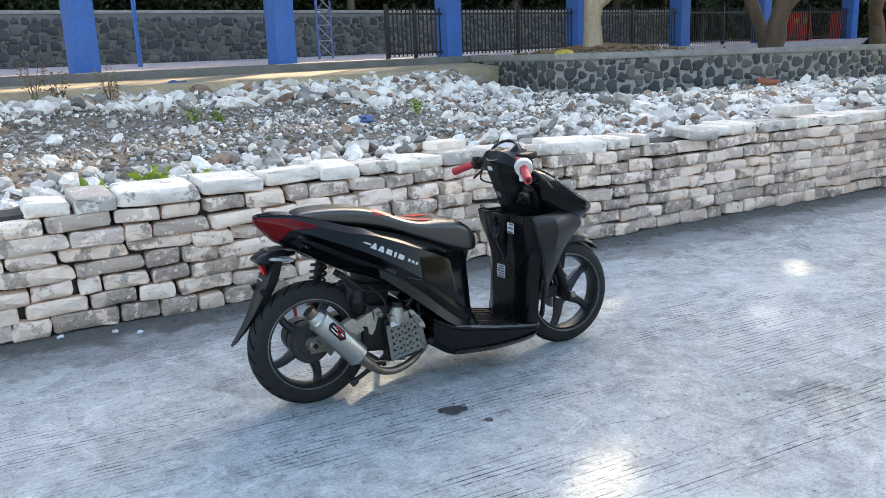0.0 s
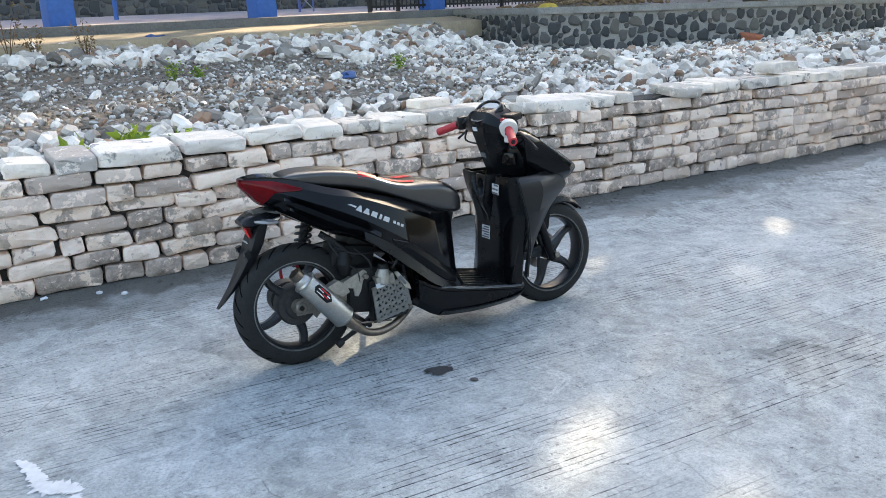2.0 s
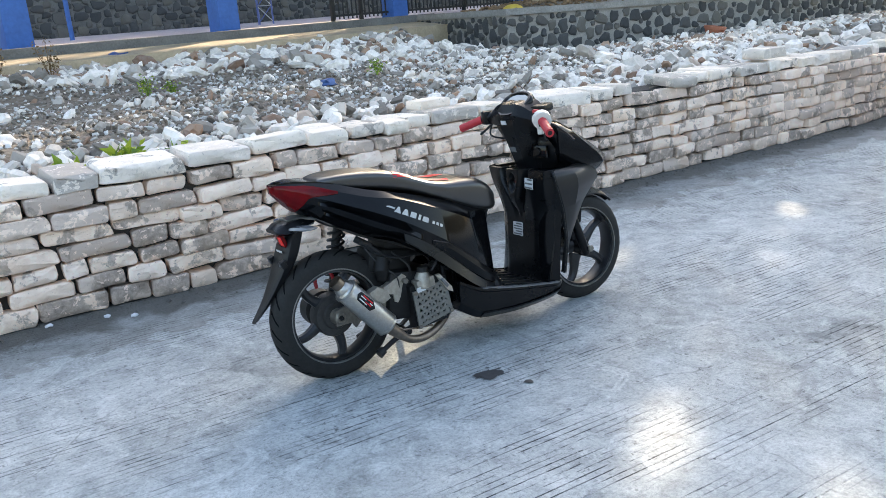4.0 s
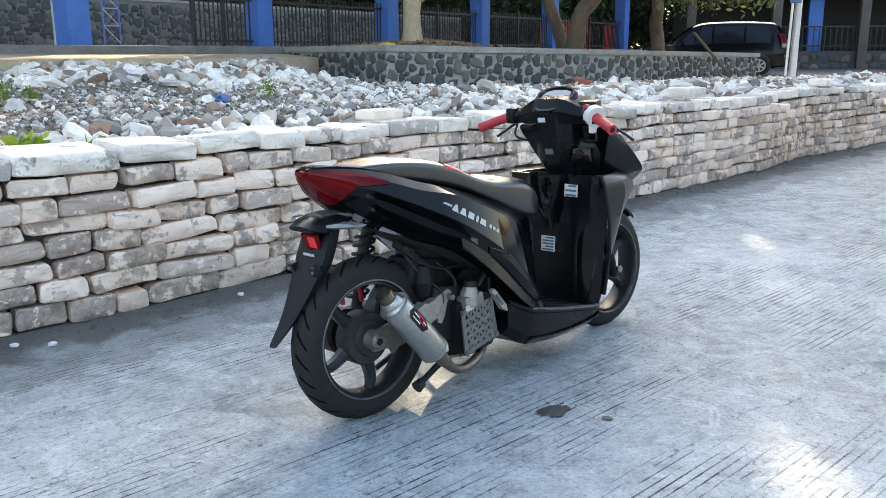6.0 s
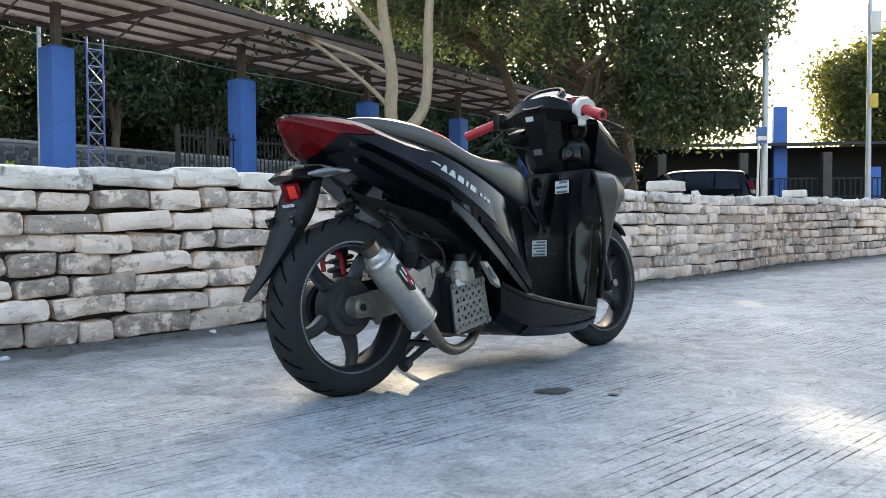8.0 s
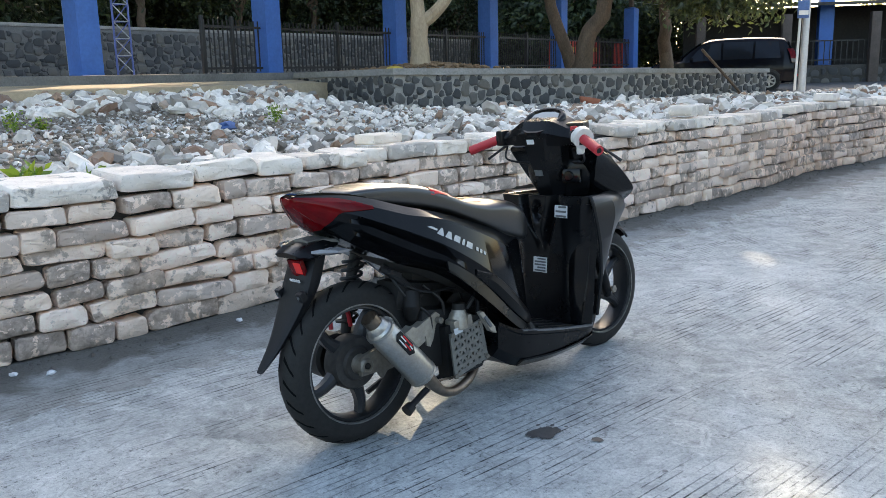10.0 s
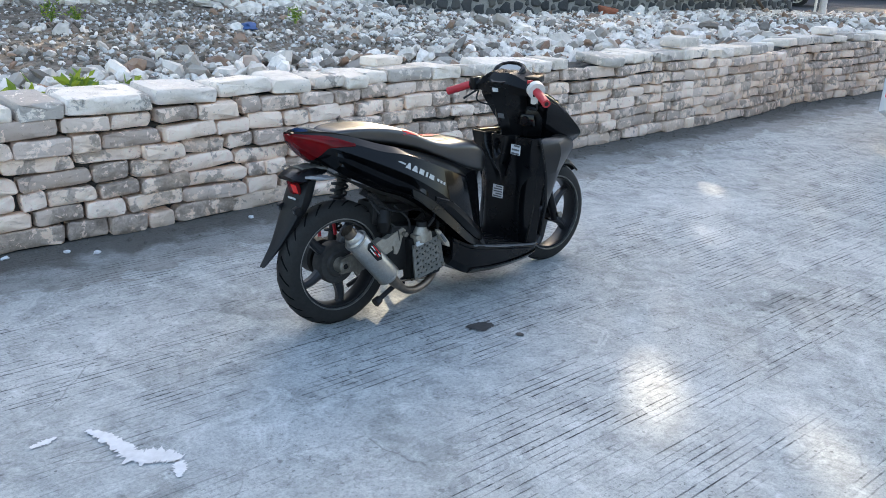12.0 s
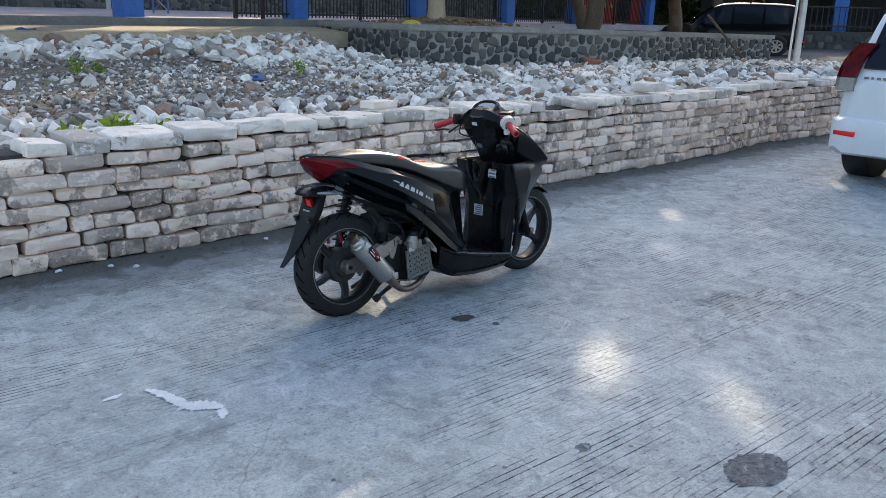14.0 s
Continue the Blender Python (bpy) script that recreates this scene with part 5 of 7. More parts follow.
sticker((1.0105, 0.018, 0.396), 0.068, 0.060, 5, 0, 5, "small grey label with lines of print")
sticker((0.992, -0.112, 0.614), 0.068, 0.046, 4, -8, 3, "pale notice sticker on the leg shield")

# front mask above the leg shield
MASK = [(0.588, 1.20, 0.06, 1.33, 0.100, 1.415), (0.625, 1.17, 0.10, 1.355, 0.146, 1.455), (0.655, 1.155, 0.13, 1.362, 0.174, 1.476), (0.675, 1.148, 0.140, 1.352, 0.184, 1.474), (0.700, 1.136, 0.152, 1.326, 0.188, 1.440), (0.735, 1.122, 0.172, 1.286, 0.190, 1.386), (0.780, 1.104, 0.192, 1.232, 0.190, 1.318), (0.820, 1.088, 0.212, 1.184, 0.190, 1.252), (0.848, 1.080, 0.214, 1.146, 0.184, 1.204), (0.864, 1.092, 0.180, 1.135, 0.160, 1.170)]
bm = B()
loft(bm, [mirrored([(x0, 0, z), (x0, -y0 + 0.012, z), (x0 + 0.004, -y0, z), ((x0 + x1) / 2, -(y0 + y1) / 2 - 0.008, z), (x1, -y1, z), ((x1 + xn) / 2 + 0.012, -y1 * 0.68, z), (xn, 0, z)]) for z, x0, y0, x1, y1, xn in glide(MASK, 4)])
part("front_mask", bm, "gloss_black", bike, "glossy black front mask sloping to the nose", 40)
bm = B()
NECK = [(0.655, 1.052, 0.048, 1.16), (0.70, 1.034, 0.054, 1.16), (0.755, 1.016, 0.060, 1.16), (0.80, 1.002, 0.066, 1.15), (0.85, 0.986, 0.074, 1.13), (0.888, 0.978, 0.084, 1.10)]
loft(bm, [mirrored([(x0, 0, z), (x0, -w * 0.62, z), (x0 + 0.05, -w * 1.15, z), (x1, -w * 1.25, z), (x1, 0, z)]) for z, x0, w, x1 in glide(NECK, 4)])
part("inner_upper_cover", bm, "satin_black", bike, "black cover around the steering column", 30)
bm = B()
loft(bm, [mirrored([(x0, 0, z), (x0, -w * 0.7, z), (x0 + 0.035, -w, z), (1.20, -w, z), (1.20, 0, z)]) for z, x0, w in glide(((0.648, 1.100, 0.105), (0.70, 1.086, 0.140), (0.76, 1.084, 0.160), (0.80, 1.095, 0.175), (0.83, 1.12, 0.175)), 3)])
part("key_panel", bm, "satin_black", bike, "black panel holding the ignition switch", 40)
bm = B()
disc(bm, 0.019, -0.018, 0.012, (0, 0.006, 0), "x", 20)
box(bm, (0, 0, 0), (0.022, 0.080, 0.054), (0, 0, 0), 0.008)
bmesh.ops.transform(bm, matrix=pose(1.078, -0.100, 0.740, 0, 4, 12), verts=bm.verts)
part("ignition_switch", bm, "gloss_black", bike, "dark ignition switch")
bm = B()
box(bm, (1.0135, 0.008, 0.755), (0.003, 0.038, 0.022), (0, -16, 0))
part("caution_label", bm, "ink", bike, "tiny dark caution label", None)
bm = B()
box(bm, (0.9765, 0.012, 0.876), (0.004, 0.034, 0.018), (0, -14, 0), bevel=0.001)
part("badge", bm, "label", bike, "small white and grey brand badge", None)

# handlebar cover, dash, grips, levers
HY = 0.004
steer = Matrix.Translation((1.0, HY, 0)) @ pose(0, 0, 0, 0.4, 0, 0.6) @ Matrix.Translation((-1.0, 0, 0))


def steered(bm):
    bmesh.ops.transform(bm, matrix=steer, verts=bm.verts)
    return bm


bm = B()
HC = [(0.0, 0.974, 1.140, 0.862, 0.972), (0.05, 0.976, 1.138, 0.862, 0.974), (0.085, 0.982, 1.128, 0.860, 0.966), (0.12, 0.990, 1.112, 0.860, 0.950), (0.155, 0.998, 1.090, 0.864, 0.934), (0.205, 1.002, 1.062, 0.868, 0.914)]
half = glide(HC, 3)
full = [(-r[0], *r[1:]) for r in half[:0:-1]] + [tuple(r) for r in half]
loft(bm, [[(xb, y, (zb + zt) / 2 - 0.01), (xb + 0.015, y, zb), (xf - 0.015, y, zb), (xf, y, (zb + zt) / 2), ((xb + xf) / 2 + 0.03, y, zt), (xb + 0.02, y, zt - 0.02)] for y, xb, xf, zb, zt in full])
part("handlebar_cover", steered(bm), "satin_black", bike, "black handlebar cover", 35)
DM = pose(1.036, 0, 0.946, 0, -38, 0) @ Matrix.Diagonal((1.28, 1.0, 0.8, 1))
DASH = [(-0.052, 0.050), (-0.060, 0.028), (-0.050, -0.0), (-0.050, -0.0), (-0.060, -0.028), (-0.052, -0.050), (-0.010, -0.088), (0.024, -0.094), (0.046, -0.072), (0.056, -0.034), (0.058, 0.0), (0.056, 0.034), (0.046, 0.072), (0.024, 0.094), (-0.010, 0.088)]
DASH = DASH[:2] + DASH[4:]


def dash_ring(k, h, shift=0.0):
    return [DM @ Vector((x * k + shift, y * k, h)) for x, y in DASH]


bm = B()
loft(bm, [dash_ring(0.80, -0.075, 0.02), dash_ring(0.98, -0.028), dash_ring(1.0, 0.008), dash_ring(0.95, 0.017), dash_ring(0.86, 0.017), dash_ring(0.80, 0.006)])
dash = part("dash_bezel", steered(bm), "gloss_black", bike, "glossy black instrument bezel", 40)
bm = B()
ring = [(-0.020, -0.052), (0.012, -0.066), (0.032, -0.060), (0.041, -0.030), (0.042, 0.030), (0.032, 0.060), (0.012, 0.066), (-0.020, 0.052)]
loft(bm, [[DM @ Vector((x, y, 0.0065)) for x, y in ring], [DM @ Vector((x, y, 0.0095)) for x, y in ring]])
part("display", steered(bm), "screen", dash, "pale glassy instrument display", 40)
bm = B()
box(bm, (-0.042, 0, 0.0095), (0.014, 0.014, 0.006), bevel=0.002)
bmesh.ops.transform(bm, matrix=DM, verts=bm.verts)
part("dash_badge", steered(bm), "label", dash, "small pale maker's mark")
for s in (-1, 1):
    bm = B()
    rod(bm, [(1.03, s * 0.15, 0.893), (1.014, s * 0.21, 0.884)], 0.026, 14)
    box(bm, (1.020, s * 0.186, 0.890), (0.060, 0.046, 0.062), (0, 0, s * -15), 0.012)
    part("switch_housing", steered(bm), "satin_black", bike, "black switch housing")
    bm = B()
    g = [(1.012, 0.205, 0.886), (0.992, 0.25, 0.870), (0.960, 0.314, 0.846)]
    rod(bm, [(x, s * y, z) for x, y, z in glide(g, 5)], [0.0175 + 0.0012 * (k % 2) for k in range(11)], 16)
    grip = part("grip", steered(bm), "red_grip", bike, "ribbed red rubber grip", 60)
    bm = B()
    d = Vector((-0.030, s * 0.073, -0.025)).normalized()
    e = Vector((0.960, s * 0.314, 0.846))
    rod(bm, [e - d * 0.002, e + d * 0.004], 0.0185, 16)
    part("grip_collar", steered(bm), "red_grip", grip)
    bm = B()
    rod(bm, [e + d * 0.001, e + d * 0.0046], 0.010, 12)
    part("bar_end", steered(bm), "engine", grip, "dark open bar end")
    bm = B()
    rod(bm, [(1.045, s * 0.185, 0.872), (1.07, s * 0.225, 0.856), (1.076, s * 0.285, 0.826), (1.072, s * 0.328, 0.802)], [0.007, 0.006, 0.005, 0.006], 8)
    part("brake_lever", steered(bm), "iron", bike, "slim black brake lever")
bm = B()
rod(bm, [(1.022, -0.190, 0.892), (1.008, -0.216, 0.884)], [0.040, 0.038], 24)
box(bm, (1.02, -0.19, 0.850), (0.035, 0.024, 0.045), (0, 0, 20), 0.006)
part("throttle_drum", steered(bm), "white_plastic", bike, "ivory throttle cable drum")
bm = B()
box(bm, (1.015, -0.165, 0.922), (0.022, 0.02, 0.018), bevel=0.004)
part("kill_switch", steered(bm), "red_grip", bike, "red starter switch")
bm = B()
box(bm, (1.075, -0.135, 0.930), (0.075, 0.07, 0.032), (0, -6, 20), 0.008)
part("brake_reservoir", steered(bm), "satin_black", bike, "black brake fluid reservoir")
for pts in ([(1.03, -0.19, 0.86), (1.03, -0.20, 0.81), (1.07, -0.15, 0.79), (1.10, -0.08, 0.79)], [(1.04, 0.19, 0.86), (1.03, 0.19, 0.81), (1.07, 0.14, 0.79), (1.10, 0.08, 0.79)]):
    bm = B()
    rod(bm, [Vector(v) for v in glide(pts, 5)], 0.0045, 6)
    part("cable", bm, "iron", bike)


# wheels


def wheel(c, wide, front):
    big = 0.250 if front else 0.258  # outer radius
    root = part("wheel", spin(B(), [(0.1865, -0.033), (0.186, 0.033), (0.174, 0.036), (0.169, 0.020), (0.169, -0.020), (0.174, -0.036)], c, "y", 48), "rim", bike, "charcoal five-spoke alloy wheel", 40)
    prof = []
    for k in range(17):
        a = math.pi * (k / 16)
        y = -math.cos(a) * wide / 2
        r = 0.188 + (big - 0.188) * math.sin(a) ** 0.55
        prof.append((r, y))
    prof += [(0.181, wide * 0.34), (0.181, -wide * 0.34)]
    part("tyre", spin(B(), prof, c, "y", 72), "rubber", root, "dusty black tyre", 50)
    verts, faces = [], []
    n = 24
    for k in range(n):
        for s in (-1, 1):
            a0 = 2 * math.pi * (k + (0.25 if s > 0 else -0.1)) / n
            b = len(verts)
            for q in range(5):
                t = q / 4
                y = s * (0.008 + t * (wide / 2 - 0.016))
                r = 0.188 + (big - 0.188) * math.sin(math.acos(max(-1, min(1, 2 * y / wide)))) ** 0.55 + 0.0009
                a = a0 + 0.20 * t ** 1.4
                w = 0.030 * (1 - 0.40 * t)
                for d in (-w, w):
                    verts.append((c[0] + r * math.cos(a + d), c[1] + y, c[2] + r * math.sin(a + d)))
            for q in range(4):
                faces.append((b + 2 * q, b + 2 * q + 1, b + 2 * q + 3, b + 2 * q + 2))
    tr = sheet("tread", verts, faces, "groove", root)
    tr["label"] = "curved tread grooves"
    for s in (-1, 1):
        part("rim_edge", spin(B(), [(0.1895, s * 0.0350), (0.1895, s * 0.0470), (0.1850, s * 0.0475), (0.1835, s * 0.035)], c, "y", 64), "rim_lip", root, "worn bright rim edge")
    for k in range(5):
        a = 2 * math.pi * k / 5 + (0.5 if front else 0.95)
        bm = B()
        rings = []
        for t in range(7):
            u = t / 6
            r = 0.04 + 0.134 * u
            aa = a + 0.16 * math.sin(u * 2.6)
            w = 0.028 - 0.012 * u - 0.004 * math.sin(u * math.pi)
            th = 0.018 - 0.004 * u
            p, q = Vector((math.cos(aa), 0, math.sin(aa))), Vector((-math.sin(aa), 0, math.cos(aa)))
            rings.append([Vector(c) + p * r + q * x + Vector((0, y, 0)) for x, y in ((-w, -th * 0.4), (-w * 0.4, -th), (w * 0.4, -th), (w, -th * 0.4), (w, th), (-w, th))])
        loft(bm, rings)
        part("spoke", bm, "rim", root, "", 40)
    return root


rw = wheel(RA, 0.094, False)
fw = wheel(FA, 0.080, True)
bm = B()
spin(bm, [(0.001, -0.040), (0.050, -0.040), (0.056, -0.030), (0.080, -0.028), (0.086, -0.018), (0.086, 0.03), (0.001, 0.03)], RA, "y", 32)
part("hub_drum", bm, "drum", rw, "dark drum hub")
bm = B()
spin(bm, [(0.001, -0.078), (0.012, -0.078), (0.012, -0.084), (0.019, -0.084), (0.025, -0.078), (0.027, -0.05), (0.034, -0.036), (0.001, -0.036)], RA, "y", 24)
part("axle_boss", bm, "alloy", rw, "worn metal axle boss")
bm = B()
spin(bm, [(0.001, -0.086), (0.009, -0.086), (0.011, -0.078), (0.001, -0.078)], RA, "y", 6)
part("axle_nut", bm, "engine", rw)
bm = B()
spin(bm, [(0.001, -0.045), (0.028, -0.045), (0.034, -0.03), (0.034, 0.05), (0.001, 0.05)], FA, "y", 24)
part("hub", bm, "rim", fw)
bm = B()
spin(bm, [(0.048, 0.052), (0.092, 0.052), (0.092, 0.056), (0.048, 0.056)], FA, "y", 40)
part("brake_disc", bm, "steel", fw, "steel brake disc")

# front fork and mudguard
for s in (-1, 1):
    bm = B()
    rod(bm, [(FA.x - 0.012, s * 0.068, FA.z - 0.025), (FA.x - 0.03, s * 0.068, FA.z + 0.03), (FA.x - 0.105, s * 0.07, FA.z + 0.23), (FA.x - 0.16, s * 0.07, FA.z + 0.38)], [0.017, 0.021, 0.020, 0.016], 14)
    part("fork_leg", bm, "satin_black", bike, "black fork leg")
bm = B()
rod(bm, [(FA.x, -0.092, FA.z), (FA.x, 0.09, FA.z)], 0.012, 10)
disc(bm, 0.016, -0.086, -0.096, FA, "y", 6)
part("front_axle", bm, "alloy", bike)
bm = B()
box(bm, (FA.x - 0.085, 0.075, FA.z + 0.03), (0.07, 0.045, 0.09), (0, -20, 0), 0.01)
part("brake_caliper", bm, "engine", bike)
bm = B()
rings = []
for k in range(15):
    a = radians(160 - k * 8.4)
    r = 0.282 + 0.008 * math.sin(k / 14 * math.pi) + (0.004 * max(0, k - 8) / 6)
    w = 0.062 * (0.85 + 0.15 * math.sin(k / 14 * math.pi)) * (1 if k < 11 else 1 - 0.16 * (k - 10))
    cx, cz = FA.x + r * math.cos(a), FA.z + r * math.sin(a)
    nx_, nz_ = math.cos(a), math.sin(a)
    drop = 0.050 if k < 9 else 0.050 - 0.007 * (k - 8)
    outer = [(cx - nx_ * drop, -w, cz - nz_ * drop), (cx - nx_ * 0.012, -w * 0.86, cz - nz_ * 0.012), (cx, 0, cz), (cx - nx_ * 0.012, w * 0.86, cz - nz_ * 0.012), (cx - nx_ * drop, w, cz - nz_ * drop)]
    inner_ = [(x - nx_ * 0.006, y * 0.94, z - nz_ * 0.006) for x, y, z in reversed(outer)]
    rings.append(outer + inner_)
loft(bm, rings)
part("front_mudguard", bm, "satin_black", bike, "black front mudguard", 40)
both("mudguard_stay", lambda bm: slab(bm, [(FA.x - 0.13, FA.z + 0.27), (FA.x - 0.01, FA.z + 0.25), (FA.x - 0.03, FA.z + 0.13), (FA.x - 0.10, FA.z + 0.10)], -0.066, -0.060), "satin_black", bike)

# rear plate holder hanging behind the wheel
MG = [(-0.070, 0.064, 0.632, 0.024), (-0.089, 0.068, 0.590, 0.022), (-0.122, 0.070, 0.510, 0.020), (-0.160, 0.054, 0.435, 0.016), (-0.207, 0.034, 0.360, 0.012), (-0.262, 0.018, 0.292, 0.008)]
bm = B()
loft(bm, [[(x, -w, z), (x - d * 0.6, -w * 0.55, z - 0.004), (x - d * 0.3, 0, z - 0.004), (x - d * 0.6, w * 0.55, z - 0.004), (x, w, z), (x + 0.6 * w, w * 0.93, z + 0.01), (x + 0.6 * w + 0.006, w * 0.85, z + 0.01), (x + 0.010, 0, z), (x + 0.6 * w + 0.006, -w * 0.85, z + 0.01), (x + 0.6 * w, -w * 0.93, z + 0.01)] for x, w, z, d in glide(MG, 4)])
mg = part("rear_mudguard", bm, "matte_black", bike, "long tapering black plastic mudguard", 40)
bm = B()
loft(bm, [mirrored([(x, 0, zt), (x, -w * 0.7, zt - 0.004), (x, -w, zb + 0.008), (x, -w * 0.8, zb), (x, 0, zb)]) for x, w, zt, zb in ((-0.140, 0.060, 0.628, 0.612), (-0.114, 0.082, 0.644, 0.606), (-0.075, 0.086, 0.656, 0.608), (-0.03, 0.066, 0.660, 0.618), (0.02, 0.045, 0.660, 0.625))])
part("plate_light_hood", bm, "satin_black", bike, "grained black hood over the plate holder", 35)
for s in (-1, 1):
    bm = B()
    loft(bm, [[(x, s * y, z + h * g) for x, h in ((-0.112 + q, 0), (-0.108 + q, 0.011), (-0.077 + q, 0.014), (-0.064 + q, 0.003), (-0.077 + q, -0.009), (-0.104 + q, -0.007))] for y, z, q, g in ((0.070, 0.624, 0.012, 0.7), (0.105, 0.627, 0.022, 0.95), (0.138, 0.629, 0.034, 0.9), (0.160, 0.630, 0.048, 0.4))])
    part("indicator", bm, "clear", bike, "clear turn indicator lens")
    bm = B()
    box(bm, (-0.134, s * 0.058, 0.500), (0.022, 0.026, 0.030), (0, -22, 0), 0.003)
    bk = part("plate_bracket", bm, "matte_black", mg)
    bm = B()
    disc(bm, 0.005, 0, -0.003, (-0.1455, s * 0.058, 0.497), "x", 12, 0.0008)
    part("bolt_hole", bm, "ink", bk, "bright empty bolt hole")
bm = B()
box(bm, (-0.110, -0.012, 0.578), (0.014, 0.074, 0.058), (0, -18, 0), 0.004)
rh = part("reflector_frame", bm, "red_lens", mg, "dark red reflector housing")
bm = B()
box(bm, (-0.1185, -0.026, 0.580), (0.004, 0.036, 0.036), (0, -18, 0), 0.002)
part("reflector", bm, "reflector", rh, "bright red square reflector")
for k in range(5):
    bm = B()
    box(bm, (-0.1260, 0.008 - k * 0.011, 0.543), (0.003, 0.0075, 0.008), (0, -18, 0))
    part("letter_block", bm, "label", mg, sharp=None)
bm = B()
loft(bm, [mirrored([(x, 0, z), (x, -w, z - 0.006), (x, -w * 0.9, z - 0.016), (x, 0, z - 0.012)]) for x, w, z in ((-0.085, 0.040, 0.662), (-0.03, 0.050, 0.664), (0.03, 0.052, 0.655))])
part("under_tail", bm, "grille", bike, "bare grey under-tail plate", 40)

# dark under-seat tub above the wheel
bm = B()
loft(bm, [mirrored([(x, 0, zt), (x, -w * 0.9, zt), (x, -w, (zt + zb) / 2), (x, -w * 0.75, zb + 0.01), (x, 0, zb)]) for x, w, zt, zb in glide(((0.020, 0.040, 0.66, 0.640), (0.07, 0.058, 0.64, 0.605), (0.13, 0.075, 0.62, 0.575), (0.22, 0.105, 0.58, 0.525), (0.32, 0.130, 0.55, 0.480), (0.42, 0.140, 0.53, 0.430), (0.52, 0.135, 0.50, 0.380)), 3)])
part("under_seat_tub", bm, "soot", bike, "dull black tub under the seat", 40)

# engine, swing arm, shock absorber
bm = B()
box(bm, (0.20, 0.095, 0.265), (0.36, 0.085, 0.12), (0, -4, 0), 0.025)
disc(bm, 0.075, 0.055, 0.14, (RA.x, 0, RA.z), "y", 28, 0.01)
part("transmission_case", bm, "engine", bike, "greasy transmission case")
bm = B()
box(bm, (0.36, 0.0, 0.275), (0.22, 0.26, 0.20), (0, 8, 0), 0.025)
box(bm, (0.52, 0.0, 0.25), (0.16, 0.18, 0.14), (0, 12, 0), 0.02)
part("engine_block", bm, "engine", bike, "dark greasy engine block")
for k in range(7):
    bm = B()
    box(bm, (0.525 + 0.017 * k, 0, 0.25), (0.005, 0.20, 0.15), (0, 12, 0))
    part("cooling_fin", bm, "engine", bike, sharp=None)
bm = B()
box(bm, (0.30, -0.02, 0.42), (0.20, 0.13, 0.10), (0, 10, 0), 0.03)
box(bm, (0.40, 0.02, 0.47), (0.22, 0.16, 0.10), (0, 18, 0), 0.03)
part("air_box", bm, "engine", bike, "dark intake and air box")
bm = B()
rod(bm, [(0.26, -0.085, 0.44), (0.245, -0.10, 0.40), (0.25, -0.09, 0.36)], [0.028, 0.03, 0.022], 14)
part("throttle_body", bm, "engine", bike, "greasy dark intake body")
for pts, r in (([(0.30, -0.10, 0.46), (0.35, -0.13, 0.40), (0.36, -0.12, 0.33)], 0.0055), ([(0.23, -0.09, 0.47), (0.30, -0.12, 0.44), (0.42, -0.12, 0.43), (0.47, -0.10, 0.38)], 0.004), ([(0.20, -0.06, 0.50), (0.24, -0.10, 0.42), (0.29, -0.13, 0.37), (0.30, -0.13, 0.30)], 0.0045), ([(0.44, -0.15, 0.36), (0.48, -0.16, 0.40), (0.50, -0.14, 0.33), (0.50, -0.14, 0.26)], 0.007)):
    bm = B()
    rod(bm, [Vector(v) for v in glide(pts, 5)], r, 8)
    part("hose", bm, "iron", bike, "black rubber hose")
bm = B()
slab(bm, [(0.340, 0.140), (0.490, 0.150), (0.515, 0.190), (0.500, 0.325), (0.440, 0.340), (0.330, 0.318)], -0.160, -0.105)
part("radiator", bm, "engine", bike, "dark radiator")
# radiator guard with triangular openings
GP = pose(0.420, -0.172, 0.231, 0, -5, 6)
bm = B()
w2, h2 = 0.079, 0.070
for x0, z0, x1, z1, wd in ((-w2, -h2, w2, -h2 + 0.012, 0.013), (-w2 + 0.006, h2, w2 - 0.01, h2, 0.013), (-w2, -h2, -w2, h2, 0.014), (w2 + 0.006, -h2 + 0.012, w2 - 0.008, h2, 0.014)):
    L = math.hypot(x1 - x0, z1 - z0)
    box(bm, ((x0 + x1) / 2, 0, (z0 + z1) / 2), (L + wd, 0.006, wd), (0, -math.degrees(math.atan2(z1 - z0, x1 - x0)), 0))
bmesh.ops.transform(bm, matrix=GP, verts=bm.verts)
gd = part("radiator_guard", bm, "grille", bike, "silver radiator guard with triangular cut-outs", 30)
for j in range(5):
    z = -h2 + (j + 0.0) * 2 * h2 / 5
    bm = B()
    box(bm, (0, 0, z + 0.018 * 0 + 2 * h2 / 5), (2 * w2, 0.0055, 0.011), (0, -3, 0))
    for k in range(5):
        x0 = -w2 + k * 2 * w2 / 5
        for x1, za, zb in ((x0 + w2 / 5, 0, 2 * h2 / 5), (x0 + w2 / 5, 2 * h2 / 5, 0)):
            s = 1 if zb > za else -1
            xa, xb = (x0, x0 + w2 / 5) if s > 0 else (x0 + w2 / 5, x0 + 2 * w2 / 5)
            L = math.hypot(xb - xa, 2 * h2 / 5)
            box(bm, ((xa + xb) / 2, 0, z + h2 / 5), (L, 0.005, 0.0105), (0, -s * math.degrees(math.atan2(2 * h2 / 5, xb - xa)), 0))
    bmesh.ops.transform(bm, matrix=GP, verts=bm.verts)
    part("guard_lattice", bm, "grille", gd, sharp=None)
bm = B()
box(bm, (-0.045, -0.004, 0.078), (0.042, 0.003, 0.020), bevel=0.001)
bmesh.ops.transform(bm, matrix=GP, verts=bm.verts)
part("guard_badge", bm, "label", gd, "small pale badge", None)
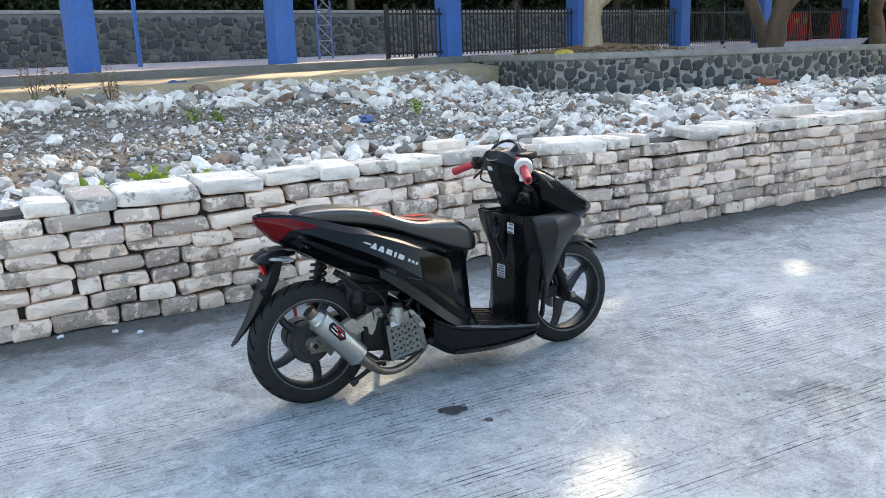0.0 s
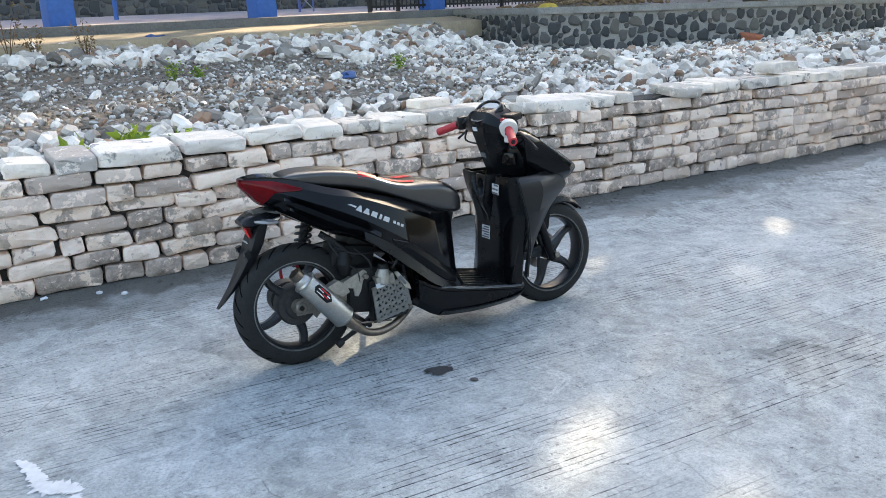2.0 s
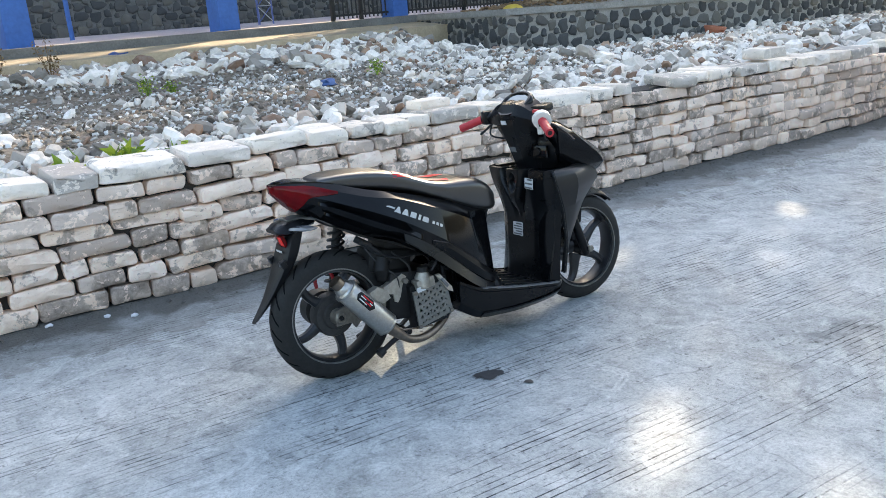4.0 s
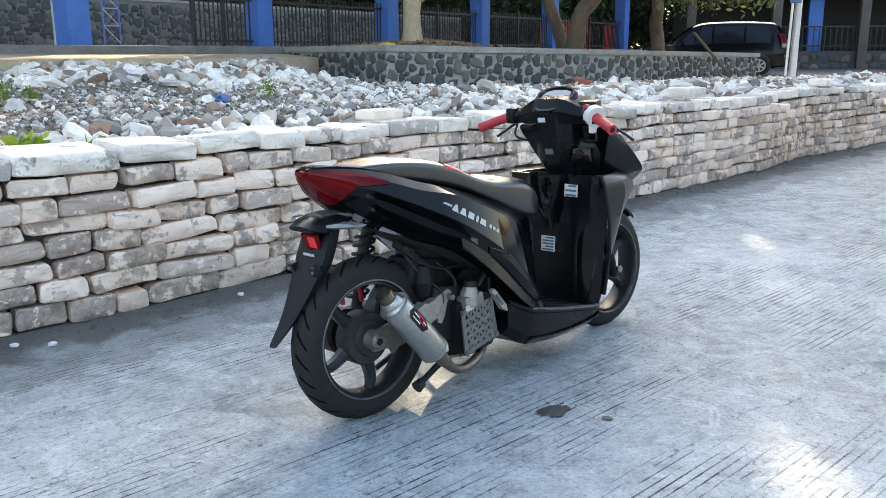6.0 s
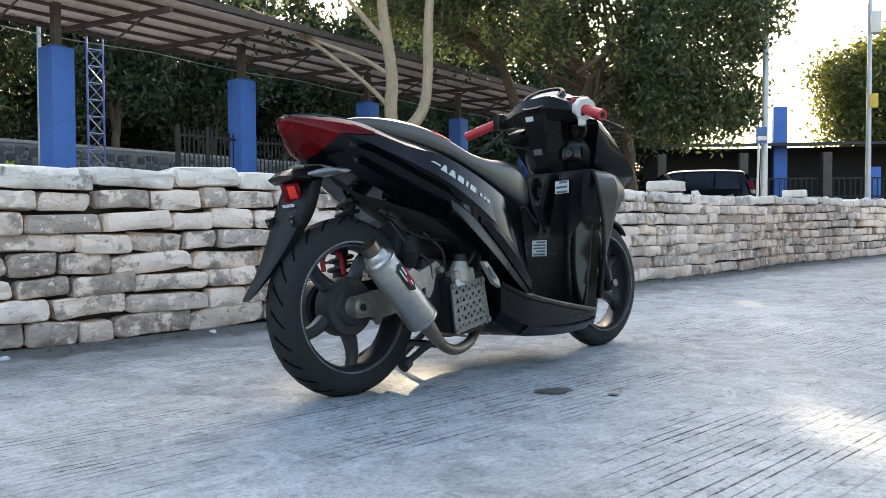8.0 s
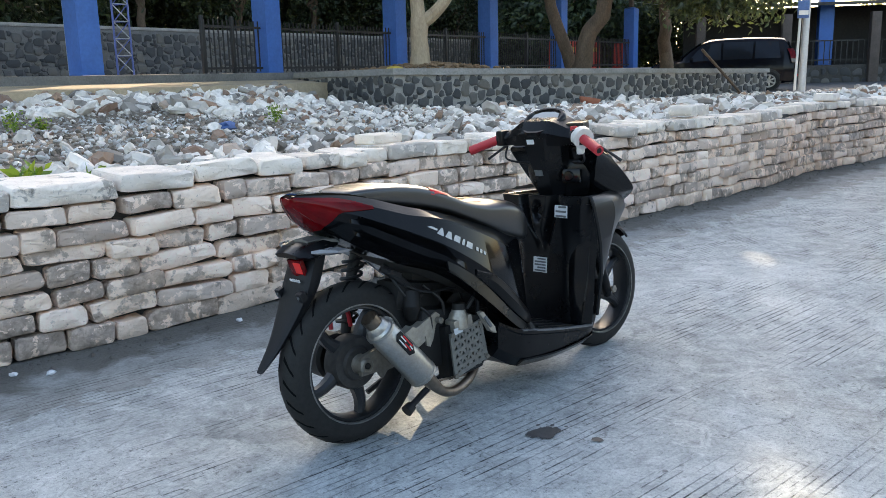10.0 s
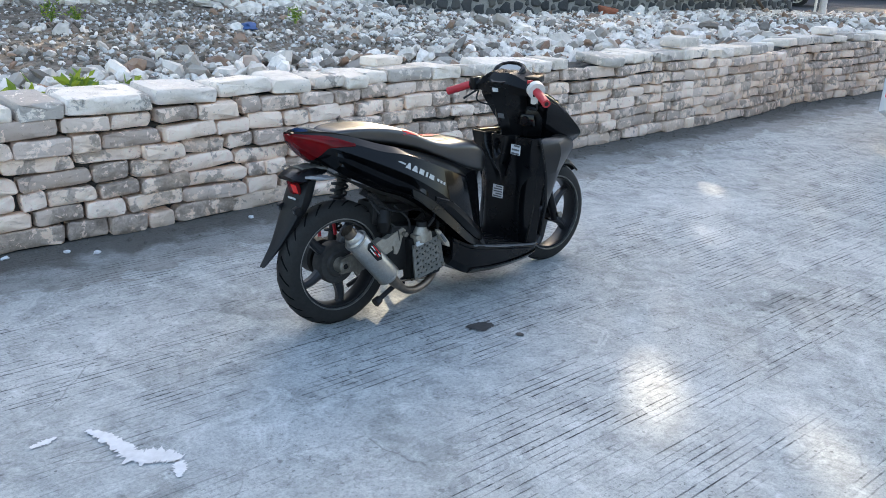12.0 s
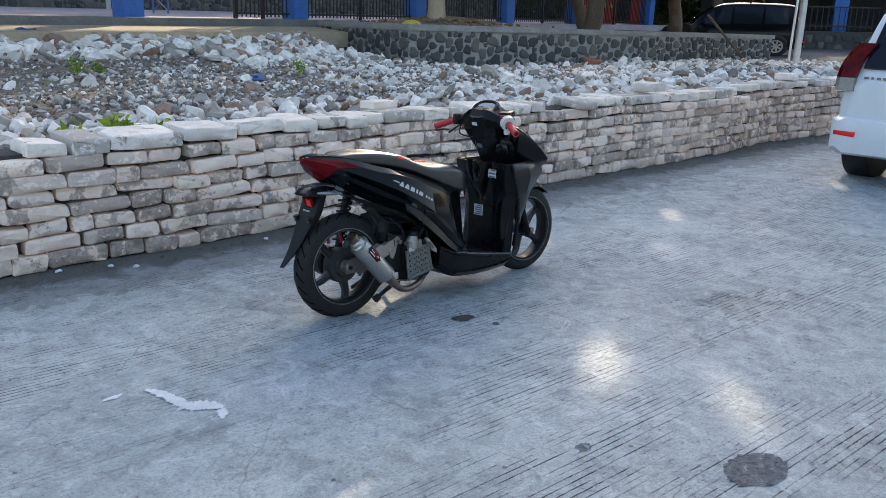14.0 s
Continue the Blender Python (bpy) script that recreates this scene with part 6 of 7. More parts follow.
for x, z in ((-w2, -h2), (w2 + 0.006, -h2 + 0.012), (-w2 + 0.004, h2), (w2 - 0.01, h2)):
    bm = B()
    disc(bm, 0.009, 0.003, -0.006, GP @ Vector((x, -0.002, z)), "y", 12, 0.001)
    part("guard_bolt", bm, "alloy", gd)
bm = B()
rod(bm, [(0.392, -0.155, 0.31), (0.394, -0.158, 0.345), (0.398, -0.158, 0.372)], [0.036, 0.032, 0.020], 14)
box(bm, (0.395, -0.158, 0.322), (0.085, 0.05, 0.045), (0, -8, 0), 0.01)
neck_ob = part("filler_neck", bm, "bracket", bike, "pale alloy coolant filler neck")
bm = B()
rod(bm, [(0.398, -0.158, 0.368), (0.399, -0.158, 0.388)], [0.024, 0.022], 14)
part("filler_cap", bm, "engine", neck_ob, "dark filler cap")
# right arm that carries axle and exhaust
bm = B()
slab(bm, [(0.200, 0.330), (0.240, 0.340), (0.318, 0.372), (0.334, 0.358), (0.312, 0.325), (0.300, 0.285), (0.285, 0.262), (0.270, 0.268), (0.268, 0.300), (0.215, 0.312)], -0.135, -0.105)
arm = part("exhaust_bracket", bm, "bracket", bike, "worn alloy exhaust bracket", 30)
bm = B()
slab(bm, [(0.140, 0.336), (0.186, 0.356), (0.222, 0.338), (0.236, 0.300), (0.205, 0.286), (0.160, 0.312)], -0.172, -0.136)
part("bracket_plate", bm, "bracket", arm)
for x, z in ((0.206, 0.322), (0.320, 0.345)):
    bm = B()
    disc(bm, 0.011, -0.135, -0.158, (x, 0, z), "y", 8, 0.002)
    part("bolt", bm, "alloy", arm)
bm = B()
slab(bm, [(RA.x - 0.02, RA.z - 0.03), (RA.x - 0.02, RA.z + 0.03), (RA.x + 0.05, RA.z + 0.045), (0.26, 0.30), (0.28, 0.24), (RA.x + 0.08, RA.z - 0.035), (RA.x + 0.06, RA.z - 0.055), (RA.x + 0.045, RA.z - 0.03)], -0.102, -0.086)
part("swing_arm", bm, "alloy", bike, "cast alloy swing arm plate", 30)
bm = B()
rod(bm, [(0.10, 0.085, 0.27), (0.140, 0.070, 0.50), (0.165, 0.06, 0.60)], [0.018, 0.018, 0.02], 12)
shock = part("shock_absorber", bm, "iron", bike, "black rear shock absorber")
bm = B()
pts = []
for k in range(90):
    t = k / 89
    a = t * 2 * math.pi * 8
    c = Vector((0.112, 0.080, 0.345)).lerp(Vector((0.152, 0.065, 0.565)), t)
    pts.append(c + Vector((0.033 * math.cos(a), 0.033 * math.sin(a), 0)))
rod(bm, pts, 0.006, 6)
part("spring", bm, "iron", shock, "black coil spring")
bm = B()
rod(bm, [(0.172, -0.05, 0.535), (0.21, -0.07, 0.505), (0.30, -0.08, 0.42)], 0.014, 8)
box(bm, (0.205, -0.07, 0.512), (0.05, 0.03, 0.016), (0, 25, 0), 0.004)
part("frame_tube", bm, "iron", bike, "dark frame tube")
bm = B()
rod(bm, [Vector(v) for v in glide([(0.018, 0.03, 0.355), (0.018, 0.03, 0.395), (0.052, 0.035, 0.418), (0.090, 0.04, 0.400), (0.104, 0.045, 0.345)], 5)], 0.0075, 8)
part("spark_lead", bm, "red_grip", bike, "bright red cable loop behind the wheel")

# exhaust
bm = B()
A0, A1 = Vector((0.034, -0.190, 0.392)), Vector((0.200, -0.196, 0.198))
ax = (A1 - A0).normalized()
rod(bm, [A0 + ax * 0.002, A0 + ax * 0.012, A0 + ax * 0.018, A1 - ax * 0.022, A1 - ax * 0.012, A1], [0.034, 0.042, 0.0460, 0.0485, 0.046, 0.036], 28)
can = part("muffler", bm, "steel", bike, "scuffed brushed steel muffler can", 40)
bm = B()
rod(bm, [A0 + ax * 0.004, A0 - ax * 0.008, A0 - ax * 0.016], [0.036, 0.034, 0.028], 24)
part("muffler_cap", bm, "steel", can)
bm = B()
rod(bm, [A0 - ax * 0.010, A0 - ax * 0.045], [0.0255, 0.0275], 24, False)
rod(bm, [A0 - ax * 0.044, A0 - ax * 0.010], [0.0245, 0.0225], 24, False)
part("tail_pipe", bm, "burnt", can, "blued tail pipe stub")
bm = B()
rod(bm, [A0 - ax * 0.012, A0 - ax * 0.010], 0.0235, 24)
part("tail_pipe_bore", bm, "ink", can, "sooty pipe bore")
for t in (0.06, 0.94):
    bm = B()
    p = A0.lerp(A1, t)
    rod(bm, [p - ax * 0.004, p + ax * 0.004], 0.0492, 28)
    part("clamp_band", bm, "steel", can)
bm = B()
side = Vector((0, -1, 0))
vv = ax.cross(side)
c = A0.lerp(A1, 0.33)
pts = [(-0.046, -0.012), (-0.034, 0.006), (0.036, 0.008), (0.050, -0.012), (0.030, -0.032), (-0.036, -0.030)]
ring = [bm.verts.new(c + ax * u + vv * v + side * (math.sqrt(0.0487 ** 2 - v * v) + 0.0015)) for u, v in pts]
bm.faces.new(ring)
badge = part("muffler_badge", bm, "matte_black", can, "dark red and black maker's plate", None)
for u, v, w in ((-0.016, -0.016, 0.028), (0.014, -0.008, 0.032), (0.004, -0.023, 0.050), (-0.010, -0.003, 0.040), (0.026, -0.015, 0.016)):
    bm = B()
    q = c + ax * u + vv * v + side * (math.sqrt(0.0487 ** 2 - v * v) + 0.0025)
    vs = [bm.verts.new(q + ax * a + vv * b) for a, b in ((-w / 2, -0.0026), (w / 2, -0.0014), (w / 2, 0.0026), (-w / 2, 0.0014))]
    bm.faces.new(vs)
    part("badge_mark", bm, "red_seat" if v in (-0.023, -0.008) else "label", badge, sharp=None)
bm = B()
pp = [tuple(A1 - ax * 0.004), (0.240, -0.192, 0.158), (0.292, -0.180, 0.118), (0.360, -0.162, 0.100), (0.440, -0.140, 0.112), (0.520, -0.10, 0.145), (0.560, -0.07, 0.175)]
gp = glide(pp, 6)
rod(bm, [Vector(v) for v in gp], [0.027 - 0.011 * min(1, k / 10) for k in range(len(gp))], 18)
hp = part("exhaust_pipe", bm, "burnt", bike, "heat-tinted header pipe", 60)
bm = B()
rod(bm, [(0.235, -0.17, 0.19), (0.275, -0.172, 0.158), (0.42, -0.15, 0.135)], 0.004, 6)
part("link_spring", bm, "burnt", hp)

# stands, foot pegs, side marks
bm = B()
rod(bm, [(0.36, -0.10, 0.14), (0.27, -0.108, 0.108), (0.200, -0.115, 0.078)], [0.011, 0.011, 0.010], 10)
rod(bm, [(0.205, -0.115, 0.080), (0.180, -0.118, 0.069)], [0.017, 0.020], 12)
rod(bm, [(0.36, 0.10, 0.14), (0.27, 0.108, 0.108), (0.200, 0.115, 0.078)], [0.011, 0.011, 0.010], 10)
rod(bm, [(0.34, -0.10, 0.115), (0.34, 0.10, 0.115)], 0.011, 10)
part("centre_stand", bm, "iron", bike, "folded black centre stand")
bm = B()
rod(bm, [(0.56, 0.13, 0.16), (0.50, 0.19, 0.08), (0.45, 0.235, 0.012)], [0.012, 0.011, 0.010], 10)
disc(bm, 0.024, 0.004, 0.012, (0.445, 0.24, 0.0), "z", 16, 0.002)
part("side_stand", bm, "iron", bike, "black side stand holding the scooter")
for s in (-1, 1):
    bm = B()
    loft(bm, [[(0.455 - q, s * 0.176, 0.368), (0.472 + q, s * 0.178, 0.370), (0.515 + q, s * 0.186, 0.310), (0.520, s * 0.186, 0.285), (0.490 - q, s * 0.186, 0.300)] for q in (0.0,)] + [[(0.455, s * 0.192, 0.366), (0.470, s * 0.194, 0.368), (0.513, s * 0.202, 0.310), (0.518, s * 0.202, 0.288), (0.492, s * 0.202, 0.302)]])
    for v in bm.verts:
        v.co += Vector((-0.044, s * 0.050, -0.004))
    peg = part("pillion_peg", bm, "bracket", bike, "folded alloy pillion peg")
    bm = B()
    box(bm, (0.440, s * 0.250, 0.329), (0.012, 0.008, 0.045), (0, -35, 0), 0.003)
    part("peg_slot", bm, "ink", peg)


def decal(x, w, h, lean, cut, label=""):
    """One slanted stroke lying on the side of the tail panel; cut narrows its top."""
    bm = B()
    grid = []
    for i in range(5):
        col = []
        for j in range(4):
            b = (j / 3 - 0.5) * h
            a = (i / 4 - 0.5) * w * (1 - cut * j / 3) + lean * b
            xx, z = x + a, 0.656 - 0.54 * (x + a - 0.272) + b
            col.append(bm.verts.new((xx, -(skin(xx, z) + 0.0016), z)))
        grid.append(col)
    for i in range(4):
        for j in range(3):
            bm.faces.new((grid[i][j], grid[i + 1][j], grid[i + 1][j + 1], grid[i][j + 1]))
    part("decal", bm, "decal", bike, label, 60)


decal(0.268, 0.030, 0.008, 1.2, 0.3, "silver badge shapes on the tail panel")
for k, (w, h, cut) in enumerate(((0.024, 0.027, 0.75), (0.026, 0.026, 0.6), (0.024, 0.024, 0.1), (0.010, 0.023, 0.0), (0.026, 0.022, 0.15))):
    decal((0.294, 0.322, 0.352, 0.377, 0.402)[k], w, h, 0.5, cut)
for k in range(3):
    decal(0.436 + 0.017 * k, 0.012, 0.013, 0.4, 0.1)


# ---- parked people carriers ----
def people_carrier(label, m, paint):
    root = thing("car", label, "car", m)
    ST = [(0.00, 0.66, 0.40, 0.92, 0.96, 0.62), (0.05, 0.76, 0.33, 0.93, 1.02, 0.70), (0.16, 0.81, 0.28, 0.95, 1.28, 0.66), (0.30, 0.83, 0.24, 0.97, 1.56, 0.62), (0.45, 0.83, 0.22, 0.98, 1.64, 0.60), (1.2, 0.83, 0.20, 0.97, 1.68, 0.61), (2.2, 0.83, 0.20, 0.95, 1.66, 0.61),
          (2.65, 0.83, 0.20, 0.94, 1.52, 0.60), (3.15, 0.82, 0.20, 0.93, 1.10, 0.66), (3.3, 0.81, 0.20, 0.92, 1.02, 0.70), (3.9, 0.78, 0.22, 0.80, 0.90, 0.68), (4.1, 0.70, 0.28, 0.66, 0.74, 0.60), (4.15, 0.60, 0.36, 0.58, 0.64, 0.54)]
    bm = B()
    loft(bm, [mirrored([(x, 0, zt), (x, -wr * 0.8, zt - 0.01), (x, -wr, zt - 0.06), (x, -w * 0.985, zbelt), (x, -w, (zbelt + zb) / 2), (x, -w * 0.985, zb + 0.08), (x, -w * 0.9, zb), (x, 0, zb)]) for x, w, zb, zbelt, zt, wr in glide(ST, 3)])
    part("body", bm, paint, root, "", 30)
    fine = glide(ST, 6)

    def side_at(x, t, s, g=0.006):
        r = min(fine, key=lambda q: abs(q[0] - x))
        y = r[1] * 0.985 + (r[5] - r[1] * 0.985) * t
        return (x, s * (y + g), r[3] + (r[4] - 0.06 - r[3]) * t)

    for s in (-1, 1):
        for x0, x1, x2, x3 in ((0.42, 1.12, 1.10, 0.50), (1.18, 1.98, 1.98, 1.16), (2.04, 2.98, 2.58, 2.04)):
            bm = B()
            a = [bm.verts.new(side_at(x, t, s)) for x, t in ((x0, 0.06), ((x0 + x1) / 2, 0.06), (x1, 0.06), (x2, 0.88), ((x2 + x3) / 2, 0.88), (x3, 0.88))]
            bm.faces.new((a[0], a[1], a[4], a[5]))
            bm.faces.new((a[1], a[2], a[3], a[4]))
            part("side_window", bm, "car_glass", root, "tinted window", None)
        for x in (0.72, 3.37):
            bm = B()
            disc(bm, 0.345, s * 0.60, s * 0.838, (x, 0, 0.33), "y", 32, 0.004)
            part("wheel_arch", bm, "iron", root)
            bm = B()
            spin(bm, [(0.20, s * 0.66), (0.29, s * 0.66), (0.31, s * 0.70), (0.31, s * 0.82), (0.29, s * 0.845), (0.20, s * 0.845)], (x, 0, 0.31), "y", 40)
            tw = part("wheel", bm, "rubber", root, "black tyre with alloy rim")
            bm = B()
            disc(bm, 0.205, s * 0.70, s * 0.80, (x, 0, 0.31), "y", 32)
            part("rim", bm, "iron", tw)
            bm = B()
            spin(bm, [(0.165, s * 0.838), (0.205, s * 0.846), (0.205, s * 0.80), (0.165, s * 0.80)], (x, 0, 0.31), "y", 32)
            part("rim_ring", bm, "steel", tw)
            for k in range(7):
                a = 2 * math.pi * k / 7
                bm = B()
                box(bm, (x + 0.11 * math.cos(a), s * 0.842, 0.31 + 0.11 * math.sin(a)), (0.17, 0.02, 0.050), (0, -math.degrees(a), 0), 0.004)
                part("spoke", bm, "steel", tw)
            bm = B()
            disc(bm, 0.05, s * 0.80, s * 0.852, (x, 0, 0.31), "y", 16)
            part("hub_cap", bm, "steel", tw)
        bm = B()
        lens = [(z, x, w) for z, x, w in ((0.86, -0.030, 0.838), (0.98, -0.018, 0.842), (1.10, 0.012, 0.822), (1.22, 0.058, 0.768), (1.29, 0.092, 0.725))]
        loft(bm, [[(x, s * (w - 0.20), z), (x + 0.012, s * (w - 0.06), z), (x + 0.10, s * (w + 0.010), z), (x + 0.17, s * (w + 0.010), z), (x + 0.17, s * (w - 0.10), z), (x + 0.06, s * (w - 0.20), z)] for z, x, w in glide(lens[1:], 3)])
        lamp = part("tail_lamp", bm, "red_lens", root, "red tail lamp with clear lower lens")
        bm = B()
        loft(bm, [[(x, s * (w - 0.20), z), (x + 0.012, s * (w - 0.06), z), (x + 0.10, s * (w + 0.009), z), (x + 0.16, s * (w + 0.009), z), (x + 0.16, s * (w - 0.10), z), (x + 0.06, s * (w - 0.20), z)] for z, x, w in lens[:2]])
        part("clear_lens", bm, "clear", lamp, "clear lower lens")
        bm = B()
        box(bm, (-0.03, s * 0.66, 0.475), (0.02, 0.22, 0.045), (0, 0, -s * 14), 0.006)
        part("bumper_reflector", bm, "reflector", root, "red bumper reflector")
        bm = B()
        loft(bm, [[(x, s * y, z) for y, z in ((0.45, 0.70), (0.70, 0.74), (0.70, 0.62), (0.45, 0.60))] for x in (3.98, 4.12)])
        part("head_lamp", bm, "clear", root, "clear head lamp")
        bm = B()
        box(bm, (2.85, s * 0.90, 1.02), (0.10, 0.16, 0.12), bevel=0.03)
        part("wing_mirror", bm, paint, root)
        bm = B()
        box(bm, (1.75, s * 0.842, 0.82), (0.16, 0.02, 0.03), bevel=0.006)
        part("door_handle", bm, paint, root)
    bm = B()
    loft(bm, [mirrored([(x, 0, zt), (x, -w * 0.9, zt), (x, -w, zt - 0.04), (x, -w, zb + 0.05), (x, -w * 0.9, zb), (x, 0, zb)]) for x, w, zt, zb in ((-0.045, 0.62, 0.60, 0.36), (-0.02, 0.74, 0.62, 0.30), (0.06, 0.825, 0.64, 0.27), (0.24, 0.842, 0.62, 0.25), (0.42, 0.840, 0.56, 0.26))])
    part("rear_bumper", bm, paint, root, "", 35)
    bm = B()
    vs = [bm.verts.new(p) for p in ((0.062, -0.60, 1.06), (0.062, 0.60, 1.06), (0.245, 0.53, 1.52), (0.245, -0.53, 1.52))]
    q = [bm.verts.new(v.co + Vector((-0.022, 0, 0.010))) for v in vs]
    bm.faces.new(q[::-1])
    for k in range(4):
        bm.faces.new((vs[k], vs[(k + 1) % 4], q[(k + 1) % 4], q[k]))
    part("rear_window", bm, "car_glass", root, "dark rear window")
    bm = B()
    vs = [bm.verts.new(p) for p in ((3.16, -0.66, 1.10), (3.16, 0.66, 1.10), (2.62, 0.55, 1.545), (2.62, -0.55, 1.545))]
    q = [bm.verts.new(v.co + Vector((0.012, 0, 0.014))) for v in vs]
    bm.faces.new(q)
    for k in range(4):
        bm.faces.new((vs[k], vs[(k + 1) % 4], q[(k + 1) % 4], q[k]))
    part("windscreen", bm, "car_glass", root, "dark windscreen")
    for k in range(7):
        bm = B()
        box(bm, (0.012, 0.55 - 0.055 * k, 0.985), (0.008, 0.036 if k != 1 else 0.02, 0.022))
        part("badge_block", bm, "grille", root, sharp=None)
    bm = B()
    rod(bm, [(0.035, -0.56, 0.62), (0.02, -0.62, 0.70), (0.01, -0.64, 0.84)], 0.004, 5)
    rod(bm, [(0.035, 0.56, 0.62), (0.02, 0.62, 0.70), (0.01, 0.64, 0.84)], 0.004, 5)
    part("tailgate_gap", bm, "ink", root, "dark tailgate joint")
    return root


people_carrier("white people carrier parked by the stacked wall", pose(5.78, -0.52, 0, 0, 0, 0), "car_white")
# dark car at the end of the lot, nose towards the pillars
people_carrier("black people carrier parked beyond the planter", pose(24.64, 10.07, 0.45, 0, 0, 117.5) @ Matrix.Diagonal((1.07, 1, 0.97, 1)), "car_black")

# ---- small things ----
def flat_patch(name, label, c, pts, mat, z=0.004):
    bm = B()
    ring = [bm.verts.new((c[0] + x, c[1] + y, z)) for x, y in pts]
    bm.faces.new(ring)
    return tagged(part(name, bm, mat, sharp=None), label, "stain")


def ragged(rx, ry, n, rnd, rough):
    return [(rx * math.cos(a) * (1 + rnd.uniform(-rough, rough)), ry * math.sin(a) * (1 + rnd.uniform(-rough, rough))) for a in (2 * math.pi * k / n for k in range(n))]


rnd = random.Random(5)
bm = B()
for k, (x, y, a, b) in enumerate(((0.482, -0.428, 0.046, 0.036), (0.517, -0.443, 0.030, 0.020), (0.452, -0.410, 0.026, 0.016), (0.470, -0.466, 0.018, 0.012), (0.542, -0.416, 0.010, 0.007), (0.427, -0.433, 0.008, 0.006), (0.512, -0.383, 0.009, 0.006), (0.562, -0.458, 0.006, 0.005))):
    ring = [bm.verts.new((x + u, y + v, 0.004 + 0.0004 * k)) for u, v in ragged(a, b, 24, rnd, 0.22)]
    bm.faces.new(ring)
tagged(part("oil_stain", bm, "stain", sharp=None), "dark splashed oil stain on the concrete", "stain")
flat_patch("oil_stain", "small dark oil spot on the concrete", (0.560, -0.585), ragged(0.018, 0.02, 12, rnd, 0.25), "stain")
flat_patch("oil_stain", "dark oil stain on the concrete", (-0.049, -1.647), ragged(0.035, 0.025, 28, rnd, 0.16), "pitted")
flat_patch("rough_patch", "oval of dark broken concrete surface", (0.29, -2.106), ragged(0.135, 0.09, 40, rnd, 0.10), "pitted")


def splash(label, line, widths, seed, base=(0, 0)):
    """A dried streak of paint along a line, with a ragged edge."""
    rs = random.Random(seed)
    pts = glide([(*p, w) for p, w in zip(line, widths)], 14)
    left, right = [], []
    for i, (x, y, w) in enumerate(pts):
        d = Vector((*(pts[min(i + 1, len(pts) - 1)][:2] - pts[max(i - 1, 0)][:2]), 0)).normalized()
        nrm = Vector((-d.y, d.x, 0))
        left.append(Vector((x, y, 0)) + nrm * w * rs.uniform(0.5, 1.28))
        right.append(Vector((x, y, 0)) - nrm * w * rs.uniform(0.5, 1.28))
    bm = B()
    a = [bm.verts.new((p.x, p.y, 0.004)) for p in left]
    b = [bm.verts.new((p.x, p.y, 0.004)) for p in right]
    for k in range(len(a) - 1):
        bm.faces.new((a[k], a[k + 1], b[k + 1], b[k]))
    tagged(part("paint_spill", bm, "paintspill", sharp=None), label, "stain")


splash("dried white paint splash on the concrete", [(-1.05, -0.275), (-1.018, -0.35), (-0.998, -0.44), (-0.985, -0.51), (-0.93, -0.545), (-0.885, -0.60)], [0.010, 0.024, 0.026, 0.038, 0.040, 0.022], 3)
splash("dried white paint splash on the concrete", [(-0.895, -0.60), (-0.908, -0.64), (-0.93, -0.685)], [0.014, 0.020, 0.008], 4)
splash("small dried white paint splash", [(-1.215, -0.275), (-1.175, -0.27), (-1.135, -0.26)], [0.006, 0.016, 0.006], 5)


def scrap(name, label, cat, c, s, mat, seed, turn=0):
    rr = random.Random(seed)
    bm = B()
    bmesh.ops.create_icosphere(bm, subdivisions=2, radius=1.0)
    for v in bm.verts:
        k = 0.8 + 0.5 * noise.noise(v.co * 1.7 + Vector((seed, 0, 0)))
        v.co = Vector((v.co.x * s[0], v.co.y * s[1], v.co.z * s[2])) * k
    ob = tagged(part(name, bm, mat, sharp=30), label, cat)
    ob.matrix_basis = pose(*c, rr.uniform(-10, 10), rr.uniform(-10, 10), turn)
    return ob


scrap("plastic_scrap", "crumpled blue plastic sheet among the rubble", "scrap", (2.61, 5.48, lot_z(2.61, 5.48) + 0.05), (0.15, 0.10, 0.06), "tarp", 3)
scrap("plastic_scrap", "crumpled blue plastic sheet among the rubble", "scrap", (1.55, 10.6, lot_z(1.55, 10.6) + 0.12), (0.20, 0.14, 0.10), "tarp", 4)
for x, y in ((-0.83, 1.50), (-0.565, 1.43), (0.45, 1.45), (-0.45, 1.34)):
    scrap("litter", "small scrap of white litter beside the wall", "litter", (x, y, 0.008), (0.022, 0.016, 0.012), "litter", int(100 + 50 * x))
scrap("pebble", "loose pale stone at the foot of the wall", "stone", (6.35, 1.80, 0.02), (0.05, 0.04, 0.035), "lime", 9)
bm = B()
spin(bm, [(0.13, 0.0), (0.19, 0.24), (0.21, 0.24), (0.21, 0.29), (0.18, 0.29), (0.17, 0.05), (0.001, 0.05), (0.001, 0.0)], (0, 0, 0), "z", 24)
pot = tagged(part("clay_pot", bm, "clay"), "orange clay pot half sunk in rubble", "pot")
pot.matrix_basis = pose(12.05, 8.35, lot_z(12.05, 8.35) - 0.13, 8, 5, 0)
# low dome standing in for a yellowish scrap near the tree
bm = B()
bmesh.ops.create_uvsphere(bm, u_segments=16, v_segments=8, radius=0.20)
for v in bm.verts:
    v.co.z = max(0, v.co.z) * 0.5
dome = tagged(part("yellow_scrap", bm, "yellow"), "yellowish scrap on the planter, modelled as a low dome", "basin")
dome.matrix_basis = pose(9.0, 10.6, COURT_Z - 0.02)
bm = B()
rod(bm, [(18.9, 8.75, 0.5), (17.6, 9.15, 1.62)], 0.035, 8)
tagged(part("plank", bm, "bark_dark"), "weathered pole leaning on the planter wall", "pole")


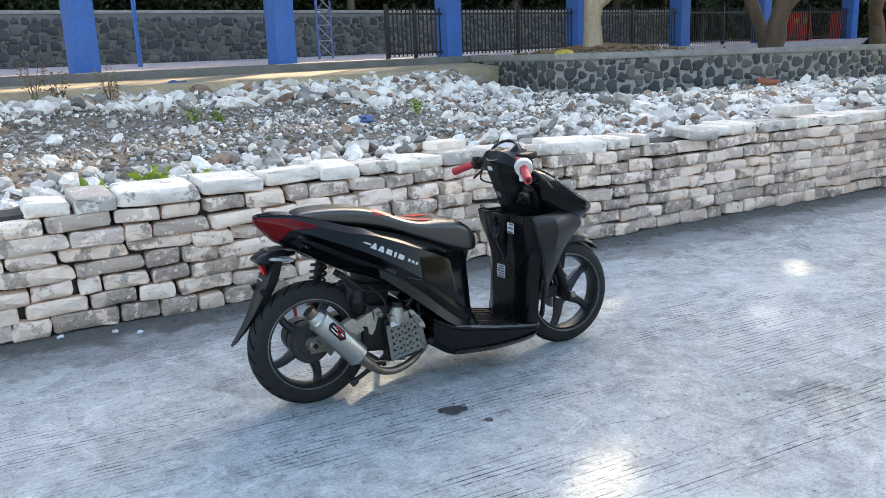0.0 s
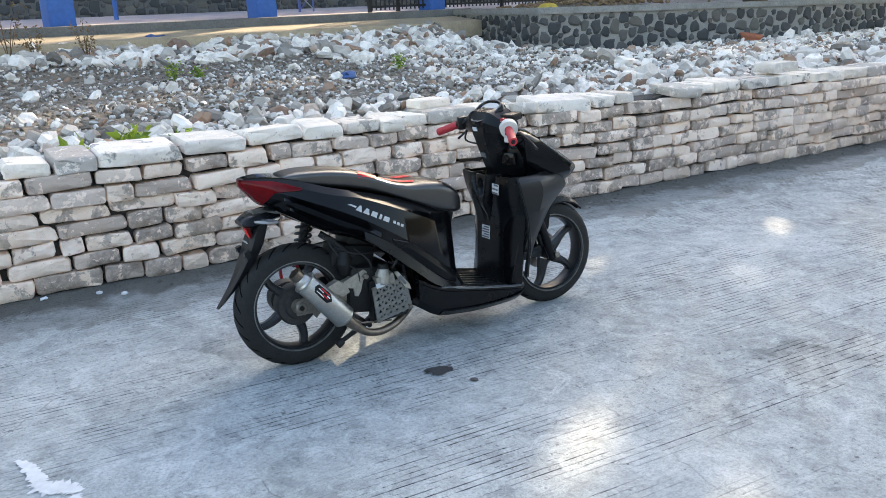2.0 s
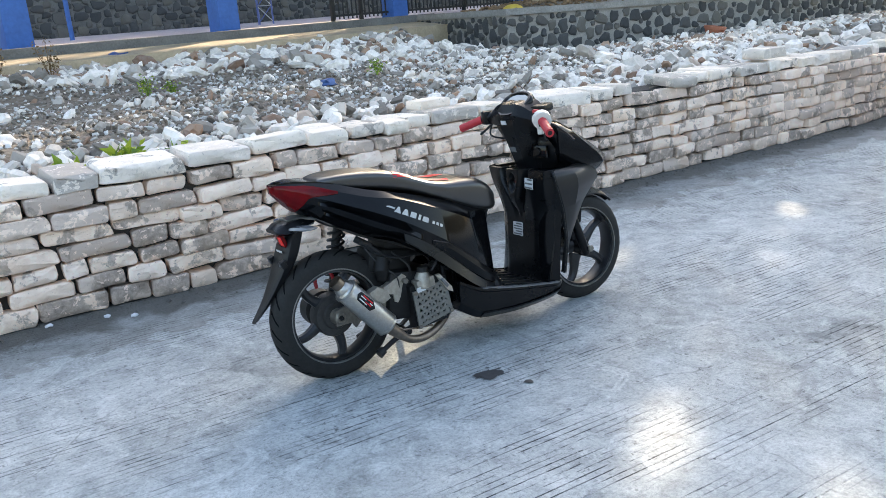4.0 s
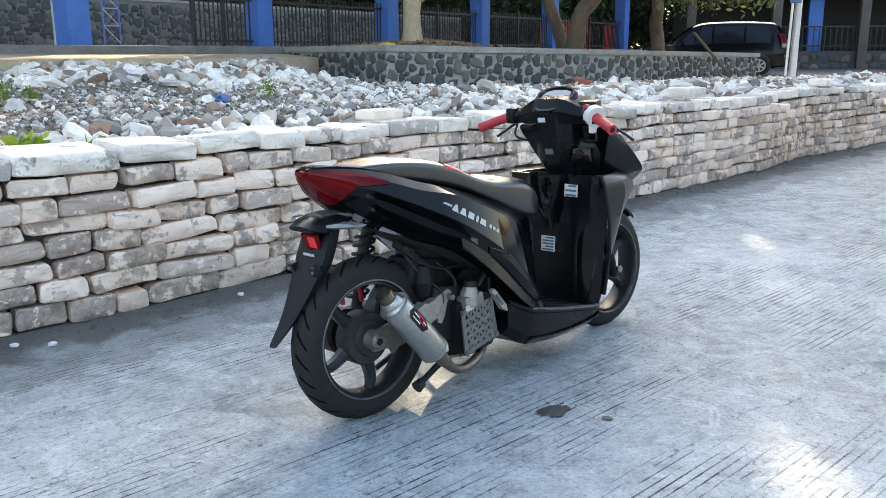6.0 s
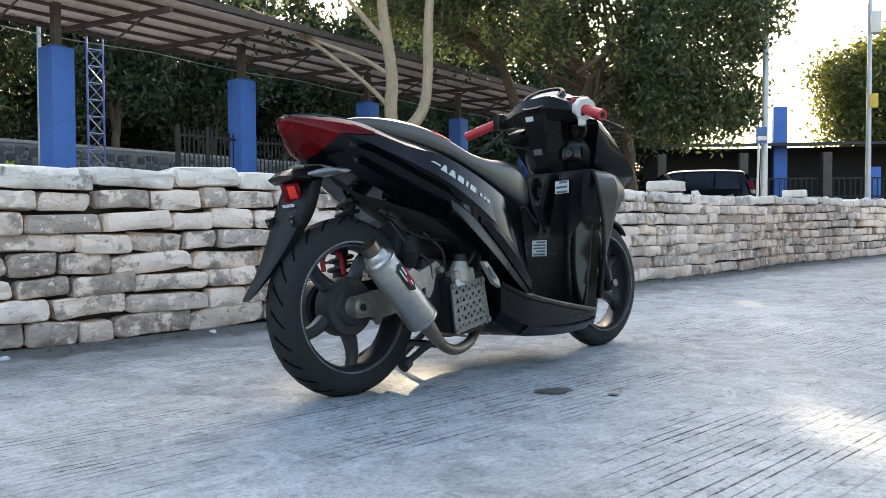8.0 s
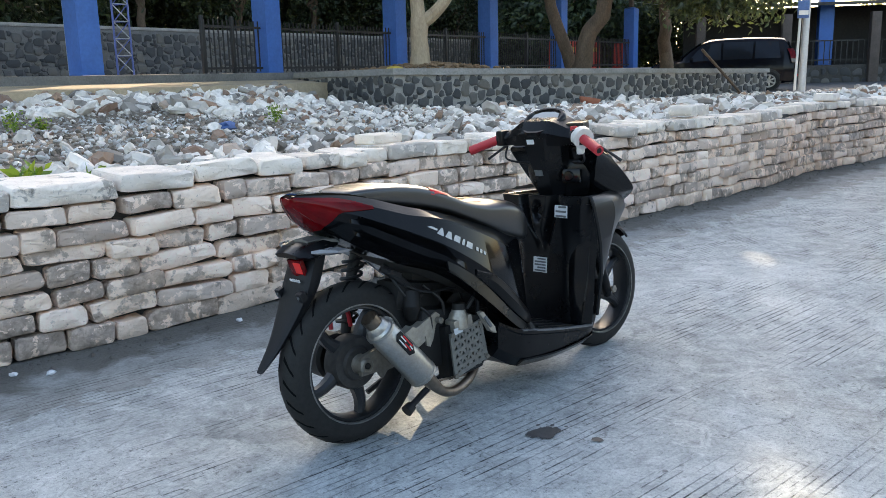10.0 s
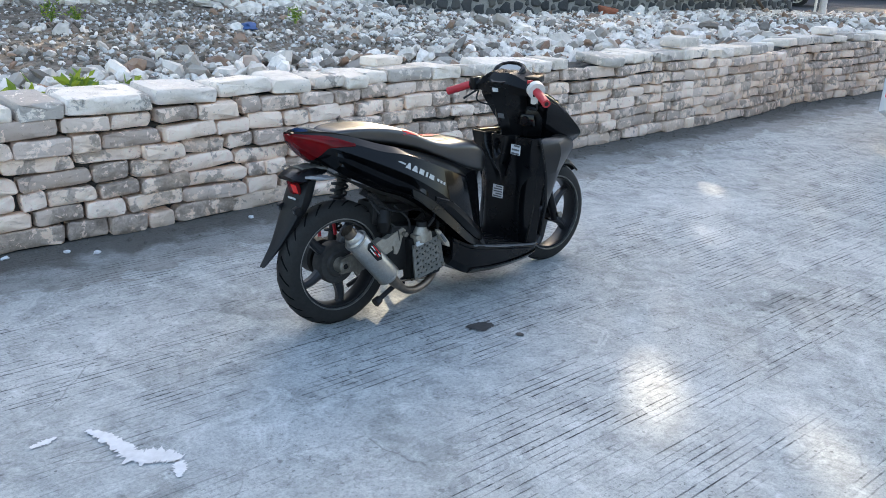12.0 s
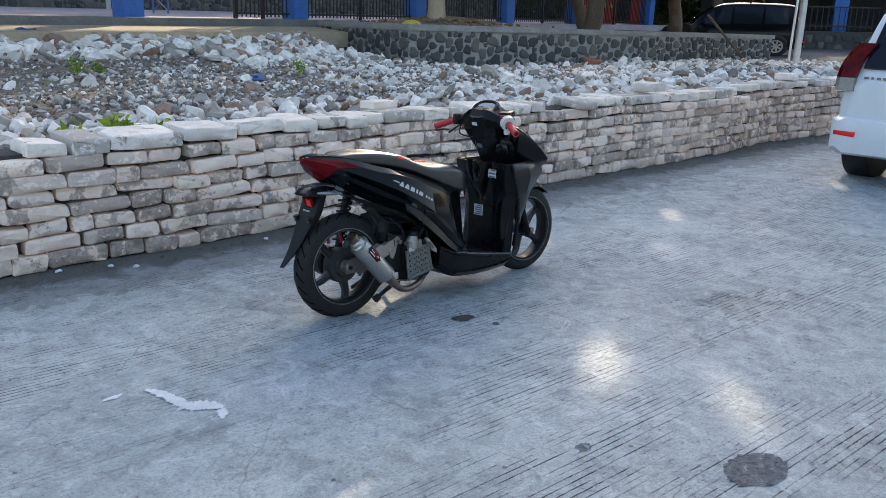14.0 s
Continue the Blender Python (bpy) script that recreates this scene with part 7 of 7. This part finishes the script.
def barrier(m):
    root = thing("barrier", "red plastic road barrier behind the railing", "barrier", m, "red barriers")
    bm = B()
    slab(bm, [(-0.75, 0), (0.75, 0), (0.72, 0.35), (0.66, 0.95), (-0.66, 0.95), (-0.72, 0.35)], -0.18, 0.18)
    part("body", bm, "barrier", root)
    for k in (-0.3, 0.3):
        bm = B()
        box(bm, (k, -0.185, 0.68), (0.3, 0.012, 0.16))
        part("reflective_band", bm, "yellow", root)


barrier(Matrix.Translation(along(18.3, 0.75, COURT_Z - 0.02)) @ pose(0, 0, 0, 0, 0, 11))
barrier(Matrix.Translation(along(20.0, 0.75, COURT_Z - 0.02)) @ pose(0, 0, 0, 0, 0, 11))
barrier(Matrix.Translation(along(23.4, 0.9, COURT_Z - 0.02)) @ pose(0, 0, 0, 0, 0, 20))


def weed(c, h, n, mat, label, seed, leaf=0.045):
    rr = random.Random(seed)
    root = thing("weed", label, "weed")
    tips = []
    for k in range(n):
        a, l = rr.uniform(0, 6.28), h * rr.uniform(0.5, 1.0)
        tip = Vector((c[0] + 0.35 * l * math.cos(a), c[1] + 0.35 * l * math.sin(a), c[2] + l))
        bm = B()
        rod(bm, [Vector(c), Vector(c).lerp(tip, 0.5) + Vector((0, 0, 0.08 * l)), tip], [0.006, 0.004, 0.002], 5)
        part("stalk", bm, mat, root)
        tips += [tuple(Vector(c).lerp(tip, t)) for t in (0.5, 0.75, 1.0)]
    leaves("foliage", rr, tips, (0.03, 0.03, 0.025), 7 if leaf < 0.05 else 2, leaf, mat, root, 0.0)


for i, (x, y, h) in enumerate(((-0.24, 2.10, 0.12), (-0.50, 2.0, 0.10), (-0.10, 2.35, 0.14), (0.10, 2.2, 0.08), (1.0, 6.6, 0.18), (1.35, 6.9, 0.14), (3.5, 6.0, 0.2))):
    weed((x, y, lot_z(x, y)), h, 5, "weed", "small green weed growing between the stones", 60 + i, 0.10 if i < 4 else 0.045)
for i, (x, y, h) in enumerate(((-0.5, 9.6, 0.75), (-1.0, 9.9, 0.6), (-0.2, 9.2, 0.5), (-1.5, 10.4, 0.8), (0.4, 9.0, 0.55))):
    weed((x, y, lot_z(x, y)), h, 7, "dry_weed", "tall dry brown weed on the lot", 80 + i)

# ---- grit along the foot of the wall ----
rr = random.Random(91)
verts, faces = [], []
for k in range(2600):
    x = rr.uniform(-2.4, 9.0)
    y = wall_y(x) - 0.01 - abs(rr.gauss(0, 0.10))
    q = 0.0022 * math.exp(rr.gauss(0, 0.65))
    b = len(verts)
    t = rr.uniform(0, 6.3)
    verts += [(x + q * 1.4 * math.cos(t + 2.09 * i), y + q * 1.4 * math.sin(t + 2.09 * i), 0.0005) for i in range(3)] + [(x + rr.uniform(-q, q) * 0.4, y, 0.0005 + q * 1.3)]
    faces += [(b, b + 1, b + 3), (b + 1, b + 2, b + 3), (b + 2, b, b + 3)]
tagged(sheet("road_grit", verts, faces, "grit"), "fine dark grit gathered along the wall", "grit", kind="stuff")

# ---- rubble on the lot ----
def chunk(rr, sides):
    """A rough broken stone of radius 1."""
    ph = rr.uniform(0, 6.3)
    rings = []
    for z, k in ((-0.75, 0.75), (-0.1, 1.0), (0.6, 0.72)):
        rings.append([(k * rr.uniform(0.78, 1.15) * math.cos(ph + 6.283 * i / sides), k * rr.uniform(0.78, 1.15) * math.sin(ph + 6.283 * i / sides), z * rr.uniform(0.8, 1.15)) for i in range(sides)])
    verts = [p for r in rings for p in r]
    faces = [(j * sides + i, j * sides + (i + 1) % sides, (j + 1) * sides + (i + 1) % sides, (j + 1) * sides + i) for j in range(2) for i in range(sides)]
    faces += [tuple(range(2 * sides, 3 * sides)), tuple(reversed(range(sides)))]
    return verts, faces


def strew(name, label, spots, mat, seed):
    rr = random.Random(seed)
    shapes = [chunk(rr, rr.choice((5, 6, 6, 7))) for _ in range(40)]
    verts, faces = [], []
    for x, y, s in spots:
        v, f = rr.choice(shapes)
        m = pose(x, y, lot_z(x, y) + s * rr.uniform(0.05, 0.45), rr.uniform(-60, 60), rr.uniform(-60, 60), rr.uniform(0, 360))
        sc = (s * rr.uniform(0.8, 1.6), s * rr.uniform(0.65, 1.1), s * rr.uniform(0.35, 0.85))
        b = len(verts)
        verts += [tuple(m @ Vector((p[0] * sc[0], p[1] * sc[1], p[2] * sc[2]))) for p in v]
        faces += [tuple(b + i for i in q) for q in f]
    ob = tagged(sheet(name, verts, faces, mat), label, "rubble", kind="stuff")
    return ob


rr = random.Random(21)
spots = []


def inside(x, y):
    q = Vector((x, y, 0)) - P2
    if q.dot(PN) > -1.75 and x < 7.9:
        return False
    if y < wall_y(x) + 0.36:
        return False
    if x > 7.4 and y > 8.78 + 0.018 * (x - 7.66):
        return False
    return x < 21


while len(spots) < 29000:
    x, y = rr.uniform(-6, 20), 1.8 + 12.5 * rr.random() ** 1.15
    if not inside(x, y):
        continue
    dens = 0.45 + 0.9 * noise.noise((x * 0.45, y * 0.45, 1.7))
    if x < 3.4 and 3.0 < y < 8.6:
        dens *= 0.22
        if rr.random() < dens:
            spots.append((x, y, min(0.09, 0.024 * math.exp(rr.gauss(0, 0.5)))))
        continue
    if x > 3.5:
        dens += 0.35
    edge = (Vector((x, y, 0)) - P2).dot(PN)
    big = 0.78
    if -4.4 < edge < -1.75:
        dens += 0.7
        big = 1.5
    if y < 3.2:
        dens += 0.35
        big = 1.3
    if rr.random() < dens:
        s = min(0.13 if x > 4.5 else 0.16, 0.030 * big * math.exp(rr.gauss(0, 0.55)))
        if y < 3.4 and x < 4.0:
            s = min(s, 0.085)
        spots.append((x, y, s))
strew("rubble", "heaps of broken white and grey stone", spots, "rubble", 22)
spots = []
while len(spots) < 24000:
    x, y = rr.uniform(-4, 13), 1.9 + 9 * rr.random() ** 1.4
    if inside(x, y):
        spots.append((x, y, rr.uniform(0.010, 0.030)))
strew("gravel_chips", "loose grey and brown gravel and small chips", spots, "chip", 23)
spots = []
while len(spots) < 500:
    a, q = rr.uniform(0, 6.28), rr.gauss(0, 1.0)
    spots.append((10.4 + 1.0 * q * math.cos(a), 11.0 + 0.8 * q * math.sin(a)))
verts, faces = [], []
shapes = [chunk(rr, 5) for _ in range(12)]
for x, y in spots:
    if y < 9.6:
        continue
    z = COURT_Z - 0.03 + 0.15 * math.exp(-((x - 10.4) ** 2 / 1.6 + (y - 11.3) ** 2 / 1.4))
    v, f = rr.choice(shapes)
    s = rr.uniform(0.02, 0.07)
    m = pose(x, y, z + s * 0.3, rr.uniform(-30, 30), rr.uniform(-30, 30), rr.uniform(0, 360))
    b = len(verts)
    verts += [tuple(m @ Vector((p[0] * s, p[1] * s, p[2] * s * 0.5))) for p in v]
    faces += [tuple(b + i for i in q) for q in f]
tagged(sheet("leaf_litter", verts, faces, "brown_litter"), "brown clods and litter round the tree", "litter", kind="stuff")

# ---- stones of the planter wall ----
shapes = []
for k in range(14):
    v, f = blob_mesh(rng, 9)
    mesh = bpy.data.meshes.new("stone")
    mesh.from_pydata(v, [], f)
    mesh.materials.append(M["lava"])
    mesh.shade_smooth()
    mesh.set_sharp_from_angle(angle=radians(50))
    shapes.append(mesh)
for a, b in ((RW[0], RW[1]), (RW[1], RW[2])):
    L = (b - a).length
    turn = math.degrees(math.atan2(b.y - a.y, b.x - a.x))
    frame_m = Matrix.Translation(a + Vector((0, 0, 0.42))) @ pose(0, 0, 0, 0, 0, turn)
    far_cells = []
    for cx, cz, rx, rz in fitted_face(rng, L, 0.74, 0.13, 0.05, -0.008):
        if cx > 9.0:
            far_cells.append((cx, cz + fall((frame_m @ Vector((cx, 0, cz))).x), rx, rz))
            continue
        ob = new("stone", rng.choice(shapes))
        ob.parent = planter
        ob.matrix_basis = Matrix.Translation((0, 0, fall((frame_m @ Vector((cx, 0, cz))).x))) @ frame_m @ Matrix.Translation((cx, 0, cz)) @ pose(0, 0, 0, 0, rng.uniform(-12, 12), 0) @ Matrix.Diagonal((rx * 0.96, 0.035, rz * 0.98, 1))
    if far_cells:
        stones_row("far_stones", rng, far_cells, 0.035, "lava_far", planter, frame_m)

# ---- the stacked limestone wall ----
wall = thing("wall_stacked", "dry-stacked wall of pale weathered limestone blocks", "wall", kind="structure")
WX0, WX1, NEAR = -3.4, 15.0, 5.2
COURSES = [0.100, 0.095, 0.088, 0.094, 0.086, 0.094, 0.088, 0.090]


def block_mesh(rr):
    """A hewn block of unit size: an uneven, round-cornered front outline drawn back to the rear."""
    w, h = 0.27, 0.086
    rx, n = rr.uniform(0.010, 0.030), 16
    slant = [rr.uniform(-0.014, 0.014) for _ in range(2)]
    sag = [rr.uniform(-0.005, 0.005) for _ in range(2)]
    ring = []
    for cx, cz, a0 in ((1, 1, 0), (-1, 1, 90), (-1, -1, 180), (1, -1, 270)):
        r = rr.uniform(0.008, 0.030)
        rz = min(r, 0.026)
        for k in range(3):
            a = radians(a0 + 45 * k)
            x = cx * (w / 2 - r) + r * math.cos(a)
            z = cz * (h / 2 - rz) + rz * math.sin(a)
            ring.append([x + slant[0 if cx > 0 else 1] * z / h, z])
        if a0 in (0, 180):
            for u in (0.35, -0.35):
                ring.append([cx * u * w / 2, cz * h / 2 + sag[0 if cz > 0 else 1]])
    ring = [[x + rr.uniform(-0.003, 0.003), z + rr.uniform(-0.0025, 0.0025)] for x, z in ring]
    m = len(ring)
    verts, faces = [], []
    for y, k, jit in ((0.5, 0.97, 0.0), (-0.455, 1.0, 0.012), (-0.49, 0.90, 0.015)):
        tilt = rr.uniform(-0.03, 0.03)
        for x, z in ring:
            inset = 0.0075 if k < 0.95 else 0.0
            xx = x - math.copysign(min(inset, abs(x)), x)
            zz = z - math.copysign(min(inset * 0.75, abs(z)), z)
            verts.append((xx / w, y + rr.uniform(-jit, jit) + tilt * x / w, zz / h))
    for q in range(2):
        faces += [(q * m + k, q * m + (k + 1) % m, (q + 1) * m + (k + 1) % m, (q + 1) * m + k) for k in range(m)]
    b = 2 * m
    verts.append((rr.uniform(-0.2, 0.2), -0.485 - rr.uniform(0.0, 0.035), rr.uniform(-0.1, 0.15)))
    faces += [(b + k, b + (k + 1) % m, 3 * m) for k in range(m)]
    mesh = bpy.data.meshes.new("stone")
    mesh.from_pydata(verts, [], faces)
    mesh.materials.append(M["lime"])
    mesh.shade_smooth()
    mesh.set_sharp_from_angle(angle=radians(28))
    return mesh


rr = random.Random(31)
blocks = [block_mesh(rr) for _ in range(60)]
top_blocks = [mesh.copy() for mesh in blocks]
for mesh in top_blocks:
    mesh.materials[0] = M["lime_top"]
far_v, far_f, cap_v, cap_f = [], [], [], []
n = 60
bm = B()
prof = []
for i in range(n + 1):
    x = WX0 + (WX1 - WX0) * i / n
    y = wall_y(x)
    prof.append([(x, y + 0.075, -0.05), (x, y + 0.09, 0.655), (x, y + 0.33, 0.655), (x, y + 0.33, -0.05)])
loft(bm, prof)
part("wall_core", bm, "core", wall, "dark rubble core between the blocks", None)
z = 0.0
for j, h in enumerate(COURSES):
    x = WX0 + rr.uniform(-0.2, 0)
    top = j == len(COURSES) - 1
    while x < WX1:
        w = rr.choice((0.13, 0.16, 0.19, 0.21, 0.24, 0.27, 0.32, 0.38, 0.22)) * rr.uniform(0.88, 1.12)
        if top:
            w *= 1.15
        cx = x + w / 2
        hh = h * rr.uniform(0.85, 1.03)
        d = rr.uniform(0.20, 0.26) if not top else rr.uniform(0.26, 0.36)
        yaw = math.degrees(math.atan2(wall_y(cx + 0.1) - wall_y(cx - 0.1), 0.2)) + rr.gauss(0, 2.5)
        zz = z + hh / 2 + 0.008 * math.sin(cx * 1.7 + j) * (j / 7) + (0.012 * math.sin(cx * 0.8) if j > 3 else 0)
        m = pose(cx, wall_y(cx) + d / 2 + rr.gauss(0, 0.018), zz, rr.gauss(0, 2.5), rr.gauss(0, 2.0), yaw) @ Matrix.Diagonal((w - 0.004, d, hh - 0.0035, 1))
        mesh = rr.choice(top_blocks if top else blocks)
        skip = top and rr.random() < 0.10
        if not skip and cx < NEAR and cx > -1.75:
            ob = new("stone", mesh)
            ob.parent = wall
            ob.matrix_basis = m
        elif not skip:
            vs, fs = (cap_v, cap_f) if top else (far_v, far_f)
            b = len(vs)
            vs += [tuple(m @ v.co) for v in mesh.vertices]
            fs += [tuple(b + i for i in p.vertices) for p in mesh.polygons]
        x += w + rr.choice((0.003, 0.005, 0.009, 0.014, 0.024))
    z += h
ob = sheet("far_stones", far_v, far_f, "lime_far", wall, "blocks further along the wall", 48)
ob["kind"] = "stuff"
ob = sheet("far_top_stones", cap_v, cap_f, "lime_top_far", wall, "cleaner top blocks further along the wall, tinted for sky light", 48)
ob["kind"] = "stuff"
for cx, cy, cz, w, d, h, yaw in ((5.13, 0.16, 0.79, 0.32, 0.22, 0.085, 4), (8.35, 0.15, 0.79, 0.26, 0.22, 0.08, 8), (8.8, 0.17, 0.72, 0.26, 0.2, 0.07, 8), (1.75, 0.30, 0.765, 0.26, 0.16, 0.06, 10)):
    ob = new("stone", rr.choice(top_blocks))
    ob.parent = wall
    ob.matrix_basis = pose(cx, wall_y(cx) + cy, cz, 0, 0, yaw) @ Matrix.Diagonal((w, d, h, 1))
